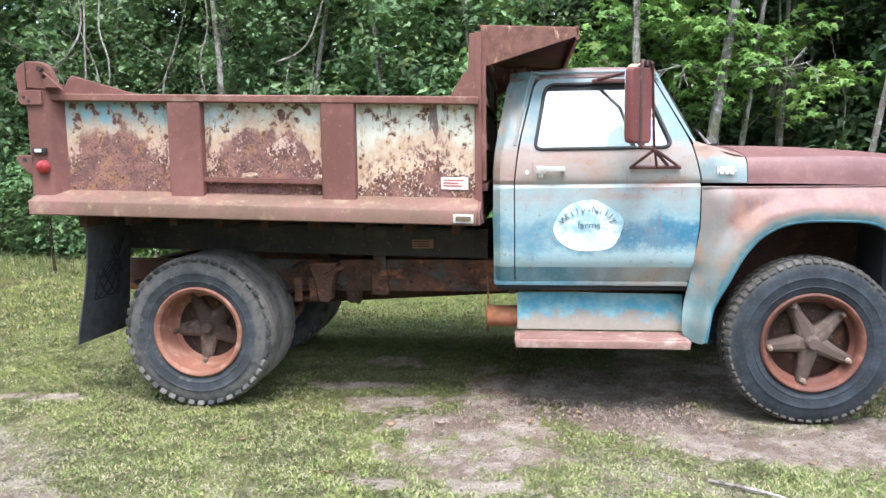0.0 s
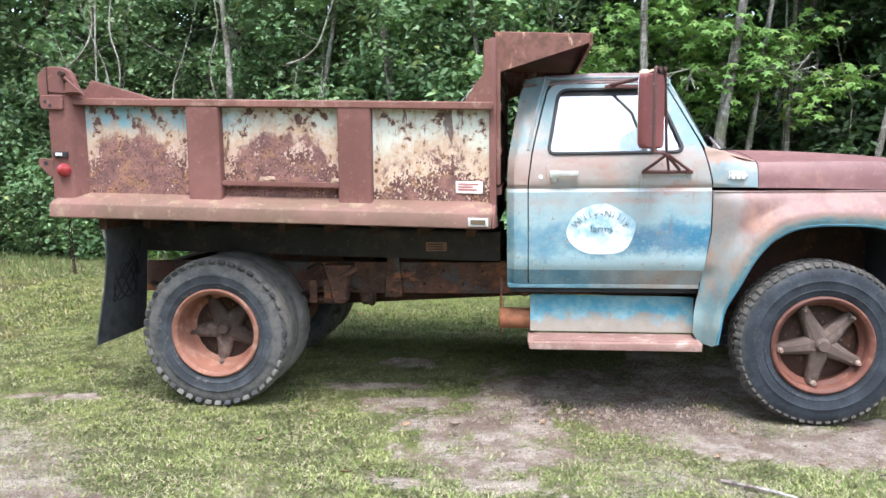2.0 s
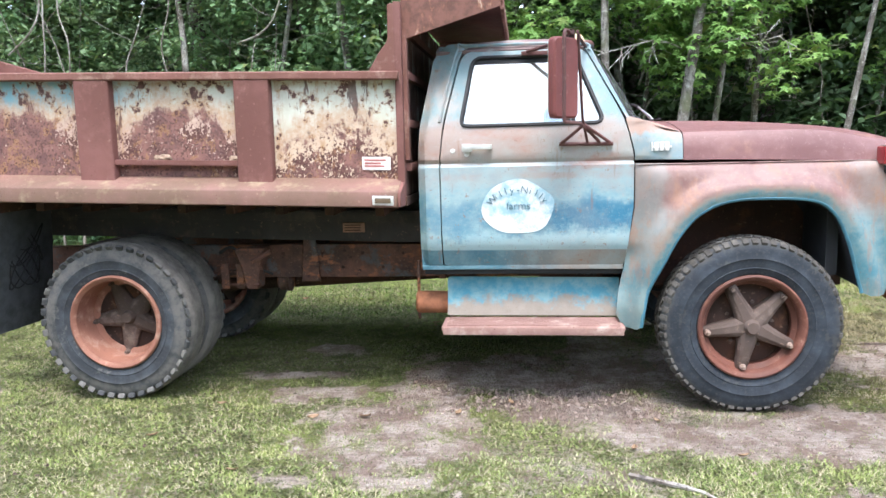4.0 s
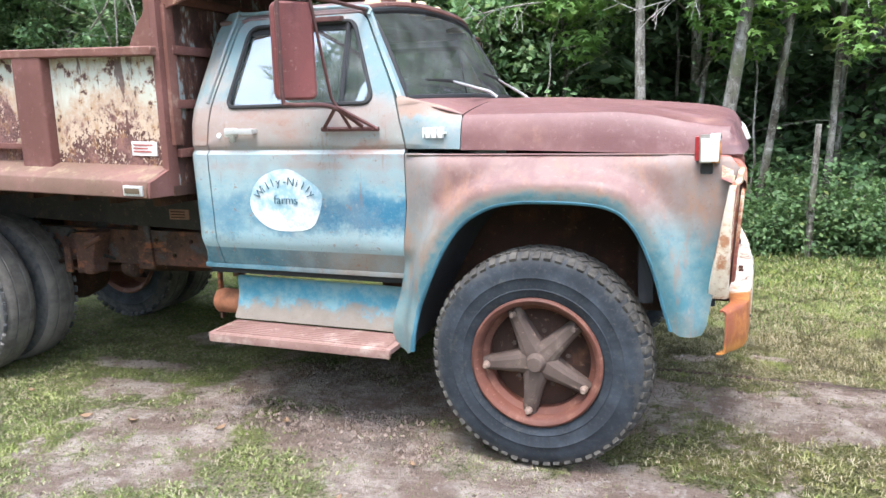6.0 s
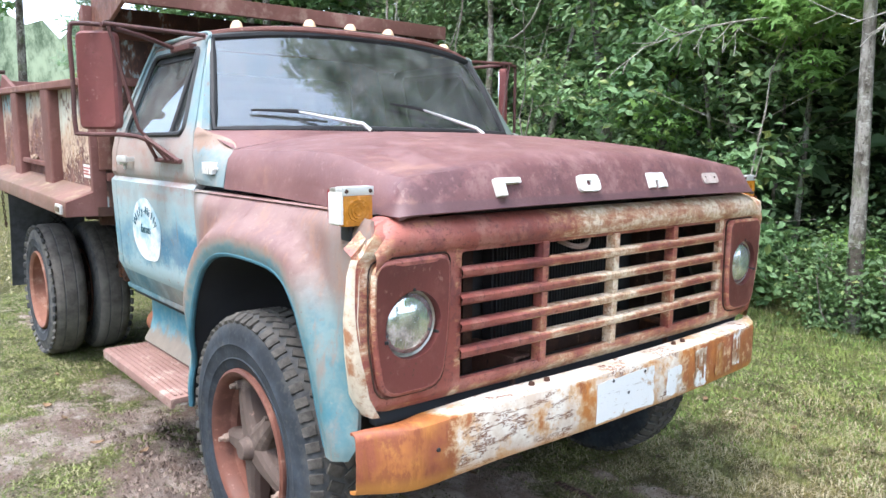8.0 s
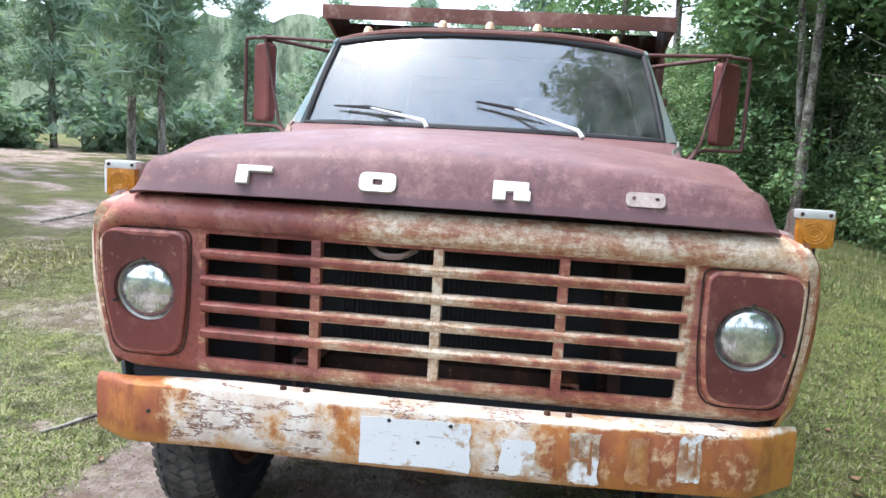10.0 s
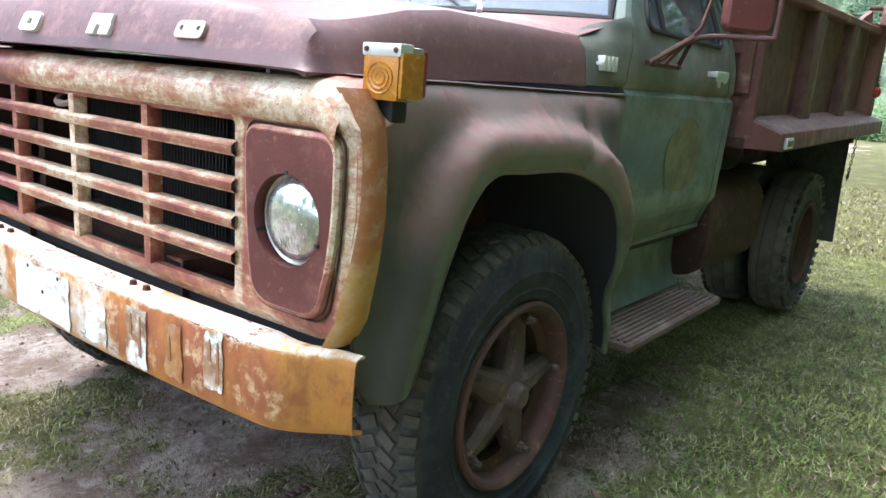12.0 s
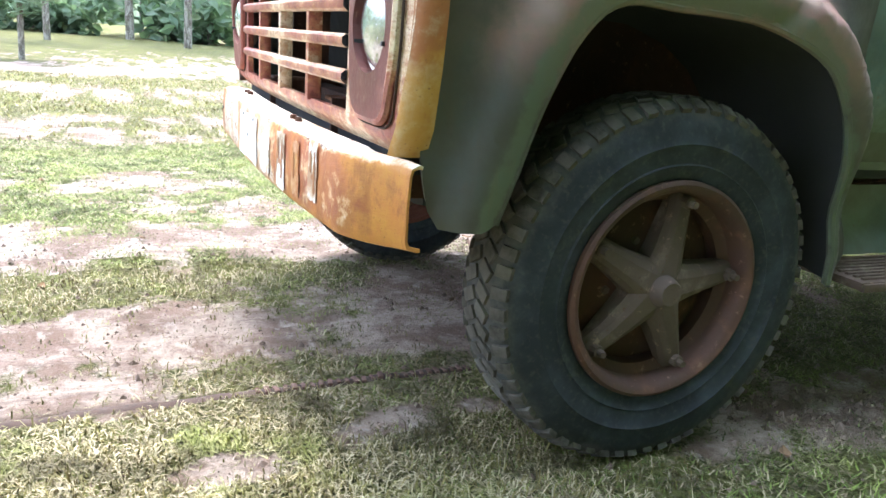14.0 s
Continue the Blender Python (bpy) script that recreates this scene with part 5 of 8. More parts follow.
            rows.append([Vector((front_x(y) - 0.018, y, 1.331 - sag)), Vector((front_x(y) - 0.034, y, 1.339 - sag)), Vector((0.69, y, 1.344 - sag * 0.9)), Vector((0.64, y, 1.346 - sag * 0.75))])
        bm = grid(rows)
        bmesh.ops.recalc_face_normals(bm, faces=bm.faces[:])
        own("fender_nose", sided(bm, side), M_GRILLE, grille, "", 60)
    # radiator behind
    part("radiator_shroud", box((0.40, -0.90, 0.74), (0.46, 0.90, 1.32), 0.0), M_DARK, truck, "black radiator shroud behind the grille")
    radiator = part("radiator", box((0.47, -0.34, 0.86), (0.516, 0.36, 1.24), 0.004), M_DARK, truck, "black finned radiator")
    bm = bmesh.new()
    for k in range(44):
        y = -0.33 + k * 0.0155
        add_box(bm, (0.515, y, 0.87), (0.53, y + 0.006, 1.23))
    tagged(part("radiator_core", bm, M_DARK, radiator), kind="stuff")
    part("radiator_post", box((0.50, -0.60, 0.80), (0.55, -0.55, 1.28), 0.004), M_CHASSIS, truck)
    part("radiator_post", box((0.50, 0.50, 0.80), (0.55, 0.55, 1.28), 0.004), M_CHASSIS, truck)
    part("hood_latch", tube(smooth_line([(0.70, -0.21, 1.225), (0.735, -0.17, 1.205), (0.735, -0.11, 1.205), (0.71, -0.07, 1.225)], 4), 0.010, 6), M_NUT, truck)


def bumper_x(y):
    return 0.852 - 0.028 * (abs(y) / 0.8) ** 2 + 0.007 - (0.068 if y < 0 else 0.088) * smoothstep(0.86, 1.06, abs(y)) ** 1.3


def build_bumper():
    ys = [-1.045 + k * 2.09 / 60 for k in range(61)]
    rows = []
    for y in ys:
        x, sag = bumper_x(y), 0.024 * smoothstep(-0.5, -1.04, y)
        lift = 0.006 * (abs(y)) ** 2
        zt, zb = 0.795 + lift - sag, 0.605 + lift - sag
        f = 1 - 0.85 * smoothstep(0.82, 1.03, abs(y))
        zt -= 0.008 * smoothstep(0.99, 1.045, abs(y))
        zb += 0.004 * smoothstep(0.98, 1.045, abs(y))
        rows.append([Vector((x - 0.018 - 0.067 * f, y, zt - 0.002)), Vector((x - 0.018, y, zt)), Vector((x - 0.004, y, zt - 0.008)), Vector((x, y, zt - 0.025)), Vector((x + 0.002, y, (zt + zb) / 2)), Vector((x, y, zb + 0.02)), Vector((x - 0.006, y, zb + 0.006)), Vector((x - 0.025, y, zb)), Vector((x - 0.026 - 0.05 * f, y, zb))])
    bm = grid(rows)
    bmesh.ops.recalc_face_normals(bm, faces=bm.faces[:])
    if sum(f.normal.x * f.calc_area() for f in bm.faces) < 0:
        bmesh.ops.reverse_faces(bm, faces=bm.faces[:])
    bmesh.ops.solidify(bm, geom=bm.faces[:], thickness=0.008)
    bumper = part("front_bumper", bm, M_BUMPER, truck, "heavy steel bumper with cream paint rusting to orange", 45)

    def patch(name, y0, y1, z0, z1, mat, label, lift=0.0015):
        torn = random.Random(int(1000 * (y0 + z0)))
        rip = 0.0 if mat is M_RUST_INK else 0.0045
        corners = [(y0, z0), (y1, z0 - 0.003), (y1 - 0.004, z1), (y0 + 0.003, z1 - 0.004)]
        outline = []
        for (a, b), (c, d) in zip(corners, corners[1:] + corners[:1]):
            for k in range(6):
                outline.append((a + (c - a) * k / 6 + torn.uniform(-rip, rip), b + (d - b) * k / 6 + torn.uniform(-rip, rip)))
        bm = bend(sheet([Vector(p) for p in outline], [], steps(y0, y1, 0.03), [0.64, 0.68, 0.70, 0.73, 0.76]), lambda u, v: Vector((bumper_x(u) + 0.0035 + lift, u, v)), 0.001, (1, 0, 0))
        part(name, bm, mat, bumper, label)

    patch("plate_sticker", -0.185, 0.135, 0.628, 0.768, M_STICKER, "blank white patch")
    patch("sticker", 0.215, 0.315, 0.632, 0.738, M_STICKER, "peeling white sticker")
    patch("sticker", 0.405, 0.49, 0.628, 0.772, M_STICKER, "peeling white sticker")
    patch("sticker", 0.70, 0.765, 0.655, 0.79, M_STICKER, "peeling white sticker")
    patch("sticker", 0.56, 0.625, 0.640, 0.77, M_EDGE, "yellowed sticker remains")
    for y0, y1, z0, z1 in ((0.42, 0.432, 0.70, 0.755), (0.432, 0.47, 0.69, 0.703), (0.458, 0.47, 0.655, 0.755), (0.715, 0.727, 0.72, 0.77), (0.727, 0.752, 0.705, 0.718), (0.742, 0.754, 0.675, 0.77), (0.575, 0.585, 0.68, 0.74)):
        patch("print_bar", y0, y1, z0, z1, M_RUST_INK, "", 0.003)
    for y, z in ((-0.10, 0.757), (0.075, 0.757), (-0.015, 0.70), (-0.83, 0.70)):
        part("bolt_hole", lathe([(0.0001, bumper_x(y)), (0.007, bumper_x(y)), (0.006, bumper_x(y) + 0.0062), (0.0001, bumper_x(y) + 0.0062)], 8, "x", (0, y, z)), M_RUBBER, bumper)
    for y in (-0.43, -0.36, 0.34, 0.40):
        part("bolt", lathe([(0.0001, 0.795), (0.011, 0.795), (0.009, 0.806), (0.0001, 0.807)], 6, "z", (0.80, y, 0)), M_CHASSIS, bumper)
    # horns to the chassis
    for y in (-0.42, 0.42):
        part("bumper_bracket", box((0.60, y - 0.05, 0.66), (0.80, y + 0.05, 0.76), 0.006), M_CHASSIS, truck)
    part("valance", box((0.66, -0.95, 0.755), (0.70, 0.95, 0.83), 0.01), M_DARK, truck, "black valance behind the bumper")


def build_marker(side):
    """Turn signal on the fender top."""
    shift = Matrix.Translation((-0.018, -0.022, -0.006) if side < 0 else (-0.02, -0.062, -0.022))

    def sided(bm, way):
        return moved(bm, shift) if way < 0 else flipped(moved(bm, shift))

    bm = box((0.640, -1.02, 1.328), (0.685, -0.925, 1.43), 0.008)
    body = part("turn_signal", sided(bm, side), M_CHROME_RUST, truck, "square turn signal with an amber lens on the fender")
    bm = box((0.683, -1.018, 1.328), (0.712, -0.927, 1.412), 0.008)
    for r in (0.012, 0.022, 0.032):
        add_tube(bm, [(0.712, -0.972 + r * math.cos(q), 1.370 + r * 0.9 * math.sin(q)) for q in (2 * math.pi * k / 20 for k in range(20))], 0.0025, 4, True)
    part("amber_lens", sided(bm, side), M_ORANGE, body, "amber front lens")
    bm = box((0.676, -1.022, 1.410), (0.712, -0.923, 1.434), 0.004)
    part("lens_cap", sided(bm, side), M_CHROME, body)
    for y in (-1.01, -0.935):
        part("screw", sided(lathe([(0.0001, 0.711), (0.006, 0.711), (0.005, 0.715), (0.0001, 0.716)], 8, "x", (0, y, 1.422)), side), M_CHASSIS, body)
    bm = box((0.646, -1.026, 1.334), (0.709, -1.0175, 1.418), 0.003)
    part("side_lens", sided(bm, side), M_WHITE if side < 0 else M_ORANGE, body, "side lens")
    part("rear_lens", sided(box((0.624, -1.016, 1.336), (0.643, -0.929, 1.424), 0.006), side), M_RED, body, "dark red rear lens")
    part("bracket", sided(box((0.645, -0.99, 1.285), (0.69, -0.94, 1.332), 0.01), side), M_RUBBER, body)


def build_mirror(side):
    c = Vector((-1.0, -1.165, 1.795))
    turn = Matrix.Translation(c) @ Matrix.Rotation(radians(-47), 4, "Z")
    outline = rounded([(-0.088, -0.20, 0.035), (0.088, -0.20, 0.035), (0.088, 0.20, 0.035), (-0.088, 0.20, 0.035)])
    bm = prism([(p.x, p.y) for p in outline], "x", -0.026, 0.026, 0.010)
    mirror = part("mirror_head", sided(moved(bm, turn), side), M_MIRROR_RED, truck, "tall red-brown truck mirror on a tube frame")
    bm = prism([(p.x * 0.9, p.y * 0.95) for p in outline], "x", -0.0285, -0.0245, 0.0)
    part("mirror_glass", sided(moved(bm, turn), side), M_SILVER, mirror, "mirror glass")
    top, low = Vector((-0.955, -1.13, 2.015)), Vector((-0.955, -1.13, 1.575))
    frame_ = smooth_line([(-0.955, -1.10, 2.015), (-0.985, -1.235, 2.018), (-1.0, -1.268, 1.99), (-1.0, -1.268, 1.80), (-1.0, -1.268, 1.60), (-0.985, -1.24, 1.575), (-0.90, -1.05, 1.565), (-0.80, -0.95, 1.475)], 5)
    part("mirror_frame", sided(tube(frame_, 0.0095, 8), side), M_MIRROR_ARM, mirror)
    bm = bmesh.new()
    add_tube(bm, [(-0.955, -1.16, 2.018), (-1.02, -0.98, 1.995), (-1.19, -0.765, 1.972)], 0.010, 8)
    add_tube(bm, [(-0.93, -1.16, 2.02), (-0.90, -0.95, 2.01), (-0.86, -0.76, 2.0)], 0.009, 8)
    add_box(bm, (-1.21, -0.79, 1.955), (-0.97, -0.755, 1.978), 0.006)
    part("upper_arm", sided(bm, side), M_MIRROR_ARM, mirror)
    bm = bmesh.new()
    apex = (-0.885, -1.03, 1.565)
    add_tube(bm, [(-1.0, -0.945, 1.468), apex], 0.009, 6)
    add_tube(bm, [(-0.735, -0.945, 1.465), apex], 0.009, 6)
    add_tube(bm, [(-1.01, -0.945, 1.466), (-0.725, -0.945, 1.463)], 0.011, 6)
    add_tube(bm, [(-0.86, -0.95, 1.468), (-0.895, -1.05, 1.60), (-0.925, -1.14, 2.01)], 0.0075, 6)
    for x in (-0.98, -0.87, -0.75):
        add_box(bm, (x - 0.007, -0.96, 1.459), (x + 0.007, -0.926, 1.473), 0.002)
    part("lower_bracket", sided(bm, side), M_MIRROR_ARM, mirror, "triangular mirror bracket on the door")
    bm = lathe([(0.0001, -0.02), (0.016, -0.02), (0.016, 0.02), (0.0001, 0.02)], 10, "z", tuple(top))
    part("clamp", sided(bm, side), M_CHASSIS, mirror)


def build_roof_lamp(y):
    z = 2.078 - 0.045 * (abs(y) / 0.6) ** 3
    bm = lathe([(0.0001, 0.052), (0.012, 0.05), (0.021, 0.038), (0.027, 0.012), (0.030, 0.0), (0.030, -0.012)], 16, "z", (-0.895, y, z))
    for v in bm.verts:
        v.co.x = -0.895 + (v.co.x + 0.895) * 1.7
    lamp = part("roof_lamp", bm, M_AMBER, truck, "bleached amber clearance lamp on the cab roof")
    part("lamp_base", box((-0.96, y - 0.034, z - 0.02), (-0.83, y + 0.034, z + 0.002), 0.006), M_AMBER, lamp)


# ---- wheels ----
def tyre_mesh():
    """A tyre round the y axis, its outer wall at y = -0.117."""
    prof = [(0.268, -0.085), (0.285, -0.100), (0.30, -0.106), (0.318, -0.112), (0.321, -0.115), (0.325, -0.112), (0.345, -0.115), (0.365, -0.117), (0.372, -0.121), (0.379, -0.117), (0.40, -0.115), (0.42, -0.112), (0.445, -0.103), (0.460, -0.092), (0.469, -0.075), (0.473, -0.04), (0.475, 0.0)]
    return lathe(prof + [(r, -w) for r, w in reversed(prof[:-1])], 72, "y", (0, 0, 0), True)


def lug_mesh():
    """Tread blocks on both shoulders and the crown."""
    bm = bmesh.new()
    rng = random.Random(4)
    n = 60
    for k in range(n):
        for s in (-1, 1):
            q = 2 * math.pi * (k + (0.5 if s > 0 else 0) + rng.uniform(-0.06, 0.06)) / n
            m = Matrix.Rotation(-q, 4, "Y") @ Matrix.Translation((0.459, s * 0.085, 0)) @ Matrix.Rotation(radians(30 * s), 4, "Z")
            add_box(bm, (-0.034, -0.024, -0.0150), (rng.uniform(0.008, 0.012), rng.uniform(0.017, 0.021), 0.0150), 0.004, m)
            m = Matrix.Rotation(-q - 0.03, 4, "Y") @ Matrix.Translation((0.476, s * 0.030, 0)) @ Matrix.Rotation(radians(28 * s), 4, "X")
            add_box(bm, (-0.012, -0.027, -0.0165), (rng.uniform(0.003, 0.005), 0.027, 0.0175), 0.003, m)
    return bm


def hub_mesh(d):
    return lathe([(0.0001, d - 0.045), (0.030, d - 0.045), (0.036, d - 0.035), (0.042, d - 0.012), (0.064, d - 0.004), (0.078, d + 0.03), (0.085, d + 0.10), (0.0001, d + 0.10)], 20)


def spoke_mesh(d, fat=1.0):
    """One cast spoke, pointing along x."""
    bm = bmesh.new()
    made = []
    for r, w0, a, b in ((0.04, 0.050, d - 0.012, d + 0.06), (0.10, 0.038, d - 0.010, d + 0.06), (0.17, 0.030, d - 0.002, d + 0.06), (0.215, 0.028, d + 0.006, d + 0.055), (0.244, 0.026, d + 0.014, d + 0.05)):
        w = w0 * fat
        made.append([bm.verts.new((r, y, z)) for y, z in ((b, -w), (a + 0.024, -w), (a + 0.008, -w * 0.75), (a, -w * 0.4), (a, w * 0.4), (a + 0.008, w * 0.75), (a + 0.024, w), (b, w))])
    for p, s in zip(made, made[1:]):
        for j in range(8):
            bm.faces.new((p[j], p[(j + 1) % 8], s[(j + 1) % 8], s[j]))
    bm.faces.new(made[0])
    bm.faces.new(made[-1])
    bmesh.ops.recalc_face_normals(bm, faces=bm.faces[:])
    return bm


def wheel_part(name, x, y, front, label):
    """A wheel whose outer side faces negative y."""
    tail = [(0.262, -0.114), (0.274, -0.118), (0.283, -0.112), (0.284, -0.100), (0.268, -0.090), (0.262, -0.06), (0.255, 0.06), (0.283, 0.11), (0.262, 0.112)]
    rim = [(0.222, -0.040), (0.246, -0.056), (0.252, -0.10)] + tail + [(0.245, 0.06), (0.222, 0.02)] if front else [(0.20, 0.075), (0.236, 0.065), (0.246, 0.04), (0.250, -0.10)] + tail + [(0.22, 0.09)]
    d = -0.085 if front else 0.065
    cast = M_SPIDER
    wheel = part(name, hub_mesh(d), cast, truck, label)
    part("rim", lathe(rim, 56, "y", (0, 0, 0), True), M_RIM if front else M_RIM_PALE, wheel, "rusty orange-red rim")
    part("tyre", tyre_mesh(), M_TYRE if front else M_TYRE_WORN, wheel, "dusty black tyre with chunky tread" if front else "worn dusty black tyre")
    if front:
        tagged(part("tread", lug_mesh(), M_TREAD, wheel, "mud-dusted tread blocks"), kind="stuff")
    else:
        band = [(0.452, -0.100), (0.466, -0.086), (0.475, -0.07), (0.4765, -0.045), (0.472, -0.042), (0.472, -0.036), (0.477, -0.033), (0.477, 0.033), (0.472, 0.036), (0.472, 0.042), (0.4765, 0.045), (0.475, 0.07), (0.466, 0.086), (0.452, 0.100)]
        for k in range(44):
            q = 2 * math.pi * k / 44
            m = Matrix.Rotation(-q, 4, "Y") @ Matrix.Translation((0.447, -0.098, 0)) @ Matrix.Rotation(radians(-40), 4, "Z")
            bm = box((-0.026, -0.014, -0.021), (0.026, 0.008, 0.021), 0.010, m)
            part("shoulder_lug", bm, M_SCUFF, wheel)
        part("tread", lathe(band, 72, "y", (0, 0, 0), True), M_TREAD_WORN, wheel, "tread worn smooth and scuffed pale")
    for k in range(5):
        turn = Matrix.Rotation(-radians(117 + 72 * k), 4, "Y")
        part("spoke", moved(spoke_mesh(d, 1.2 if front else 1.45), turn), cast, wheel, "", 18)
        bm = lathe([(0.0001, d - 0.028), (0.009, d - 0.028), (0.010, d - 0.010), (0.016, d - 0.008), (0.018, d + 0.02), (0.0001, d + 0.02)], 8)
        part("lug_nut", moved(bm, turn @ Matrix.Translation((0.226, 0, 0))), M_NUT if front and k in (1, 2, 3) else cast, wheel)
    # brake drum and its plate between the spokes
    part("brake_drum", lathe([(0.0001, d + 0.06), (0.15, d + 0.062), (0.185, d + 0.075), (0.222, d + 0.085), (0.222, d + 0.12), (0.0001, d + 0.12)], 32), M_CHASSIS, wheel, "dark brake drum")
    for k in range(5):
        q = radians(117 + 36 + 72 * k)
        bm = lathe([(0.0001, d + 0.052), (0.010, d + 0.052), (0.012, d + 0.064), (0.0001, d + 0.066)], 6)
        part("drum_bolt", moved(bm, Matrix.Translation((0.125 * math.cos(q), 0, 0.125 * math.sin(q)))), M_SPIDER, wheel)
    wheel.location = (x, y, 0.478)
    return wheel


def wheel_copy(wheel, x, y, spin, face):
    m = Matrix.Translation((x, y, 0.478)) @ Matrix.Rotation(math.pi if face > 0 else 0, 4, "Z") @ Matrix.Rotation(radians(spin), 4, "Y")
    ob = copy_thing(wheel, m)
    return ob


# ---- dump bed ----
def raked(bm):
    """The bed stands a little higher at its tail."""
    for v in bm.verts:
        v.co.z += (-1.86 - v.co.x) * 0.028
    return bm


def build_bed():
    bed = part("dump_bed", raked(box((-4.55, -0.98, 1.15), (-1.84, 0.98, 1.20), 0.0)), M_CHASSIS, truck, "steel dump bed with rust-eaten white side panels")
    for side in (-1, 1):
        def own(name, bm, mat, label="", sharp=38):
            return part(name, sided(raked(bm), side), mat, bed, label, sharp)

        own("side_panel", box((-4.46, -0.975, 1.18), (-1.87, -0.955, 1.85), 0.0), M_BED if side < 0 else M_BED_DARK, "bed side with white paint eaten by rust" if side < 0 else "dark rust-brown bed side")
        # top rail: a folded channel
        own("top_rail", prism([(-1.04, 1.828), (-1.04, 1.872), (-0.93, 1.872), (-0.93, 1.828)], "x", -4.42, -1.86, 0.006), M_RAIL, "worn red-brown top rail")
        # sloping ledge and lower channel
        own("ledge", prism([(-0.97, 1.30), (-1.14, 1.236), (-1.143, 1.152), (-1.10, 1.150), (-1.095, 1.215), (-0.96, 1.26)], "x", -4.54, -1.865, 0.006), M_LEDGE if side < 0 else M_BED_DARK, "sloping red-brown ledge along the bed floor")
        own("ledge_end", prism([(-0.95, 1.30), (-1.138, 1.232), (-1.14, 1.155), (-0.95, 1.152)], "x", -1.866, -1.848, 0.003), M_OXIDE)
        for x0, x1 in ((-3.70, -3.495), (-2.775, -2.575)):
            own("stake", prism(rounded([(x0, -1.035, 0.012), (x1, -1.035, 0.012), (x1, -0.965, 0.0), (x0, -0.965, 0.0)], 3), "z", 1.262, 1.838, 0.0), M_OXIDE if side < 0 else M_BED_DARK, "red-brown boxed side stake")
        # rear corner post with its lamps
        own("corner_post", prism(rounded([(-4.56, -1.06, 0.012), (-4.425, -1.06, 0.02), (-4.36, -0.96, 0.0), (-4.56, -0.95, 0.0)], 3), "z", 1.235, 1.90, 0.0), M_OXIDE, "red-brown rear corner post")
        bm = prism(rounded([(-4.595, 1.80, 0.03), (-4.45, 1.80, 0.01), (-4.45, 1.885, 0.01), (-4.60, 1.885, 0.03)]), "y", -1.078, -1.055, 0.004)
        own("latch_plate", bm, M_OXIDE)
        bm = prism(rounded([(-4.605, 1.872, 0.02), (-4.545, 1.872, 0.01), (-4.54, 1.90, 0.0), (-4.34, 1.885, 0.02), (-4.395, 2.03, 0.05), (-4.45, 2.055 if side < 0 else 2.02, 0.02), (-4.56, 2.055 if side < 0 else 2.02, 0.07), (-4.615, 2.0, 0.06)]), "y", -1.068, -1.025, 0.006)
        own("tailgate_hinge", bm, M_OXIDE, "heavy rusty tailgate hinge")
        own("hinge_seam", box((-4.547, -1.0715, 1.89), (-4.541, -1.066, 2.06), 0.001), M_CHASSIS)
        own("hinge_web", prism([(-4.42, 1.90), (-4.33, 1.90), (-4.30, 1.885), (-4.43, 2.0)], "y", -1.085, -1.066, 0.003), M_OXIDE)
        for x, z in ((-4.56, 1.845), (-4.53, 1.822)):
            own("latch_hole", lathe([(0.0001, -1.0795), (0.011, -1.0795), (0.012, -1.074), (0.0001, -1.073)], 10, "y", (x, 0, z)), M_RUBBER)
        own("hook_hole", lathe([(0.0001, -1.0615), (0.014, -1.0615), (0.015, -1.055), (0.0001, -1.054)], 10, "y", (-4.595, 0, 1.475)), M_RUBBER)
        pin = bmesh.new()
        add_tube(pin, [(-4.44, -1.10, 2.01), (-4.44, -0.93, 2.01)], 0.016, 8)
        add_tube(pin, [(-4.42, -1.085, 1.965), (-4.42, -1.0, 1.965)], 0.012, 8)
        own("hinge_pin", pin, M_CHASSIS)
        own("gusset", prism([(-4.40, 1.87), (-3.90, 1.872), (-4.32, 1.985)], "y", -0.975, -0.945, 0.003), M_OXIDE)
        own("lower_hook", prism(rounded([(-4.65, 1.47, 0.02), (-4.56, 1.38, 0.015), (-4.54, 1.46, 0.01), (-4.54, 1.50, 0.01), (-4.64, 1.505, 0.015)]), "y", -1.06, -1.03, 0.003), M_OXIDE)
        lamp = own("tail_lamp", lathe([(0.0001, -1.10), (0.02, -1.098), (0.034, -1.088), (0.038, -1.074), (0.042, -1.07), (0.042, -1.055)], 20, "y", (-4.475, 0, 1.435)), M_RED, "round red tail lamp")
        own("licence_lamp", box((-4.535, -1.075, 1.515), (-4.445, -1.058, 1.548), 0.004), M_RUBBER)
        own("lamp_lens", box((-4.515, -1.082, 1.522), (-4.475, -1.073, 1.541), 0.003), M_WHITE)
        own("marker_lamp", box((-2.0, -1.156, 1.165), (-1.885, -1.142, 1.215), 0.005), M_CHROME, "chrome marker lamp on the ledge")
        own("marker_lens", box((-1.985, -1.163, 1.177), (-1.90, -1.154, 1.204), 0.004), M_AMBER_DULL)
        if side < 0:
            own("bay_bar", box((-3.495, -1.02, 1.362), (-2.775, -0.985, 1.392), 0.004), M_OXIDE, "flat bar between the stakes")
            own("maker_plate", box((-2.083, -0.982, 1.345), (-1.925, -0.974, 1.416), 0.003), M_WHITE, "small white plate with faded print")
            for z, w in ((1.395, 0.12), (1.378, 0.09), (1.362, 0.11)):
                own("print_bar", box((-2.07, -0.9845, z), (-2.07 + w, -0.981, z + 0.008), 0.0), M_BARS)
            for x, z in ((-3.20, 1.405), (-2.80, 1.40), (-3.24, 1.40)):
                clump = bmesh.new()
                bmesh.ops.create_icosphere(clump, subdivisions=2, radius=0.045)
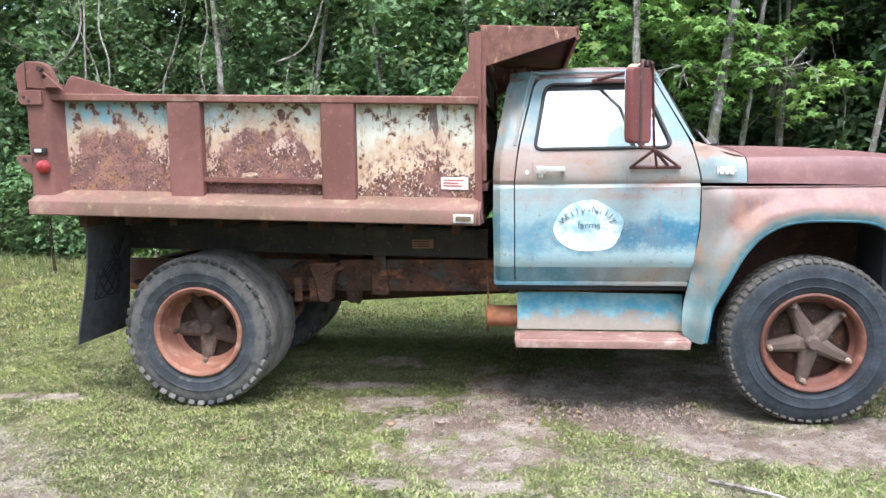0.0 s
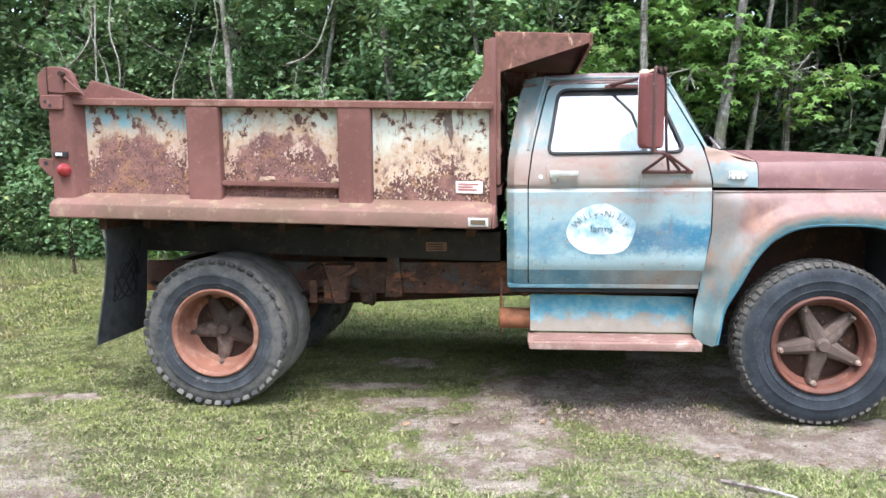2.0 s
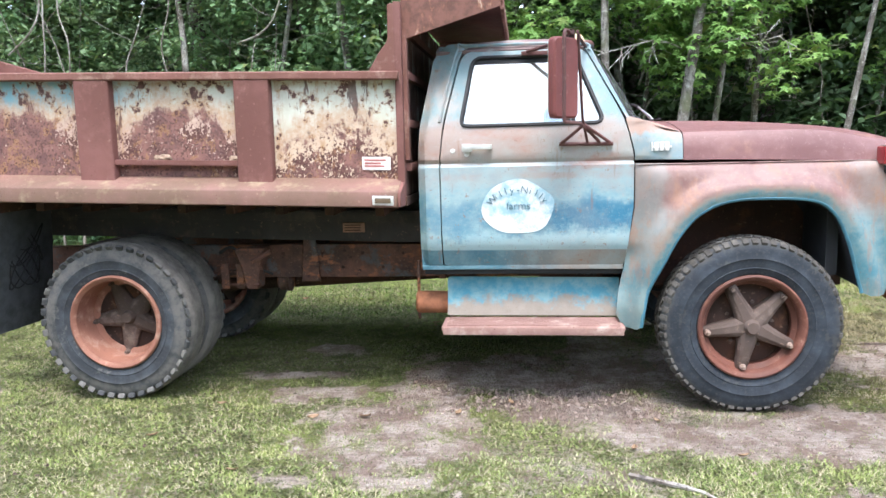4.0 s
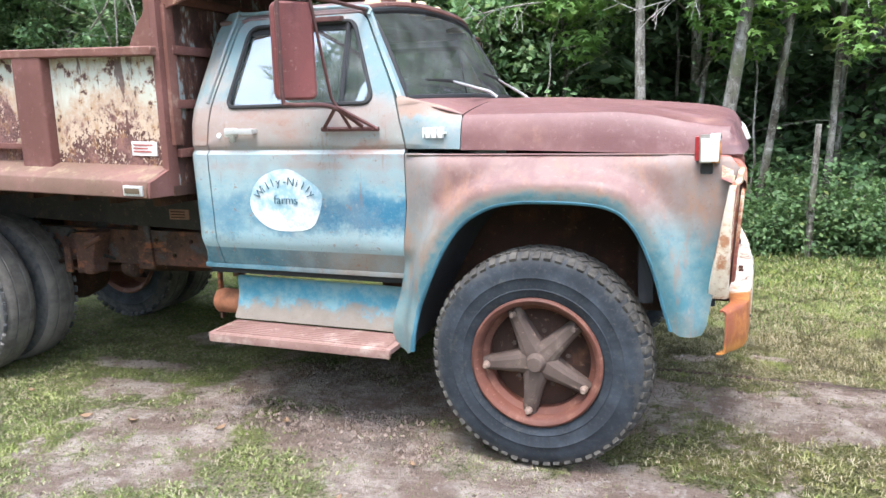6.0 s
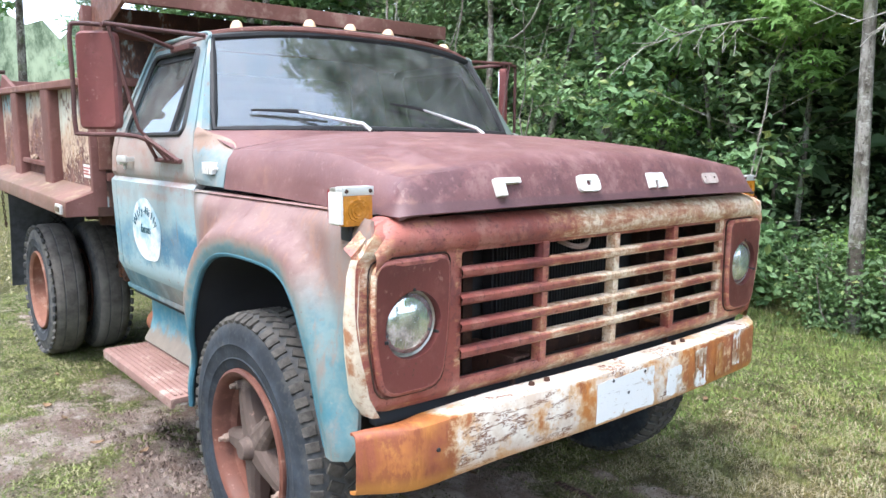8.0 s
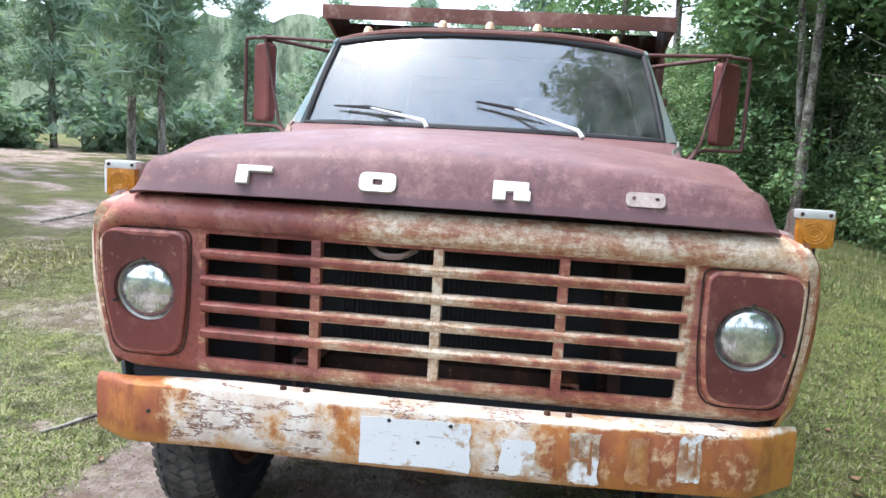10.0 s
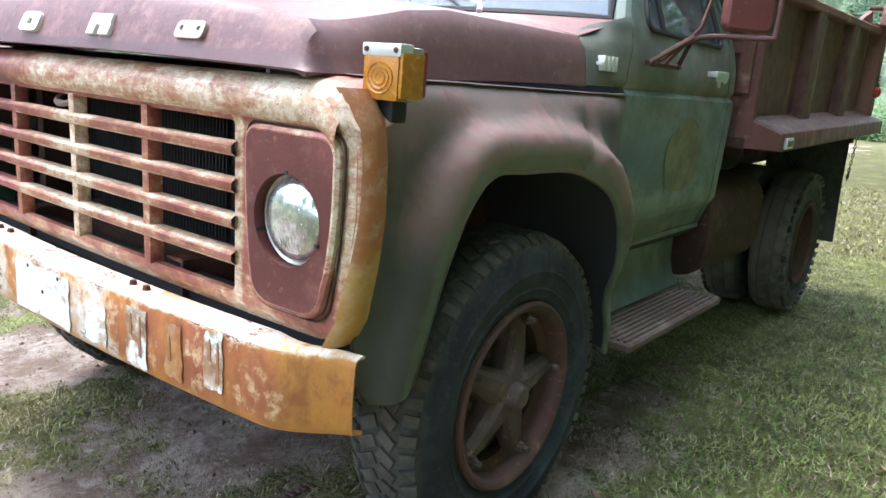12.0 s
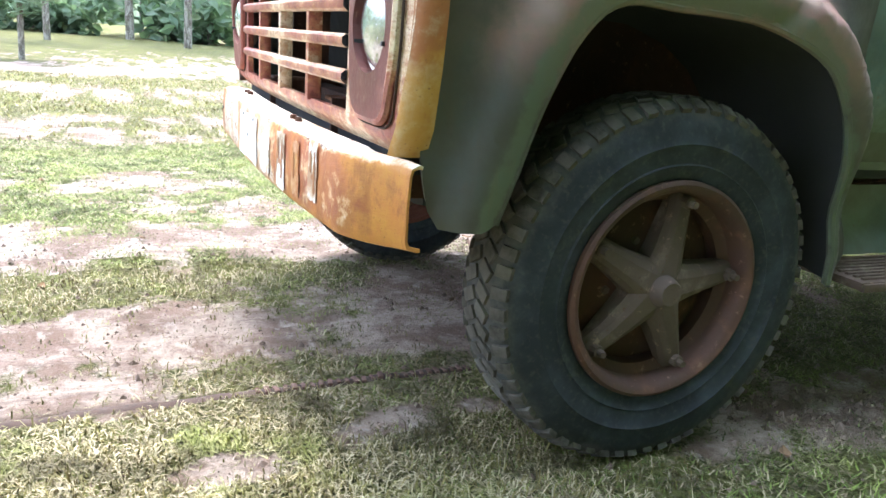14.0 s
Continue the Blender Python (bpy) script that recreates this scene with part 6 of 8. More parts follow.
                for v in clump.verts:
                    v.co = Vector((v.co.x * 1.1, v.co.y * 0.6, v.co.z * 0.45)) * (0.55 + 1.1 * abs(noise.noise(v.co * 45))) + Vector((x, -1.0, z))
                own("dead_leaf_clump", clump, M_STRAW, "clump of dead leaves on the bar")
        # headboard corner, side gusset and guard cheek
        own("head_post", box((-1.885, -1.00, 1.18), (-1.845, -0.93, 2.235), 0.006), M_OXIDE, "upright front post of the bed")
        own("head_angle", box((-1.845, -0.965, 1.40), (-1.822, -0.905, 2.07), 0.004), M_RAIL)
        own("head_gusset", prism(rounded([(-2.03, 1.868, 0.0), (-1.88, 1.868, 0.0), (-1.88, 2.225, 0.01), (-1.915, 2.225, 0.02), (-1.918, 2.03, 0.04), (-1.955, 1.99, 0.05)]), "y", -1.0, -0.965, 0.004), M_RAIL, "rusty gusset at the bed front")
        own("guard_cheek", prism([(-1.85, 2.275), (-1.30, 2.262), (-1.305, 2.215), (-1.83, 2.045), (-1.85, 2.045)], "y", -0.955, -0.935, 0.003), M_BED_RUST, "pitted side cheek of the cab guard")
        rope = smooth_line([(-4.50, -1.0, 1.25), (-4.505, -1.0, 1.0), (-4.50, -0.99, 0.80)], 8)
        chain = bmesh.new()
        for k, p in enumerate(rope):
            m = Matrix.Translation(p) @ Matrix.Rotation(radians(90 * (k % 2)), 4, "Z")
            add_tube(chain, [m @ Vector((0.009 * math.cos(q), 0, 0.019 * math.sin(q))) for q in (2 * math.pi * j / 8 for j in range(8))], 0.0035, 5, True)
        own("chain", chain, M_CHASSIS, "hanging rusty chain")
    # headboard with pressed ribs
    bm = box((-1.868, -0.95, 1.18), (-1.848, 0.95, 2.24), 0.0)
    part("headboard", raked(bm), M_HEAD, bed, "front wall of the bed with flaking white paint")
    for z in (1.36, 1.60, 1.86, 2.10):
        part("headboard_rib", raked(box((-1.85, -0.93, z - 0.022), (-1.818, 0.93, z + 0.022), 0.008)), M_OXIDE, bed)
    # cab guard
    rows = [[Vector((-1.86 + 0.56 * t, y, 2.278 - 0.012 * t)) for y in (-0.952, -0.5, 0, 0.5, 0.952)] for t in (0, 0.33, 0.66, 1)]
    bm = grid(rows)
    bmesh.ops.recalc_face_normals(bm, faces=bm.faces[:])
    bmesh.ops.solidify(bm, geom=bm.faces[:], thickness=0.008)
    part("cab_guard", raked(bm), M_OXIDE, bed, "rusty steel guard over the cab roof")
    part("guard_lip", raked(box((-1.318, -0.955, 2.195), (-1.298, 0.955, 2.272), 0.005)), M_RAIL, bed, "front lip of the cab guard")
    part("tailgate", raked(box((-4.545, -0.95, 1.20), (-4.50, 0.95, 1.95), 0.01)), M_OXIDE, bed, "red-brown steel tailgate")
    for k in range(9):
        x = -4.35 + k * 0.29
        part("cross_member", raked(box((x, -0.93, 1.085), (x + 0.05, 0.93, 1.152), 0.004)), M_CHASSIS, bed)


def build_chassis():
    rail_profile = [(0.0, 0.655), (0.075, 0.655), (0.075, 0.665), (0.012, 0.665), (0.012, 0.855), (0.075, 0.855), (0.075, 0.865), (0.0, 0.865)]
    for s in (-1, 1):
        bm = prism([(s * (0.43 - y), z) for y, z in rail_profile], "x", -4.35, 0.72, 0.002)
        rail = part("frame_rail", bm, M_FRAME, truck, "rust-brown chassis rail")
        bm = prism([(s * 0.46, 0.878), (s * 0.38, 0.878), (s * 0.38, 1.075), (s * 0.46, 1.075)], "x", -4.45, -1.84, 0.003)
        part("bed_sill", raked(bm), M_SILL, truck, "black timber-like sill under the bed")
        for k in range(9):
            part("rivet", tube([(-3.0 + k * 0.13, s * 0.435, 0.81 - 0.09 * (k % 2)), (-3.0 + k * 0.13, s * 0.447, 0.81 - 0.09 * (k % 2))], 0.011, 6), M_CHASSIS, rail)
        # rear springs, hangers and shackles
        for x0, x1, y in ((-4.25, -2.93, 0.50), (-0.72, 0.62, 0.42)):
            for k in range(5):
                c = (x0 + x1) / 2
                span = (x1 - x0) / 2 * (1 - 0.14 * k)
                line = [(c + span * t, s * y, 0.60 - 0.018 * k + (0.12 if x0 < -2 else 0.06) * t * t) for t in (-1, -0.5, 0, 0.5, 1)]
                bm = grid([[Vector(p) + Vector((0, -0.035, 0)), Vector(p) + Vector((0, 0.035, 0))] for p in smooth_line(line, 3)])
                bmesh.ops.recalc_face_normals(bm, faces=bm.faces[:])
                bmesh.ops.solidify(bm, geom=bm.faces[:], thickness=0.014)
                part("spring_leaf", bm, M_CHASSIS, truck)
        part("sill_plate", raked(box((-4.40, min(s * 0.46, s * 0.472), 1.0), (-1.88, max(s * 0.46, s * 0.472), 1.062), 0.003)), M_SILL, truck)
        bm = prism(rounded([(-3.02, 0.86, 0.02), (-2.82, 0.86, 0.02), (-2.86, 0.72, 0.02), (-2.87, 0.60, 0.02), (-2.95, 0.60, 0.02), (-2.97, 0.72, 0.02)]), "y", s * 0.44, s * 0.56, 0.006)
        part("spring_hanger", bm, M_FRAME, truck, "rusty spring hanger bracket")
        bm = tube([(-3.05, s * 0.52, 0.70), (-2.85, s * 0.54, 0.74)], 0.014, 6)
        add_tube(bm, [(-3.12, s * 0.50, 0.62), (-2.86, s * 0.56, 0.63)], 0.012, 6)
        add_tube(bm, [(-2.90, s * 0.58, 0.78), (-2.78, s * 0.56, 0.84)], 0.016, 6)
        part("brake_pipe", bm, M_FRAME, truck)
        # brake chamber, its hose and the shackle links by the spring
        can = lathe([(0.0001, -2.80), (0.05, -2.80), (0.062, -2.785), (0.062, -2.74), (0.07, -2.735), (0.07, -2.72), (0.055, -2.71), (0.0001, -2.70)], 16, "x", (0, s * 0.36, 0.62))
        part("brake_chamber", can, M_FRAME, truck, "rusty brake chamber")
        hose = smooth_line([(-2.80, s * 0.40, 0.66), (-2.92, s * 0.52, 0.75), (-3.05, s * 0.50, 0.86), (-3.15, s * 0.47, 0.82)], 5)
        part("brake_hose", tube(hose, 0.010, 6), M_RUBBER, truck)
        for dx in (0.0, 0.10):
            part("shackle_link", box((-3.02 - dx, s * 0.53 - 0.008, 0.60), (-2.97 - dx, s * 0.53 + 0.008, 0.76), 0.006), M_FRAME, truck)
        part("frame_bracket", prism(rounded([(-2.62, 0.63, 0.01), (-2.50, 0.63, 0.01), (-2.52, 0.90, 0.01), (-2.60, 0.90, 0.01)]), "y", s * 0.432, s * 0.452, 0.003), M_FRAME, truck)
        bm = box((-0.12, s * 0.60 - 0.05, 0.38), (0.12, s * 0.60 + 0.05, 0.56), 0.02)
        part("steering_knuckle", bm, M_CHASSIS, truck)
    part("rear_axle", lathe([(0.055, -0.75), (0.07, -0.3), (0.10, -0.18), (0.19, -0.12), (0.21, 0.0), (0.19, 0.12), (0.10, 0.18), (0.07, 0.3), (0.055, 0.75)], 24, "y", (REAR_X, 0, 0.478)), M_CHASSIS, truck, "black rear axle")
    part("front_axle", tube([(0, -0.72, 0.47), (0, -0.5, 0.42), (0, 0.5, 0.42), (0, 0.72, 0.47)], 0.045, 8), M_CHASSIS, truck)
    part("drive_shaft", tube([(-3.4, 0, 0.52), (-0.9, 0, 0.66)], 0.045, 10), M_CHASSIS, truck)
    part("gearbox", box((-1.1, -0.22, 0.50), (-0.4, 0.22, 0.80), 0.06), M_CHASSIS, truck)
    part("engine", box((-0.45, -0.32, 0.52), (0.40, 0.32, 1.18), 0.08), M_DARK, truck)
    for x in (-4.2, -2.7, -1.9, 0.55):
        part("frame_cross_member", box((x - 0.04, -0.42, 0.68), (x + 0.04, 0.42, 0.85), 0.006), M_CHASSIS, truck)
    part("hoist_cylinder", tube([(-3.0, 0.0, 0.86), (-2.2, 0.0, 1.02)], 0.09, 14), M_CHASSIS, truck)
    # maker's tag on the sill
    tag = part("sill_tag", box((-2.335, -0.47, 0.945), (-2.195, -0.459, 1.005), 0.003), M_TAG, truck, "small worn tag on the bed sill")
    for z in (0.988, 0.972, 0.956):
        part("print_bar", box((-2.322, -0.4725, z), (-2.22, -0.4695, z + 0.006), 0.0), M_CHASSIS, tag)
    # exhaust stub behind the step
    pipe = lathe([(0.058, -1.84), (0.066, -1.83), (0.066, -1.60), (0.03, -1.58)], 20, "x", (0, -0.70, 0.55))
    part("muffler", pipe, M_RUSTY, truck, "rusty muffler end behind the step")
    part("muffler_hanger", box((-1.835, -0.715, 0.45), (-1.82, -0.685, 0.80), 0.002), M_FRAME, truck)
    part("hanger_strap", box((-1.70, -0.76, 0.70), (-1.66, -0.70, 0.78), 0.003), M_FRAME, truck)
    # fuel tank on the far side
    tank = prism(rounded([(0.50, 0.52, 0.12), (0.93, 0.52, 0.16), (0.93, 0.98, 0.16), (0.50, 0.98, 0.12)], 6), "x", -2.55, -1.72, 0.01)
    tank = part("fuel_tank", tank, M_CHASSIS, truck, "black drum-sided fuel tank behind the step")
    part("tank_strap", tube([(-1.712, 0.58, 0.62), (-1.705, 0.72, 0.72), (-1.712, 0.84, 0.92)], 0.012, 6), M_NUT, tank)
    # mud flaps
    for s in (-1, 1):
        rows = []
        for i in range(9):
            t = i / 8
            rows.append([Vector((-4.28 - 0.09 * t**1.5 + 0.012 * math.sin(5 * t + 3 * j), s * (1.0 - j * 0.55), 1.18 - 0.78 * t)) for j in (0, 0.25, 0.5, 0.75, 1)])
        bm = grid(rows)
        bmesh.ops.recalc_face_normals(bm, faces=bm.faces[:])
        bmesh.ops.solidify(bm, geom=bm.faces[:], thickness=0.009)
        flap = part("mud_flap", bm, M_FLAP, truck, "black rubber mud flap with scratched loops")
        for a, b, cz, w in ((2.0, 3.0, 0.92, 0.17), (3.0, 4.0, 0.78, 0.14)):
            line = []
            for k in range(64):
                q = 2 * math.pi * k / 64
                y, z = 0.74 + w * math.sin(a * q + 0.6), cz + 0.12 * math.sin(b * q + 1.9)
                line.append((-4.272 - 0.09 * max(0, (1.18 - z) / 0.78) ** 1.5, s * y, z))
            part("scratched_loop", tube(line, 0.0045, 5, True), M_SCRATCH, flap)
        part("flap_bracket", box((-4.30, min(s * 0.44, s * 1.02), 1.14), (-4.25, max(s * 0.44, s * 1.02), 1.24), 0.005), M_CHASSIS, truck)


def build_sign():
    """The white oval on the door with its brushed lettering."""
    for side in (-1, 1):
        oval = [Vector((-1.235 + 0.198 * math.cos(q) + 0.006 * math.sin(5 * q), 1.128 + 0.150 * math.sin(q) + 0.006 * math.cos(4 * q))) for q in (2 * math.pi * k / 48 for k in range(48))]
        bm = bend(sheet(oval, [], (), [1.0, 1.1, 1.2]), lambda u, v: on_cab(u, v, 0.0025), 0.001, (0, -1, 0))
        sign = part("painted_oval", sided(bm, side), M_SIGN if side < 0 else M_SIGN_DIM, truck, "hand-painted white oval on the door" if side < 0 else "dull yellow oval on the door")
        if side > 0:
            continue
        curve = [("farms", -1.232, 1.135, 0.0, 0.060)]
        word = "Willy-Nilly"
        for k, ch in enumerate(word):
            q = radians(150 - k * 12.0)
            curve.append((ch, -1.232 + 0.165 * math.cos(q), 1.11 + 0.115 * math.sin(q), (q - math.pi / 2) * 0.8, 0.056))
        for text, x, z, turn, size in curve:
            font = bpy.data.curves.new("lettering", "FONT")
            font.body, font.size, font.extrude, font.offset = text, size, 0.0015, -0.0007
            font.align_x, font.align_y = "CENTER", "CENTER"
            holder = bpy.data.objects.new("lettering", font)
            me = bpy.data.meshes.new_from_object(holder)
            bpy.data.objects.remove(holder)
            me.materials.append(M_INK)
            ob = new("lettering", me)
            ob.matrix_basis = Matrix.Translation(on_cab(x, z, 0.006)) @ Matrix.Rotation(radians(90), 4, "X") @ Matrix.Rotation(turn, 4, "Z")
            ob.parent = sign



M_TYRE_WORN = tyre_rubber("worn_grey_tyre_rubber", (0.030, 0.034, 0.040), (0.125, 0.118, 0.108), 0.375, (0.13, 0.125, 0.115))
M_TREAD_WORN = plain("pale_scuffed_tread", (0.15, 0.135, 0.12), 0.9, 0.0, 0.6, 14, 0.5)
n = Nodes("scuffed_shoulder_rubber")
M_SCUFF = n.done(n.mix(n.step(n.math("ADD", n.math("MULTIPLY", n.any(), 0.5), n.noise(26, 5, 0.7)), 0.6, 0.95), (0.050, 0.051, 0.053), (0.135, 0.128, 0.118)), 0.9, 0.0, n.noise(60, 4), 0.4, 0.003, 0.3)
M_SILL = oxide_paint("grimy_black_sill", (0.055, 0.050, 0.050), (0.030, 0.028, 0.030), (0.12, 0.09, 0.08), 0.7, 0.6)
M_TREAD = plain("mud_dusted_tread", (0.088, 0.080, 0.071), 0.9, 0.0, 0.7, 30, 0.5)
M_RIM_PALE = oxide_paint("faded_orange_rim_paint", (0.30, 0.135, 0.092), (0.20, 0.085, 0.058), (0.42, 0.27, 0.21), 0.9, 0.6)
M_AMBER_DULL = plain("dull_lens", (0.14, 0.10, 0.065), 0.3)
M_STRAW = plain("dead_leaves", (0.34, 0.24, 0.17), 0.9, 0.0, 0.5, 60, 0.6)
M_BED_RUST = patched_paint("pitted_rust_and_paint", (0.17, 0.075, 0.055), (0.42, 0.31, 0.24), (0.24, 0.11, 0.07), 0.60, 11.0, (1, 1, 0.45))
# rusty flaking paint, its base darkened for the shade under the cab guard
M_HEAD = patched_paint("rusty_shade_dark_headboard_paint", (0.10, 0.052, 0.044), (0.36, 0.42, 0.42), (0.18, 0.09, 0.06), 0.56, 6.0, (1, 1, 0.4))
# far side of the bed: a darker rust-brown than the near side
M_BED_DARK = patched_paint("dark_rust_brown_bed_side", (0.125, 0.058, 0.046), (0.24, 0.175, 0.13), (0.17, 0.085, 0.055), 0.62, 8.0, (1, 1, 0.3))
n = Nodes("rust_brown_chassis_paint")
c = n.mix(n.step(n.noise(3.4, 6, 0.7), 0.38, 0.6), (0.060, 0.036, 0.030), (0.135, 0.066, 0.048))
c = n.mix(n.step(n.noise(5.2, 6, 0.72, n.scaled((0.7, 1, 1.3))), 0.52, 0.62, 0.0, 0.85), c, (0.30, 0.118, 0.055))
c = n.mix(n.step(n.noise(4.1, 6, 0.7), 0.44, 0.36, 0.0, 0.75), c, (0.085, 0.095, 0.10))
c = n.mix(n.step(n.noise(26, 6, 0.75), 0.57, 0.66, 0.0, 0.8), c, (0.028, 0.018, 0.016))
c = n.mix(n.step(n.noise(70, 4, 0.7), 0.60, 0.68, 0.0, 0.6), c, (0.30, 0.19, 0.13))
M_FRAME = n.done(c, 0.8, 0.0, n.noise(60, 5), 0.3, 0.004, 0.3)
M_TAG = plain("tan_tag", (0.30, 0.17, 0.12), 0.6)
M_RUSTY = plain("orange_rust", (0.36, 0.14, 0.07), 0.85, 0.0, 0.4, 30)
M_SCRATCH = plain("black_scratched_loop", (0.010, 0.010, 0.011), 0.8)
# far door's oval: darker and yellower than the near one
M_SIGN_DIM = plain("dull_yellow_oval_paint", (0.20, 0.20, 0.12), 0.7, 0.0, 0.5, 10)

build_cab()
for s in (-1, 1):
    build_side(s)
    build_marker(s)
    build_mirror(s)
build_front()
build_grille()
build_bumper()
for y in (-0.60, -0.23, 0.0, 0.23, 0.60):
    build_roof_lamp(y)
build_bed()
build_chassis()
build_sign()
front = wheel_part("front_wheel", 0.0, -0.915, True, "five-spoke cast front wheel")
rear = wheel_part("rear_wheel", REAR_X, -0.845, False, "deep-dished outer rear wheel")
wheel_copy(rear, REAR_X, -0.555, 15, 1)
wheel_copy(rear, REAR_X, 0.555, 40, -1)
far_wheels = (wheel_copy(front, 0.0, 0.895, 38, 1), wheel_copy(rear, REAR_X, 0.845, 75, 1))
# far-side rims and nuts take darker copies, shade put into their colour
for ob in far_wheels[0].children_recursive + far_wheels[1].children_recursive:
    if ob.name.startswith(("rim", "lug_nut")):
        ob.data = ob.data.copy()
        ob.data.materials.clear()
        ob.data.materials.append(M_RIM_SHADE if ob.name.startswith("rim") else M_SPIDER)


# ---- ground ----
BARE = [(-2.58, 0.18, 0.26, 0.11, 0), (-2.62, -0.42, 0.34, 0.10, 5), (-2.3, -0.75, 0.5, 0.12, 8), (-4.75, -0.8, 0.5, 0.12, 4), (-1.87, -1.35, 0.38, 0.9, -5), (-1.0, -0.98, 0.6, 0.27, -10), (-0.15, -1.32, 1.0, 0.30, -4),
        (1.2, -1.27, 1.5, 0.36, 0), (3.0, -1.5, 1.2, 0.5, 0), (0.5, -2.0, 0.6, 0.22, 10), (1.1, -2.65, 0.45, 0.38, 20), (2.4, -2.7, 0.6, 0.3, 0), (1.4, -0.08, 1.3, 0.23, 2), (3.0, 0.1, 1.0, 0.3, 0), (1.5, 0.30, 0.4, 0.10, 5), (-0.6, -0.35, 1.3, 0.42, 6), (0.15, 0.10, 0.7, 0.22, 0), (0.62, 0.66, 0.17, 0.07, 10), (1.0, 0.78, 0.14, 0.06, -10), (0.28, 0.62, 0.12, 0.05, 0), (-0.85, 0.93, 0.62, 0.20, 4)]
BARE_FAR = [(-0.5, -6.2, 2.4, 0.5, 8), (2.6, -5.2, 1.8, 0.45, -12), (-2.5, -9.5, 3.5, 0.8, -6), (3.5, -13, 5, 1.2, 5), (-5, -16, 8, 3.2, 10), (-15, -25, 14, 4.5, 25), (-22, -9, 10, 3.0, 20), (-9, -7.5, 2.6, 0.5, 30), (3, -9, 3.0, 1.0, -10), (-26, -4, 8, 1.2, 0), (-34, -16, 12, 3, 30), (-26, -29, 18, 9, 46), (-8.2, -10.6, 2.0, 0.7, 20)]
RUTS = [(-0.80, 0.03), (-0.88, 0.022), (-0.96, 0.03), (-1.05, 0.022), (0.1, 0.02), (-0.12, 0.025)]


def mark_y(x):
    """The line of the tread print that the front wheel has left."""
    return 0.37 + 0.012 * math.sin(x * 3 + 0.4) + 0.05 * max(0.0, x - 0.5)


def bareness(x, y):
    """0 in thick grass, 1 on bare dirt."""
    n = noise.fractal(Vector((x * 2.6, y * 2.6, 3.7)), 0.5, 2.1, 6) + 0.30 * noise.noise(Vector((x * 15, y * 15, 1.7)))
    best = 0.0
    for cx, cy, rx, ry, turn in BARE + BARE_FAR:
        a = radians(turn)
        u, v = (x - cx) * math.cos(a) + (y - cy) * math.sin(a), -(x - cx) * math.sin(a) + (y - cy) * math.cos(a)
        d = math.sqrt((u / rx) ** 2 + (v / ry) ** 2)
        best = max(best, smoothstep(1.6, 0.3, d + n * 0.8) * (0.85 if rx > 2 else 1.0))
    thin = smoothstep(0.05, 0.75, noise.fractal(Vector((x * 0.55, y * 0.55, 9.1)), 0.9, 2.1, 4) + 0.3)
    near = smoothstep(4.5, 1.2, abs(y + 1.0)) * smoothstep(6.5, 3.0, abs(x + 0.5))
    thin *= 1 - 0.7 * smoothstep(0.4, 0.9, y)
    if x < -0.9 and abs(y) < 0.95:
        thin *= 0.3
    return min(1.0, max(best, thin * (0.25 + 0.45 * near)))


def height(x, y):
    h = 0.018 * noise.fractal(Vector((x * 0.5, y * 0.5, 0)), 1, 2, 3) + 0.007 * noise.noise(Vector((x * 5, y * 5, 1))) + 0.006 * noise.noise(Vector((x * 13, y * 13, 4)))
    if x > 0.25:
        for cy, w in RUTS:
            c = cy - 0.03 * (x - 0.4)
            d = abs(y - c)
            h -= 0.024 * smoothstep(w, w * 0.5, d) * smoothstep(0.25, 0.6, x) * smoothstep(5, 2.5, x)
            h += 0.012 * smoothstep(w * 0.7, 0.0, abs(d - w)) * smoothstep(4, 2, x)
    if -2.2 < x < -0.2 and 0.5 < abs(y) < 1.25:
        churn = (1.0 if y < 0 else 0.5) * smoothstep(0.30, 0.08, abs(abs(y) - 0.88)) * smoothstep(-2.2, -1.7, x) * smoothstep(-0.25, -0.6, x)
        h += churn * (0.012 + 0.05 * abs(noise.noise(Vector((x * 9, y * 11, 5)))) + 0.02 * noise.noise(Vector((x * 22, y * 22, 7))))
    for wx, wy in ((0, -0.91), (0, 0.9), (REAR_X, -0.85), (REAR_X, -0.55), (REAR_X, 0.85), (REAR_X, 0.55)):
        h = h * (1 - smoothstep(0.5, 0.15, math.hypot((x - wx) * 0.8, y - wy)))
    return h


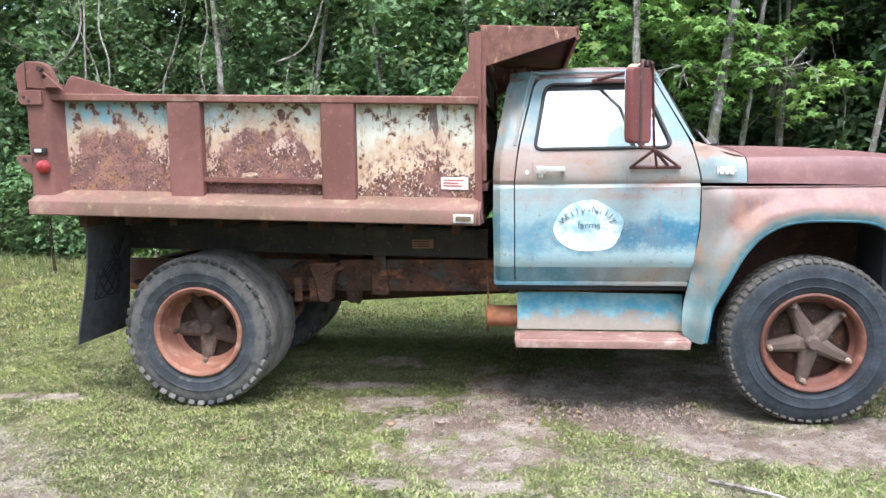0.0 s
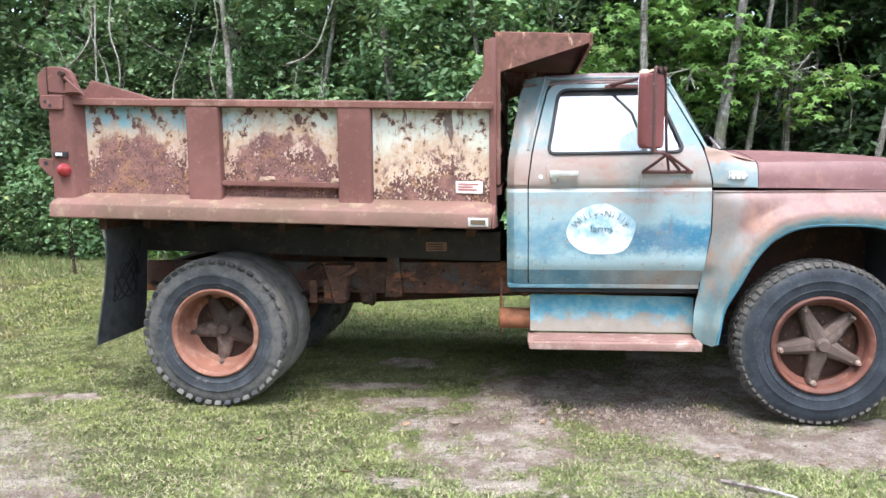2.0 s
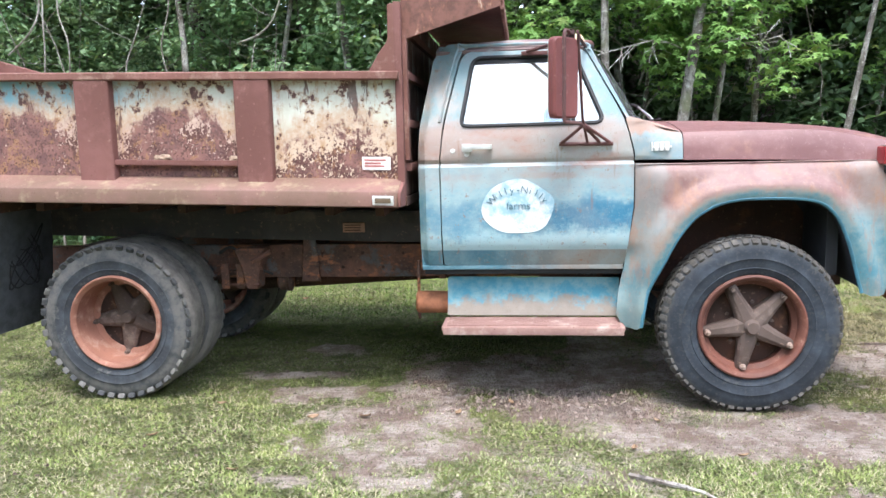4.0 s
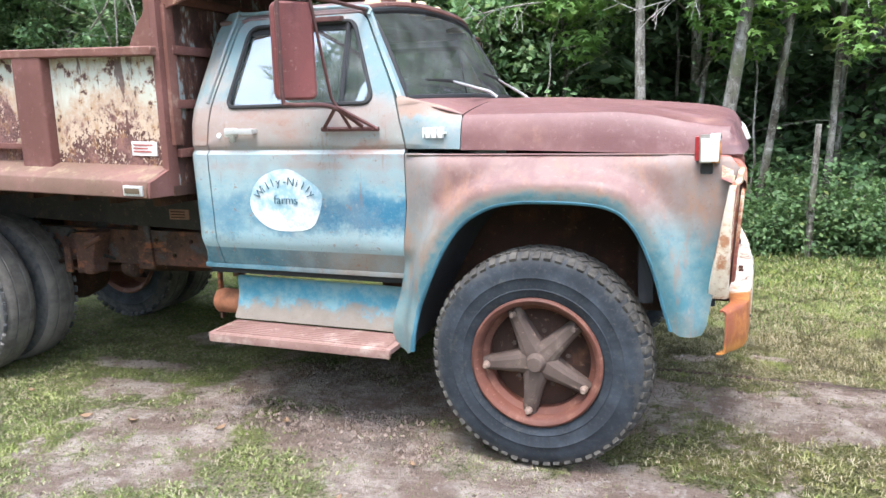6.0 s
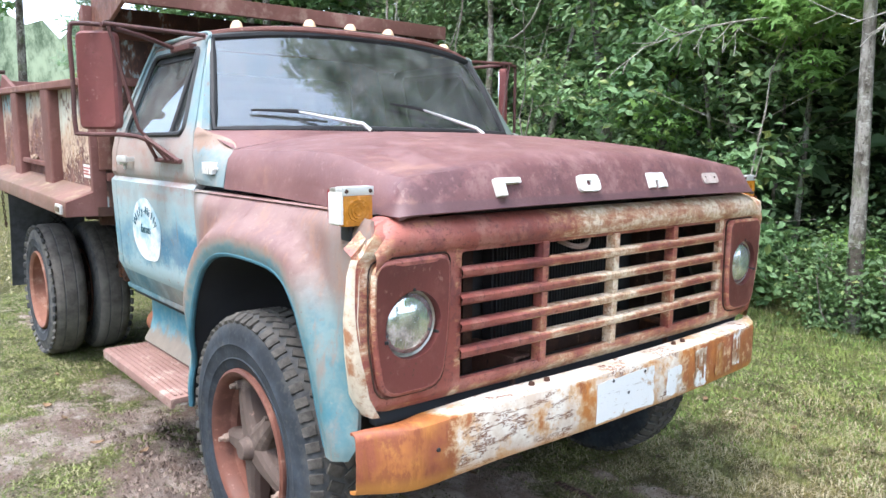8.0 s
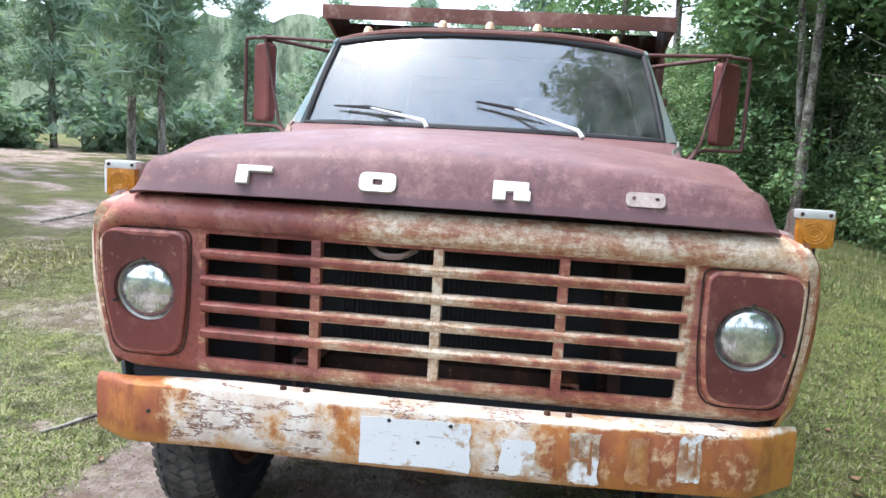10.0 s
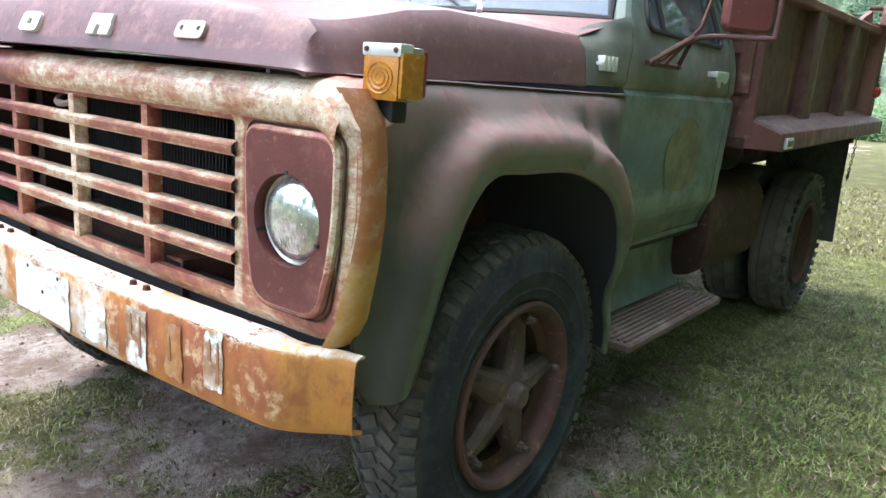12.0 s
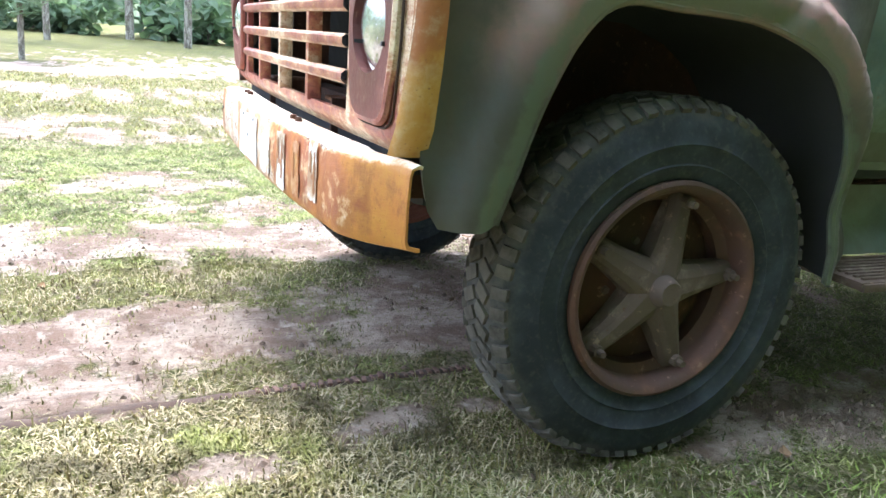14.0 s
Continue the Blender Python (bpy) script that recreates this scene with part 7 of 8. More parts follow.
def dampness(x, y):
    """Wet churned soil in the wheel ruts and where the front wheel has turned."""
    d = 0.0
    if x > 0.3:
        c = 0.36 + 0.05 * (x - 0.4)
        lug = 0.55 + 0.45 * math.sin(x * 150)
        d = smoothstep(0.06, 0.015, abs(y - c)) * smoothstep(4.5, 2.5, x) * (0.6 + 0.4 * lug)
    track = smoothstep(0.55, 0.1, abs(y + 1.05 + 0.06 * x)) * smoothstep(-0.9, 0.1, x) * smoothstep(2.6, 1.0, x)
    heel = smoothstep(0.9, 0.2, math.hypot(x + 0.75, (y + 1.0) * 1.6))
    n = noise.fractal(Vector((x * 3, y * 5, 6.1)), 0.7, 2.1, 4)
    churn = (1.0 if y < 0 else 0.85) * smoothstep(0.34, 0.05, abs(abs(y) - 0.90)) * smoothstep(-2.2, -1.7, x) * smoothstep(-0.2, -0.6, x)
    d = max(d, 0.95 * churn * smoothstep(-0.15, 0.3, noise.fractal(Vector((x * 5, y * 9, 2.3)), 0.6, 2.1, 4)))
    front = smoothstep(1.15, 0.35, math.hypot((x - 0.75) / 0.75, (y + 0.45) / 0.55))
    rear = smoothstep(1.2, 0.3, math.hypot((x + 4.15) / 0.55, (y + 0.92) / 0.16))
    d = max(d, 0.8 * rear * smoothstep(-0.3, 0.2, n))
    d = max(d, 0.5 * front * smoothstep(-0.25, 0.25, noise.fractal(Vector((x * 4, y * 7, 8.3)), 0.6, 2.1, 4)))
    return min(1.0, max(d, 0.22 * max(track, heel) * smoothstep(-0.5, 0.4, n + 0.1)))


def axis_points(lo, hi, near_lo, near_hi, fine, far):
    a = list(np.arange(near_lo, near_hi + 1e-6, fine))
    up, down = [], []
    d, p = fine, near_hi
    while p < hi:
        d = min(d * 1.25, 0.7 if abs(p) < 42 else far)
        p += d
        up.append(p)
    d, p = fine, near_lo
    while p > lo:
        d = min(d * 1.25, 0.7 if abs(p) < 42 else far)
        p -= d
        down.append(p)
    return down[::-1] + a + up


def build_ground():
    xs = axis_points(-400, 400, -5.5, 3.6, 0.045, 40)
    ys = axis_points(-400, 400, -3.6, 3.2, 0.045, 40)
    nx, ny = len(xs), len(ys)
    verts, bare, damp = [], [], []
    for y in ys:
        for x in xs:
            verts.append((x, y, height(x, y) if abs(x) < 40 and abs(y) < 40 else 0.0))
            bare.append(bareness(x, y) if abs(x) < 45 and abs(y) < 45 else 0.1)
            damp.append(dampness(x, y) if abs(x) < 8 and abs(y) < 5 else 0.0)
    faces = [(j * nx + i, j * nx + i + 1, (j + 1) * nx + i + 1, (j + 1) * nx + i) for j in range(ny - 1) for i in range(nx - 1)]
    me = bpy.data.meshes.new("ground")
    me.from_pydata(verts, [], faces)
    me.attributes.new("bare", "FLOAT", "POINT").data.foreach_set("value", bare)
    me.attributes.new("damp", "FLOAT", "POINT").data.foreach_set("value", damp)
    me.shade_smooth()
    n = Nodes("grass_and_sandy_soil")
    at = n.t.nodes.new("ShaderNodeAttribute")
    at.attribute_name = "bare"
    fine, mid = n.noise(48, 6, 0.8), n.noise(6, 5, 0.6)
    grit = n.noise(240, 4, 0.7)
    soil = n.mix(n.step(n.noise(3.2, 6, 0.7), 0.40, 0.62), (0.265, 0.185, 0.152), (0.555, 0.455, 0.395))
    soil = n.mix(n.math("MULTIPLY", n.step(fine, 0.5, 0.66), 0.6), soil, (0.15, 0.10, 0.075))
    soil = n.mix(n.math("MULTIPLY", n.step(grit, 0.55, 0.75), 0.5), soil, (0.56, 0.49, 0.44))
    turf = n.mix(n.step(fine, 0.38, 0.62), (0.050, 0.053, 0.024), (0.172, 0.178, 0.058))
    turf = n.mix(n.math("MULTIPLY", n.step(n.noise(1.7, 4, 0.6), 0.45, 0.65), 0.5), turf, (0.225, 0.240, 0.072))
    turf = n.mix(n.math("MULTIPLY", n.step(n.noise(24, 5, 0.75), 0.47, 0.62), 0.6), turf, (0.20, 0.165, 0.125))
    lane = n.noise(34, 5, 0.7, n.scaled((0.14, 1, 1)))
    soil = n.mix(n.math("MULTIPLY", n.step(lane, 0.50, 0.62), 0.45), soil, (0.20, 0.15, 0.125))
    soil = n.mix(n.math("MULTIPLY", n.step(n.noise(8, 6, 0.72), 0.55, 0.66), 0.75), soil, (0.60, 0.52, 0.47))
    wet = n.t.nodes.new("ShaderNodeAttribute")
    wet.attribute_name = "damp"
    soil = n.mix(n.math("MULTIPLY", wet.outputs["Fac"], n.step(mid, 0.3, 0.6, 0.65, 1.0)), soil, n.mix(fine, (0.085, 0.060, 0.048), (0.20, 0.15, 0.125)))
    f = n.step(n.math("ADD", at.outputs["Fac"], n.math("ADD", n.math("MULTIPLY", n.math("SUBTRACT", fine, 0.5), 1.5), n.math("MULTIPLY", n.math("SUBTRACT", n.noise(14, 5, 0.7), 0.5), 0.8))), 0.22, 0.66)
    c = n.mix(f, turf, soil)
    m = n.done(c, 0.95, 0.0, n.math("ADD", n.math("ADD", fine, grit), lane), 0.9, 0.03, 0.15)
    me.materials.append(m)
    tagged(new("ground", me), "patchy lawn worn to pale sandy soil", "ground", kind="structure")


def straw_green(name, low, high, dry):
    n = Nodes(name)
    r = n.isle()
    c = n.mix(r, low, high)
    c = n.mix(n.step(r, 1 - dry, 1 - dry + 0.04), c, n.mix(n.noise(3, 2), (0.32, 0.275, 0.17), (0.43, 0.38, 0.26)))
    # thin worn places and lush tufts
    tuft = n.noise(5, 6, 0.72)
    c = n.mix(n.step(tuft, 0.52, 0.40, 0.0, 0.75), c, tuple(0.45 * v for v in low))
    c = n.mix(n.step(n.noise(2.2, 5, 0.7), 0.50, 0.64, 0.0, 0.5), c, (0.27, 0.315, 0.088))
    return n.done(c, 0.7, 0.0, None, spec=0.2)


def build_grass(name, spots, density, tall, mat, label, seed, bent=(0.9, 1.5), wide=1.0, jointed=False):
    """Short blades, thinner where the soil is bare."""
    rng = random.Random(seed)
    verts, faces = [], []
    for x0, x1, y0, y1, k in spots:
        for _ in range(int((x1 - x0) * (y1 - y0) * density * k)):
            x, y = rng.uniform(x0, x1), rng.uniform(y0, y1)
            if abs(y - mark_y(x)) < 0.022 and 0.2 < x < 1.7:
                continue
            b = bareness(x, y)
            if rng.random() < min(0.86, b * 1.05 - 0.04):
                continue
            z = height(x, y)
            h = tall * rng.uniform(0.4, 1.2) * (1 - 0.6 * b)
            a, lean = rng.uniform(0, 6.283), rng.uniform(*bent)
            w = rng.uniform(0.0010, 0.0022) * wide
            dx, dy = math.cos(a), math.sin(a)
            i = len(verts)
            up, out = h * math.cos(lean), h * math.sin(lean)
            if not jointed:
                w *= 1.5
                verts += [(x - dy * w, y + dx * w, z), (x + dy * w, y - dx * w, z), (x + dx * out, y + dy * out, z + up * 0.9 + 0.005)]
                faces.append((i, i + 1, i + 2))
                continue
            verts += [(x - dy * w, y + dx * w, z), (x + dy * w, y - dx * w, z), (x + dx * out * 0.45 + dy * w, y + dy * out * 0.45 - dx * w, z + up * 0.85 + 0.006), (x + dx * out * 0.45 - dy * w, y + dy * out * 0.45 + dx * w, z + up * 0.85 + 0.006), (x + dx * out, y + dy * out, z + up * 0.9 + 0.003)]
            faces += [(i, i + 1, i + 2, i + 3), (i + 3, i + 2, i + 4)]
    me = bpy.data.meshes.new(name)
    me.from_pydata(verts, [], faces)
    me.materials.append(mat)
    tagged(new(name, me), label, "grass", kind="stuff")


M_DEAD_LEAF = plain("dry_brown_leaf", (0.27, 0.17, 0.10), 0.8, 0.0, 0.4, 30)
M_GRASS = straw_green("short_green_blades", (0.076, 0.108, 0.033), (0.315, 0.375, 0.115), 0.30)
M_GRASS_DRY = straw_green("worn_straw_blades", (0.098, 0.080, 0.034), (0.25, 0.22, 0.080), 0.42)
M_LUSH = straw_green("lush_green_blades", (0.070, 0.108, 0.028), (0.24, 0.335, 0.082), 0.16)
M_STRAW_BLADE = straw_green("dry_clippings", (0.15, 0.13, 0.075), (0.36, 0.31, 0.20), 0.3)
M_FIELD = straw_green("sunlit_field_blades", (0.135, 0.12, 0.040), (0.345, 0.32, 0.092), 0.45)
M_WEED = straw_green("tall_edge_grass", (0.06, 0.11, 0.035), (0.15, 0.22, 0.08), 0.12)
build_ground()
build_grass("grass", [(-6.2, 3.2, -4.4, -0.9, 1.0), (-6.2, -0.2, -0.9, 1.2, 0.9), (-0.2, 0.6, -0.9, 1.2, 0.45), (-2.2, 1.8, -3.6, -1.6, 0.7)], 8800, 0.031, M_GRASS, "short patchy lawn grass", 5)
build_grass("worn_grass", [(0.6, 3.2, -0.9, 1.3, 0.9), (-0.2, 0.6, -0.9, 1.2, 0.45), (0.2, 2.2, 0.6, 1.9, 1.0), (0.2, 2.6, 1.2, 2.7, 0.7)], 5200, 0.042, M_GRASS_DRY, "worn straw-coloured lawn grass in front of the truck", 15, (0.9, 1.5), 1.0, True)
build_grass("lush_grass", [(-4.5, 0.4, 1.2, 4.6, 0.75), (0.4, 3.4, 1.3, 4.6, 0.8), (-8.0, -4.5, 1.2, 4.6, 0.4)], 5600, 0.045, M_LUSH, "lush green grass between the truck and the woods", 25, (0.7, 1.4), 1.1)
build_grass("dry_clippings", [(-5.0, 3.0, -3.6, 3.0, 1.0), (0.2, 2.2, 0.3, 2.2, 4.0)], 1300, 0.045, M_STRAW_BLADE, "dry grass clippings lying on the soil", 9, (1.4, 1.55))
build_grass("rough_grass", [(-12, 4.5, 3.9, 6.4, 1.0)], 520, 0.15, M_WEED, "taller uncut grass along the edge of the woods", 6, (0.1, 0.9))
build_grass("field_grass", [(-14, -6.2, -6, 6, 0.7), (-6, 6, -12, -4.4, 1.0), (3.2, 9, -4.4, 6, 0.6), (0.6, 4.0, 2.4, 5.0, 1.0)], 560, 0.075, M_FIELD, "thin grass over the open field", 8, (0.7, 1.45), 2.6)


# ---- woods ----
def leaf_cloud(rng, spots, count, size, kind="leaf", flat=0.4, out=0.5):
    """Loose leaves round points (x, y, z, radius): small bent blades or five-pointed stars."""
    verts, faces = [], []
    weights = [s[3] ** 2 for s in spots]
    for x, y, z, r in rng.choices(spots, weights, k=count):
        while True:
            d = Vector((rng.uniform(-1, 1), rng.uniform(-1, 1), rng.uniform(-1, 1)))
            if 0.02 < d.length < 1:
                break
        d = d.normalized() * d.length ** 0.45
        p = Vector((x, y, z)) + Vector((d.x * r, d.y * r, d.z * r * 0.72))
        nrm = (Vector((rng.gauss(0, 1), rng.gauss(0, 1), rng.gauss(0, 1))) * flat + Vector((d.x * out, d.y * out, 0.8))).normalized()
        u = nrm.orthogonal().normalized()
        a = rng.uniform(0, 6.283)
        u = u * math.cos(a) + nrm.cross(u) * math.sin(a)
        v = nrm.cross(u)
        s = size * rng.uniform(0.6, 1.3)
        i = len(verts)
        if kind == "star":
            ring = []
            for k in range(10):
                q = 2 * math.pi * k / 10
                rr = s * (0.62 if k % 2 == 0 else 0.26)
                ring.append(p + u * rr * math.cos(q) + v * rr * math.sin(q) - nrm * (0.16 * s if k % 2 == 0 else 0))
            verts += [tuple(p)] + [tuple(w) for w in ring]
            faces += [(i, i + 1 + k, i + 1 + (k + 1) % 10) for k in range(10)]
        elif kind == "needle":
            for k in range(3):
                q = a + k * 2.1
                e = (u * math.cos(q) + v * math.sin(q)) * s * 1.7 + nrm * s * 0.8
                j = len(verts)
                t = e.cross(nrm).normalized() * s * 0.16
                verts += [tuple(p - t), tuple(p + t), tuple(p + e)]
                faces += [(j, j + 1, j + 2)]
        else:
            w = s * 0.36
            verts += [tuple(p - u * s * 0.6), tuple(p - v * w), tuple(p + u * s * 0.62 - nrm * s * 0.22), tuple(p + v * w)]
            faces += [(i, i + 1, i + 2), (i, i + 2, i + 3)]
    return verts, faces


def mesh_from(name, verts, faces, mat):
    me = bpy.data.meshes.new(name)
    me.from_pydata(verts, [], faces)
    me.materials.append(mat)
    return me


def limb(bm, rng, a, direction, length, r, bend_=0.25, n=6, sides=6):
    """A wandering tapered limb; returns its points."""
    pts = [Vector(a)]
    d = Vector(direction).normalized()
    for k in range(n):
        d = (d + Vector((rng.gauss(0, bend_), rng.gauss(0, bend_), rng.gauss(0, bend_ * 0.6))) * 0.5).normalized()
        pts.append(pts[-1] + d * length / n)
    add_tube(bm, pts, [max(0.004, r * (1 - 0.8 * k / n)) for k in range(n + 1)], sides)
    return pts


def make_tree(name, label, seed, tall, r, crown_from, crown_r, leaves, size, leaf_mat, bark_mat, kind="leaf", limbs=9, straight=0.06, group="woodland trees", lean=(0, 0), out=0.5, branchy=False):
    """A tapered trunk with limbs and a loose crown."""
    rng = random.Random(seed)
    tree = thing(name, label, "tree", group)
    bm = bmesh.new()
    trunk = limb(bm, rng, (0, 0, -0.1), (lean[0] + rng.gauss(0, 0.05) * (straight > 0.03), lean[1] + rng.gauss(0, 0.05) * (straight > 0.03), 1), tall, r, straight, 10, 9)
    spots = []
    for k in range(limbs):
        t = crown_from + (1 - crown_from) * (k + rng.random()) / limbs
        base = trunk[min(9, int(t * 10))].lerp(trunk[min(10, int(t * 10) + 1)], t * 10 % 1)
        a = k * 2.4 + rng.uniform(-0.5, 0.5)
        reach = crown_r * rng.uniform(0.55, 1.1) * (1.05 - 0.6 * t if kind == "needle" else 1.15 - 0.5 * t)
        own = bmesh.new() if branchy else bm
        pts = limb(own, rng, base, (math.cos(a), math.sin(a), rng.uniform(0.0, 0.6)), reach, r * (1 - t * 0.8) * 0.35, 0.3, 5, 4)
        if branchy:
            part("branch", own, bark_mat, tree, "", 60)
        for p in pts[2:]:
            spots.append((p.x, p.y, p.z, crown_r * rng.uniform(0.22, 0.42)))
    top = trunk[-1]
    spots.append((top.x, top.y, top.z, crown_r * 0.5))
    part("trunk", bm, bark_mat, tree, "", 60)
    ob = new("crown", mesh_from("crown", *leaf_cloud(rng, spots, leaves, size, kind, 0.4, out), leaf_mat))
    ob.parent = tree
    return tree


def make_bush(name, label, seed, wide, tall, leaves, size, leaf_mat, kind="leaf"):
    rng = random.Random(seed)
    bush = thing(name, label, "bush", "woodland undergrowth")
    bm = bmesh.new()
    spots = []
    for k in range(8):
        a = rng.uniform(0, 6.283)
        pts = limb(bm, rng, (rng.uniform(-0.2, 0.2), rng.uniform(-0.2, 0.2), -0.05), (math.cos(a) * 0.7, math.sin(a) * 0.7, 1.1), tall * rng.uniform(0.6, 1.0), 0.018, 0.4)
        for p in pts[1:]:
            spots.append((p.x * wide, p.y * wide, p.z, 0.24 * tall * rng.uniform(0.6, 1.2)))
    for _ in range(7):
        spots.append((rng.uniform(-0.5, 0.5) * wide, rng.uniform(-0.5, 0.5) * wide, rng.uniform(0.05, 0.4) * tall, 0.3 * tall))
    part("stem", bm, M_TWIG, bush, "", 60)
    ob = new("foliage", mesh_from("foliage", *leaf_cloud(rng, spots, leaves, size, kind), leaf_mat))
    ob.parent = bush
    return bush


def plant(ob, x, y, turn, scale=1.0, sz=None):
    c = copy_thing(ob, Matrix.Identity(4))
    c.matrix_basis = Matrix.LocRotScale((x, y, 0), Euler((0, 0, turn)), (scale, scale, sz or scale))
    return c


M_BARK_BIRCH = bark("pale_blotched_bark", (0.29, 0.275, 0.25), (0.13, 0.115, 0.10))
M_LEAF_MID = leaf_green("fine_vine_leaves", (0.13, 0.215, 0.11), (0.34, 0.47, 0.24), 0.16)
rng = random.Random(11)
tall_tree = make_tree("woodland_tree", "tall woodland tree with grey bark at the edge of the woods", 3, 13.0, 0.10, 0.30, 2.6, 3600, 0.20, M_LEAF, M_BARK)
pale_tree = make_tree("pale_trunk_tree", "slender tree with pale lichened bark at the edge of the woods", 8, 12.0, 0.095, 0.42, 2.2, 3600, 0.24, M_LEAF, M_BARK_PALE, "leaf", 9, 0.10)
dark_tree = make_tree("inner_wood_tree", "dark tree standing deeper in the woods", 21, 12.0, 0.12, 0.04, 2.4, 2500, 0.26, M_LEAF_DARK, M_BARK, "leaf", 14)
sapling = make_tree("leafy_sapling", "leafy young tree in the woodland edge", 23, 5.2, 0.035, 0.08, 1.25, 4600, 0.105, M_LEAF, M_BARK, "leaf", 16, 0.12)
sapling_b = make_tree("vine_hung_sapling", "young tree overgrown with fine leaves and vines", 27, 4.6, 0.03, 0.05, 1.4, 5200, 0.082, M_LEAF_MID, M_TWIG, "leaf", 18, 0.2)
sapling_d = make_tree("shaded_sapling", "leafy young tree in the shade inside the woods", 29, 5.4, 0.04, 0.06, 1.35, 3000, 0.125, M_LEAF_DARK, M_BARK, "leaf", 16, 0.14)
sweet_gum = make_tree("star_leaved_tree", "tree with bright fresh star-shaped leaves", 14, 6.5, 0.07, 0.30, 1.9, 2600, 0.135, M_LEAF_BRIGHT, M_BARK_PALE, "star", 12)
pine = make_tree("pine_tree", "distant pine with a ragged blue-green crown", 31, 19.0, 0.2, 0.16, 3.2, 2400, 0.44, M_LEAF_HAZE, M_BARK, "needle", 26, 0.03, "far trees", (0, 0), 1.3)
tall_pine = make_tree("pine_tree", "tall pine with a long bare trunk across the field", 33, 19.0, 0.22, 0.45, 3.4, 1900, 0.46, M_LEAF_HAZE, M_BARK, "needle", 20, 0.03, "far trees", (0, 0), 1.3)
far_tree = make_tree("far_tree", "distant broad-leaved tree across the field, paled for haze", 37, 15.0, 0.2, 0.05, 4.2, 3200, 0.52, M_LEAF_HAZE, M_BARK, "leaf", 20, 0.05, "far trees", (0, 0), 1.3)
bush = make_bush("undergrowth_bush", "leafy green bush in the undergrowth", 41, 1.1, 1.7, 2800, 0.09, M_LEAF)
bush_b = make_bush("broadleaf_bush", "bright broad-leaved bush at the edge of the woods", 43, 1.0, 1.2, 2000, 0.11, M_LEAF_BRIGHT)
thicket = make_bush("far_thicket", "distant thicket at the foot of the far trees, paled for haze", 53, 1.6, 2.0, 1500, 0.26, M_LEAF_HAZE)
bare_tree = make_tree("bare_sapling", "thin dead sapling with bare grey branches", 61, 4.2, 0.022, 0.25, 1.5, 40, 0.07, M_LEAF_MID, M_TWIG, "leaf", 13, 0.22, "woodland trees", (0, 0), 0.5, True)
# darker copy of the leaf greens, half-shade put into the colour
M_LEAF_SHADE = leaf_green("shade_toned_edge_leaves", (0.065, 0.125, 0.055), (0.185, 0.29, 0.12), 0.08)
bush_c = make_bush("undergrowth_bush", "leafy bush in the half-shade of the woodland edge", 49, 1.1, 1.7, 2600, 0.085, M_LEAF_SHADE)
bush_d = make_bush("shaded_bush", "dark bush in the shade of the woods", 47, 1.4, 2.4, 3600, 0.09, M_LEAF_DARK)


def edge_y(x):
    """Where the woods begin behind the truck."""
    return 5.0 + 1.6 * smoothstep(-3.0, -9.0, x) - 3.6 * smoothstep(-12, -19, x) + 0.4 * math.sin(x * 0.9)


for ob, x, y, s in ((tall_tree, 2.9, 9.9, 0.7), (pale_tree, 3.9, 8.4, 0.7), (tall_tree, 1.4, 9.6, 0.7), (tall_tree, -8.0, 9.4, 0.8), (tall_tree, -11.5, 8.0, 1.0), (tall_tree, -14.5, 6.2, 1.0), (tall_tree, 6.5, 7.5, 0.9)):
    plant(ob, x, y, rng.uniform(0, 6.28), s)
# trunks that stand clear at the edge: place, lean, height, radius
for x, y, lx, ly, tall, thick, pale in ((0.53, 4.6, 0.10, -0.03, 7.5, 0.088, 1), (-0.14, 4.42, -0.02, 0, 7.0, 0.072, 0), (1.0, 4.9, 0.11, -0.05, 7.0, 0.05, 0), (1.72, 5.1, 0.04, 0, 7.0, 0.045, 0), (2.45, 4.5, 0.12, 0, 6.5, 0.05, 1), (-1.85, 6.0, 0.0, 0, 7.5, 0.06, 0),
                                        (-3.42, 5.5, -0.06, 0, 8.0, 0.075, 1), (-3.08, 5.6, -0.015, 0, 8.0, 0.07, 1), (-4.85, 5.5, -0.12, 0, 8.0, 0.055, 1), (-6.0, 5.8, -0.05, 0, 8.0, 0.07, 0), (1.35, 6.6, 0, 0, 7.0, 0.09, 0), (2.3, 7.2, 0, 0, 7.5, 0.1, 0), (0.3, 7.0, 0, 0, 7.5, 0.1, 0)):
    t = make_tree("pale_trunk_tree" if pale else "woodland_tree", "slender tree with pale blotched bark at the edge of the woods" if pale else "slim grey tree inside the edge of the woods", int(100 + 10 * x), tall, thick, 0.55, 1.5, 550, 0.16, M_LEAF, M_BARK_BIRCH if pale else M_BARK, "leaf", 7, 0.03 if x > -0.5 else 0.12, "woodland trees", (lx, ly))
    t.location = (x, y, 0)


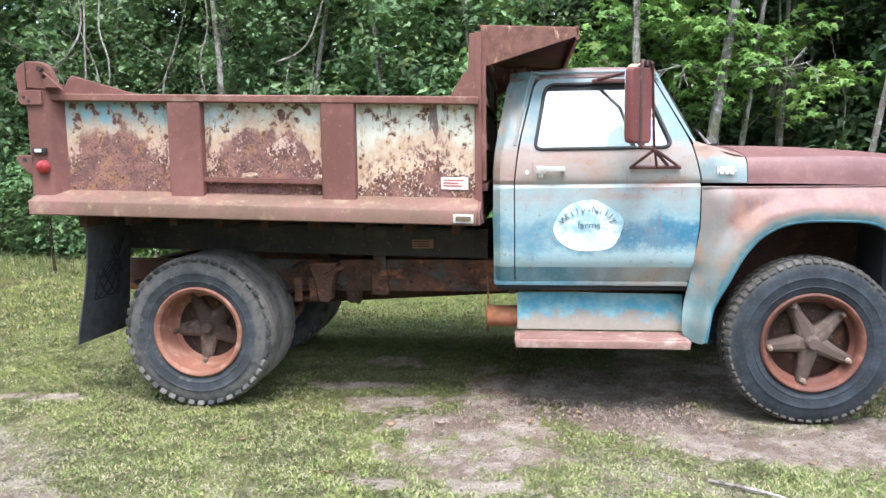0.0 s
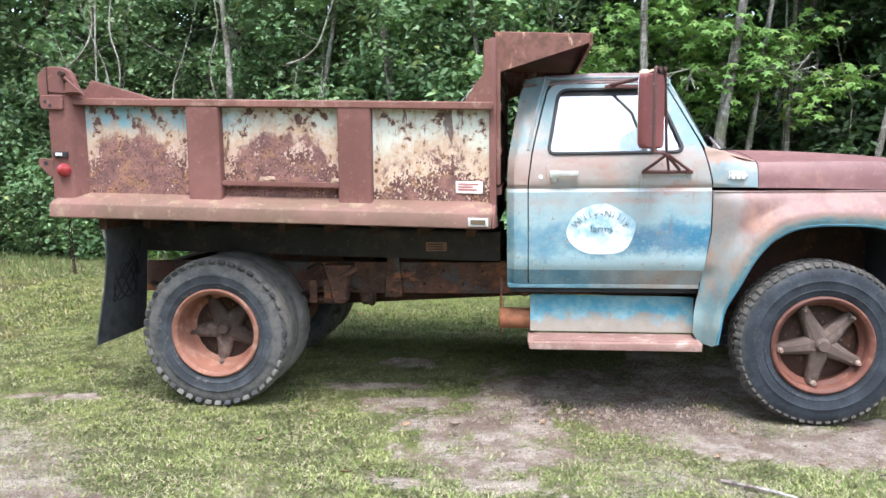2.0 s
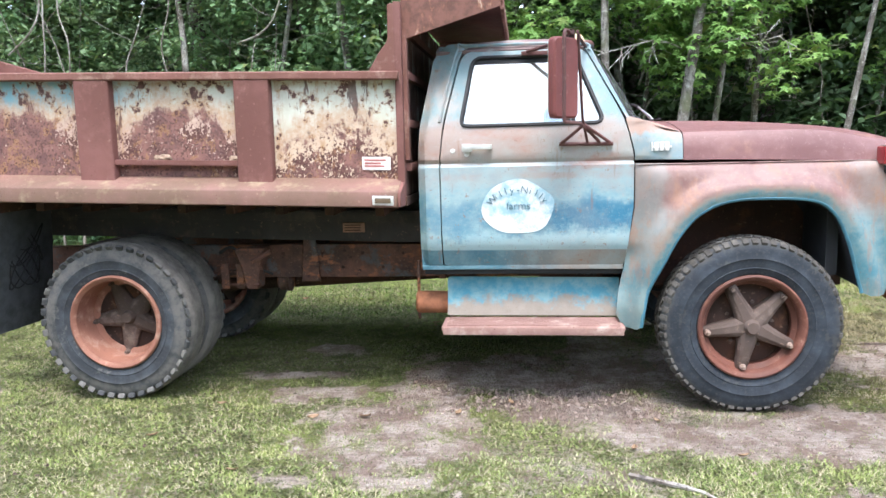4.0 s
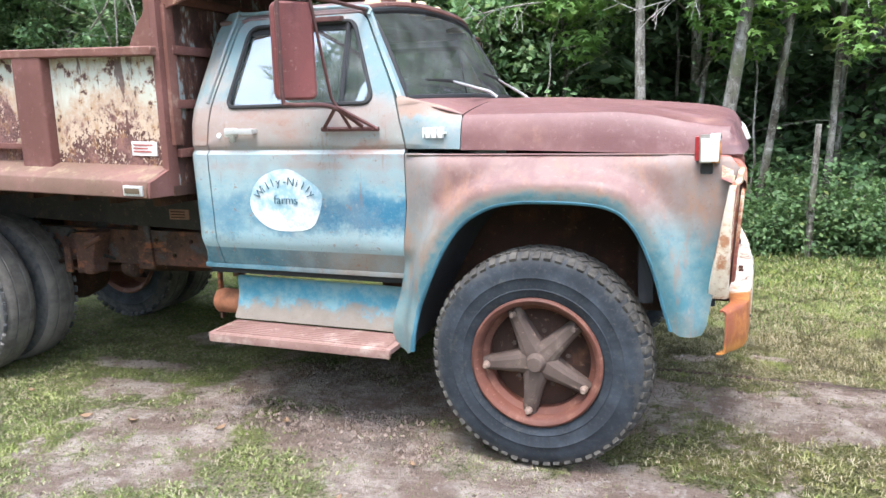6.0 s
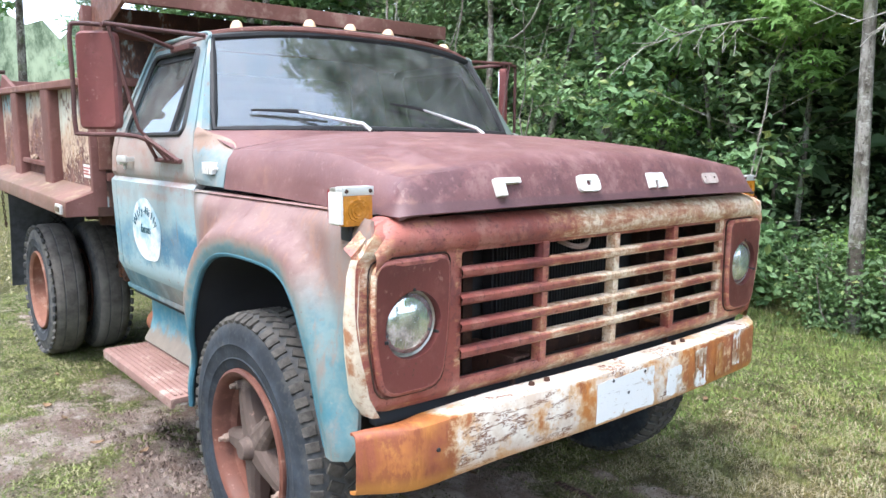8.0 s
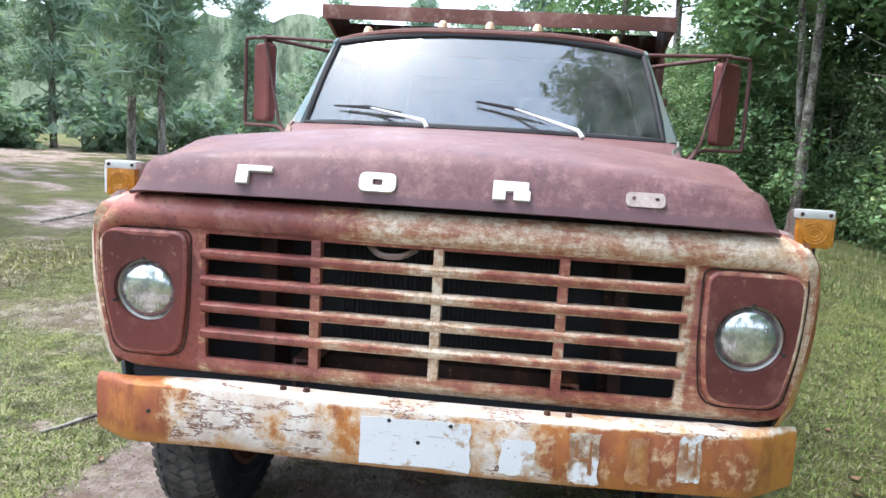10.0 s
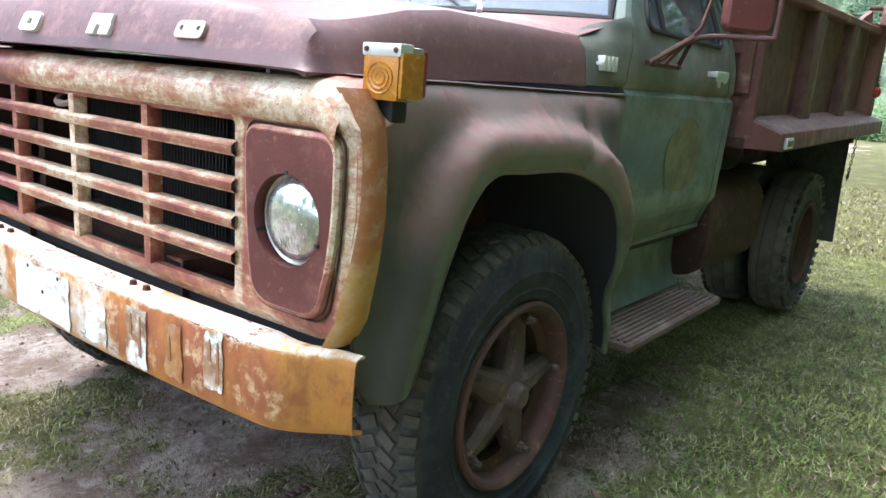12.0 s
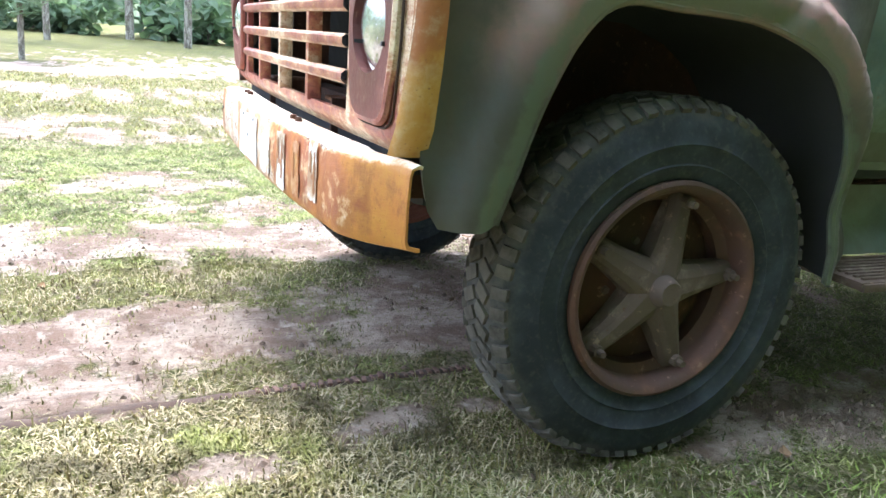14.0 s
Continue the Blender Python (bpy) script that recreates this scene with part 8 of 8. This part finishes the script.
def make_reaching_tree(seed, foot, tall, tips, leaves):
    """A young tree that holds its boughs of star-shaped leaves out over the grass."""
    rng = random.Random(seed)
    tree = thing("star_leaved_tree", "young tree holding out boughs of bright star-shaped leaves", "tree", "woodland trees", (*foot, 0))
    bm = bmesh.new()
    trunk = limb(bm, rng, (0, 0, -0.1), (0, 0, 1), tall, 0.045, 0.05, 8)
    spots = []
    for x, y, z in tips:
        tip = Vector((x - foot[0], y - foot[1], z))
        start = Vector((0, 0, min(tall * 0.9, z * rng.uniform(0.75, 0.95))))
        line = [start.lerp(tip, k / 5) + Vector((0, 0, 0.22 * math.sin(math.pi * k / 5))) for k in range(6)]
        part("bough", tube(line, [0.016 - 0.0024 * k for k in range(6)], 6), M_BARK, tree, "", 60)
        for p in line[2:]:
            spots.append((p.x, p.y, p.z, rng.uniform(0.20, 0.36)))
    part("trunk", bm, M_BARK, tree, "", 60)
    ob = new("crown", mesh_from("crown", *leaf_cloud(rng, spots, leaves, 0.125, "star", 0.3), M_LEAF_BRIGHT))
    ob.parent = tree


make_reaching_tree(3, (0.35, 5.4), 4.4, [(-0.6, 4.5, 3.3), (0.1, 4.3, 3.25), (0.5, 4.2, 3.05), (0.95, 4.3, 3.2), (1.3, 4.4, 2.95), (1.1, 4.4, 2.6), (0.6, 4.5, 2.5), (-0.7, 4.6, 2.85), (1.0, 4.6, 2.2), (0.1, 4.7, 3.6), (0.8, 4.8, 3.6)], 1500)
make_reaching_tree(7, (1.9, 5.6), 4.2, [(1.9, 4.4, 2.15), (2.25, 4.4, 2.45), (2.6, 4.6, 2.55), (1.5, 4.7, 2.9), (2.0, 4.8, 3.2), (1.35, 4.5, 2.6)], 480)
make_reaching_tree(9, (-1.3, 5.8), 4.4, [(-1.1, 4.8, 2.75), (-0.9, 5.0, 3.1), (-1.6, 5.1, 3.2), (-0.5, 4.9, 2.7), (-1.9, 5.3, 2.7), (-0.8, 5.0, 2.3)], 700)
for x, y, turn, s in ((4.2, 6.0, 5.0, 0.8), (-2.6, 6.0, 2.2, 0.7)):
    plant(sweet_gum, x, y, turn, s)
# crowns added overhead and ahead, mostly out of view, to shade the truck
canopy = make_tree("canopy_tree", "added tall tree, its crown mostly out of view, shading the far side", 71, 11.0, 0.14, 0.45, 3.4, 6200, 0.19, M_LEAF, M_BARK, "leaf", 12, 0.05)
for x, y, turn, s in ((-2.6, 7.2, 0.2, 1.2), (-6.5, 7.6, 2.2, 1.2), (0.8, 7.4, 1.2, 1.25), (-10.5, 8.0, 5.2, 1.2), (-13.5, 5.8, 0.7, 1.0), (-17.0, 6.0, 3.3, 1.2), (-21.0, 4.6, 1.9, 1.2), (-27.0, 3.4, 4.4, 1.3), (-34.0, 2.5, 0.4, 1.4), (2.4, 7.2, 4.0, 1.45), (5.4, 5.6, 1.0, 0.8), (7.4, 4.6, 3.0, 0.75), (6.6, 8.2, 5.0, 0.9), (9.6, 5.2, 0.0, 0.9), (12.5, 6.0, 2.4, 1.0)):
    plant(canopy, x, y, turn, s)
for x, y, turn, s in ((-1.55, 5.0, 0.6, 0.8), (0.9, 4.9, 2.0, 0.8), (-7.9, 5.6, 3.0, 1.1), (-7.3, 5.7, 0.3, 1.0), (-5.4, 5.6, 1.2, 0.9), (-8.4, 5.9, 4.0, 1.0), (2.9, 5.2, 3.3, 0.8), (-4.6, 5.3, 5.2, 0.8)):
    plant(bare_tree, x, y, turn, s)
for k in range(30):
    x = -19 + k * 0.86 + rng.uniform(-0.4, 0.4)
    y = edge_y(x) + rng.uniform(3.2, 5.5)
    plant(dark_tree, x, y, rng.uniform(0, 6.28), rng.uniform(0.7, 1.05) * (0.62 if -0.5 < x < 3.6 else 1))
# rear row scaled up to block more sky, kept low beside the hood
for k in range(15):
    x = -22 + k * 2.0 + rng.uniform(-0.5, 0.5)
    plant(dark_tree, x, edge_y(x) + rng.uniform(6.5, 10), rng.uniform(0, 6.28), rng.uniform(1.0, 1.3) * (0.6 if -0.5 < x < 4.5 else 1.5))
# leafy edge: thick behind the bed, open and dark behind the hood
for k in range(34):
    x = -19.5 + k * 0.56 + rng.uniform(-0.25, 0.25)
    if x > -1.3:
        continue
    plant(sapling if k % 2 else sapling_b, x, edge_y(x) + rng.uniform(0.5, 1.8), rng.uniform(0, 6.28), rng.uniform(0.75, 1.1))
for k in range(13):
    plant(sapling_d, -1.4 + k * 0.62 + rng.uniform(-0.25, 0.25), rng.uniform(6.0, 8.6), rng.uniform(0, 6.28), rng.uniform(0.85, 1.25))
for x, y, s in ((-0.6, 9.0, 0.9), (3.4, 8.2, 0.9), (4.4, 6.9, 0.9)):
    plant(sapling_d, x, y, rng.uniform(0, 6.28), s)
for k in range(32):
    x = -19 + k * 0.76 + rng.uniform(-0.3, 0.3)
    y = edge_y(x) + rng.uniform(0.0, 0.9)
    if -1.2 < x < 2.4:
        plant(bush_b if k % 5 == 0 else bush_c, x, y - 0.1, rng.uniform(0, 6.28), rng.uniform(0.5, 0.72))
    else:
        plant((bush if k % 3 else bush_b) if x > -9 else bush_c, x, y, rng.uniform(0, 6.28), rng.uniform(0.7, 1.1))
for k in range(11):
    plant(bush_c, -0.2 + k * 0.36 + rng.uniform(-0.15, 0.15), rng.uniform(4.25, 4.6), rng.uniform(0, 6.28), rng.uniform(0.42, 0.6))
for k in range(14):
    plant(bush_d, -1.0 + k * 0.6 + rng.uniform(-0.2, 0.2), rng.uniform(9.5, 13.0), rng.uniform(0, 6.28), rng.uniform(0.9, 1.3))
for k in range(34):
    x = -19 + k * 0.74 + rng.uniform(-0.3, 0.3)
    plant(bush_d, x, edge_y(x) + rng.uniform(1.6, 3.4), rng.uniform(0, 6.28), rng.uniform(0.6, 1.1) * (0.6 if -1.5 < x < 3 else 1.2))
# far side of the field and round behind
for k in range(84):
    a = 2 * math.pi * k / 84 + rng.uniform(-0.03, 0.03)
    r = (47, 58, 68)[k % 3] + rng.uniform(-4, 4)
    x, y = r * math.cos(a), r * math.sin(a)
    if y > 14 or (k % 3 and (x > 8 or y > 8)):
        continue
    if k % 4 == 1:
        continue
    plant((pine, far_tree, tall_pine)[k % 3], x, y, rng.uniform(0, 6.28), rng.uniform(0.62, 0.95))
for x, y, s in ((-1.6, -30, 0.75), (0.4, -36, 0.9), (-3.4, -38, 0.85), (3.2, -27, 0.55), (-5.2, -33, 0.8)):
    plant(tall_pine, x, y, rng.uniform(0, 6.28), s)
for x, y, s in ((2.9, -15.3, 0.32), (4.9, -43, 0.9), (-1.0, -46, 0.9), (-41, -26, 1.0), (-24, -13.5, 0.8), (-28, -17, 1.0), (-6.3, -15.5, 1.0), (-15.2, -22.5, 1.5), (-16, -33, 1.0), (12, -24, 0.9), (22, -3, 1.1), (-36, -26, 1.0)):
    plant(pine, x, y, rng.uniform(0, 6.28), s)
for k in range(46):
    a = 2 * math.pi * k / 46 + rng.uniform(-0.03, 0.03)
    r = rng.uniform(38, 44)
    x, y = r * math.cos(a), r * math.sin(a)
    if y < 12 and x < 8:
        plant(thicket if y < -7 else bush, x, y, rng.uniform(0, 6.28), rng.uniform(1.3, 2.4))
plant(far_tree, -29, -11.5, 1.0, 0.36)
plant(bush_c, -17, 3.2, 0.5, 1.5)
plant(bush_c, -19.5, 2.4, 2.5, 1.4)
for ob in (canopy, tall_tree, pale_tree, dark_tree, sapling, sapling_b, sapling_d, sweet_gum, pine, tall_pine, far_tree, bush, bush_b, bush_c, bush_d, thicket, bare_tree):
    for o in (*ob.children_recursive, ob):
        bpy.data.objects.remove(o)


# ---- distance ----
def build_backdrop():
    """A far wall of woodland all round, beyond the trees of the field, its haze put in by pale colour and glow."""
    rng = random.Random(5)
    verts, faces = [], []
    n = 360
    for k in range(n):
        a = 2 * math.pi * k / n
        h = 15.5 + 4.0 * noise.noise(Vector((8 * math.cos(a), 8 * math.sin(a), 2))) + 2.5 * noise.noise(Vector((40 * math.cos(a), 40 * math.sin(a), 5))) + rng.uniform(-0.7, 0.7)
        verts += [(95 * math.cos(a), 95 * math.sin(a), -0.5), (95 * math.cos(a), 95 * math.sin(a), h)]
        faces.append((2 * k, 2 * ((k + 1) % n), 2 * ((k + 1) % n) + 1, 2 * k + 1))
    m = Nodes("hazy_glowing_far_woodland")
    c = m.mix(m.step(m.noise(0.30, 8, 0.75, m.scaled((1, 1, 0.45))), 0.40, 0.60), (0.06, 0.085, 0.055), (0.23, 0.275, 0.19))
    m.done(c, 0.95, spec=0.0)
    # faint emission stands in for the haze over the distance
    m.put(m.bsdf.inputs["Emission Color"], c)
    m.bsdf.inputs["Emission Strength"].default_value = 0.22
    tagged(new("backdrop", mesh_from("backdrop", verts, faces, m.mat)), "distant woodland wall beyond the field, glowing faintly for haze", "backdrop", kind="structure")


build_backdrop()


# ---- loose things on the ground ----
def build_stick(points, r, label):
    rng = random.Random(len(points))
    pts = smooth_line(points, 5)
    stick = tagged(part("fallen_stick", tube(pts, [r * (1 - 0.5 * i / len(pts)) * rng.uniform(0.8, 1.15) for i in range(len(pts))], 6), M_TWIG, None), label, "stick")
    return stick


build_stick([(-0.75, -1.86, 0.022), (-0.62, -1.93, 0.026), (-0.48, -2.0, 0.02), (-0.42, -2.06, 0.014)], 0.014, "bleached broken stick lying on the dirt")
build_stick([(-3.6, -5.2, 0.03), (-2.9, -4.95, 0.035), (-2.2, -4.9, 0.03), (-1.6, -4.75, 0.02)], 0.02, "long dark stick lying in the grass")
build_stick([(-9.5, -7.2, 0.04), (-8.4, -6.9, 0.05), (-7.4, -6.9, 0.03)], 0.03, "fallen branch lying in the field")

for line, r in (([(-4.38, 5.3, 3.9), (-4.5, 5.25, 3.5), (-4.62, 5.2, 3.2), (-4.82, 5.2, 3.03), (-5.1, 5.25, 2.95)], 0.014), ([(-8.1, 5.3, 4.2), (-8.05, 5.3, 3.6), (-8.2, 5.25, 3.2), (-8.6, 5.3, 2.9)], 0.013), ([(-7.7, 5.3, 4.2), (-7.75, 5.25, 3.5), (-7.6, 5.2, 3.0), (-7.7, 5.3, 2.4)], 0.011), ([(-7.9, 5.2, 4.2), (-7.95, 5.2, 3.4), (-8.0, 5.2, 2.6), (-8.3, 5.3, 1.9)], 0.012), ([(-6.2, 5.3, 4.2), (-6.1, 5.25, 3.5), (-6.25, 5.25, 2.9), (-6.1, 5.3, 2.2)], 0.010)):
    tagged(part("hanging_vine", tube(smooth_line(line, 5), r, 6), M_TWIG, None), "bare grey vine hanging in the trees", "vine", "hanging vines")

M_BLEACHED = bark("bleached_dead_wood", (0.50, 0.48, 0.44), (0.30, 0.27, 0.24), 0.3)


def build_dead_branch(points, forks, seed):
    """A bleached bare branch with thin forked twigs."""
    rng = random.Random(seed)
    pts = smooth_line(points, 4)
    branch = thing("dead_branch", "bleached bare branch with thin twigs at the edge of the woods", "branch", "dead branches", points[0])
    base = Vector(points[0])
    part("stem", tube([p - base for p in pts], [0.013 * (1 - 0.75 * i / len(pts)) for i in range(len(pts))], 6), M_BLEACHED, branch, "", 60)
    along = (pts[-1] - pts[0]).normalized()
    for k in range(forks):
        p = pts[int(len(pts) * (0.25 + 0.7 * k / forks))] - base
        bm = bmesh.new()
        way = along * rng.uniform(0.3, 1.0) + Vector((rng.uniform(-0.4, 0.4), rng.uniform(-0.3, 0.3), rng.uniform(-0.9, 0.5)))
        line = limb(bm, rng, p, way, rng.uniform(0.2, 0.5), 0.006, 0.35, 5, 5)
        limb(bm, rng, line[2], way + Vector((0.3, 0, rng.uniform(-0.8, 0.6))), rng.uniform(0.12, 0.25), 0.004, 0.35, 4, 4)
        part("twig", bm, M_BLEACHED, branch, "", 60)


build_dead_branch([(0.80, 4.62, 2.55), (0.45, 4.45, 2.66), (0.1, 4.35, 2.60), (-0.3, 4.3, 2.50)], 7, 3)
build_dead_branch([(0.82, 4.62, 2.45), (1.15, 4.45, 2.62), (1.5, 4.35, 2.58), (1.85, 4.3, 2.66)], 7, 5)
build_dead_branch([(-1.35, 5.3, 2.8), (-1.6, 4.8, 2.72), (-1.95, 4.5, 2.62), (-2.4, 4.4, 2.50)], 8, 7)

post = thing("fence_post", "weathered grey wooden fence post at the edge of the woods", "post")
bm = tube([(1.52, 4.2, -0.1), (1.53, 4.2, 0.7), (1.545, 4.2, 1.32)], [0.035, 0.032, 0.028], 8)
part("post_shaft", bm, M_BARK, post, "", 60)

# the print of the tyre's shoulder lugs in damp soil
mark = tagged(new("tread_print"), "damp dark tread print pressed into the soil", "tyre track")
rows = [[Vector((x, mark_y(x) + w * 0.028, height(x, mark_y(x)) + (0.007 if w == 0 else 0.003 if abs(w) < 1 else -0.006))) for w in (-1, -0.5, 0, 0.5, 1)] for x in [0.2 + 0.0125 * k for k in range(128)]]
M_DAMP = plain("damp_dark_soil", (0.060, 0.036, 0.028), 0.85, 0.0, 0.45, 60, 0.6)
M_CLOD = plain("pressed_brown_soil", (0.14, 0.082, 0.064), 0.9, 0.0, 0.4, 70, 0.6)
part("damp_strip", grid(rows), M_DAMP, mark)
rng = random.Random(12)
for k in range(26):
    x = 0.215 + 0.027 * k
    y, z = mark_y(x), height(x, mark_y(x))
    s = rng.uniform(0.8, 1.15)
    bm = box((-0.0075 * s, -0.017 * s, -0.006), (0.0075 * s, 0.017 * s, 0.009 * s), 0.004)
    part("lug_print", moved(bm, Matrix.Translation((x, y, z)) @ Matrix.Rotation(rng.uniform(-0.2, 0.2), 4, "Z")), M_CLOD, mark)

# crumbs of soil and fallen leaves
rng = random.Random(77)
verts, faces = [], []
for _ in range(22000):
    x, y = rng.uniform(-4.5, 3.0), rng.uniform(-3.2, 2.4)
    if rng.random() > 0.25 + bareness(x, y):
        continue
    z, s = height(x, y), rng.uniform(0.002, 0.008) * (2.4 if rng.random() < 0.12 else 1)
    i = len(verts)
    a = rng.uniform(0, 6.283)
    for k in range(4):
        q = a + k * 1.571
        verts.append((x + s * math.cos(q) * rng.uniform(0.6, 1.2), y + s * math.sin(q) * rng.uniform(0.6, 1.2), z - 0.002))
    verts.append((x, y, z + s * rng.uniform(0.5, 1.0)))
    faces += [(i, i + 1, i + 4), (i + 1, i + 2, i + 4), (i + 2, i + 3, i + 4), (i + 3, i, i + 4)]
for _ in range(2600):
    x, y = rng.uniform(-2.0, -0.3), rng.gauss(-0.88, 0.16) * (1 if rng.random() < 0.65 else -1)
    if dampness(x, y) < 0.12:
        continue
    s = rng.uniform(0.006, 0.018)
    z, a, i = height(x, y), rng.uniform(0, 6.283), len(verts)
    for k in range(4):
        q = a + k * 1.571
        verts.append((x + s * math.cos(q) * rng.uniform(0.6, 1.3), y + s * math.sin(q) * rng.uniform(0.6, 1.3), z - 0.003))
    verts.append((x + rng.uniform(-0.3, 0.3) * s, y, z + s * rng.uniform(0.5, 1.1)))
    faces += [(i, i + 1, i + 4), (i + 1, i + 2, i + 4), (i + 2, i + 3, i + 4), (i + 3, i, i + 4)]
n = Nodes("soil_crumbs")
crumb = n.done(n.mix(n.isle(), (0.075, 0.05, 0.038), (0.24, 0.18, 0.15)), 0.95)
tagged(new("soil_crumbs", mesh_from("soil_crumbs", verts, faces, crumb)), "crumbs of dark and pale soil", "soil", kind="stuff")
for k in range(46):
    x, y = rng.uniform(-3.5, 2.6), rng.uniform(-3.0, 2.3)
    bm = bmesh.new()
    s = rng.uniform(0.018, 0.035)
    rows = [[Vector((s * u, s * 0.55 * w * (1 - abs(u) ** 1.6), 0.008 + 0.25 * s * (u * u + w * w))) for w in (-1, 0, 1)] for u in (-0.98, -0.5, 0, 0.5, 0.98)]
    bm = grid(rows)
    moved(bm, Matrix.Translation((x, y, height(x, y) + 0.002)) @ Matrix.Rotation(rng.uniform(0, 6.28), 4, "Z") @ Matrix.Rotation(rng.uniform(-0.4, 0.4), 4, "X"))
    tagged(part("fallen_leaf", bm, M_DEAD_LEAF, None), "dry brown fallen leaf on the grass", "leaf", "fallen leaves")
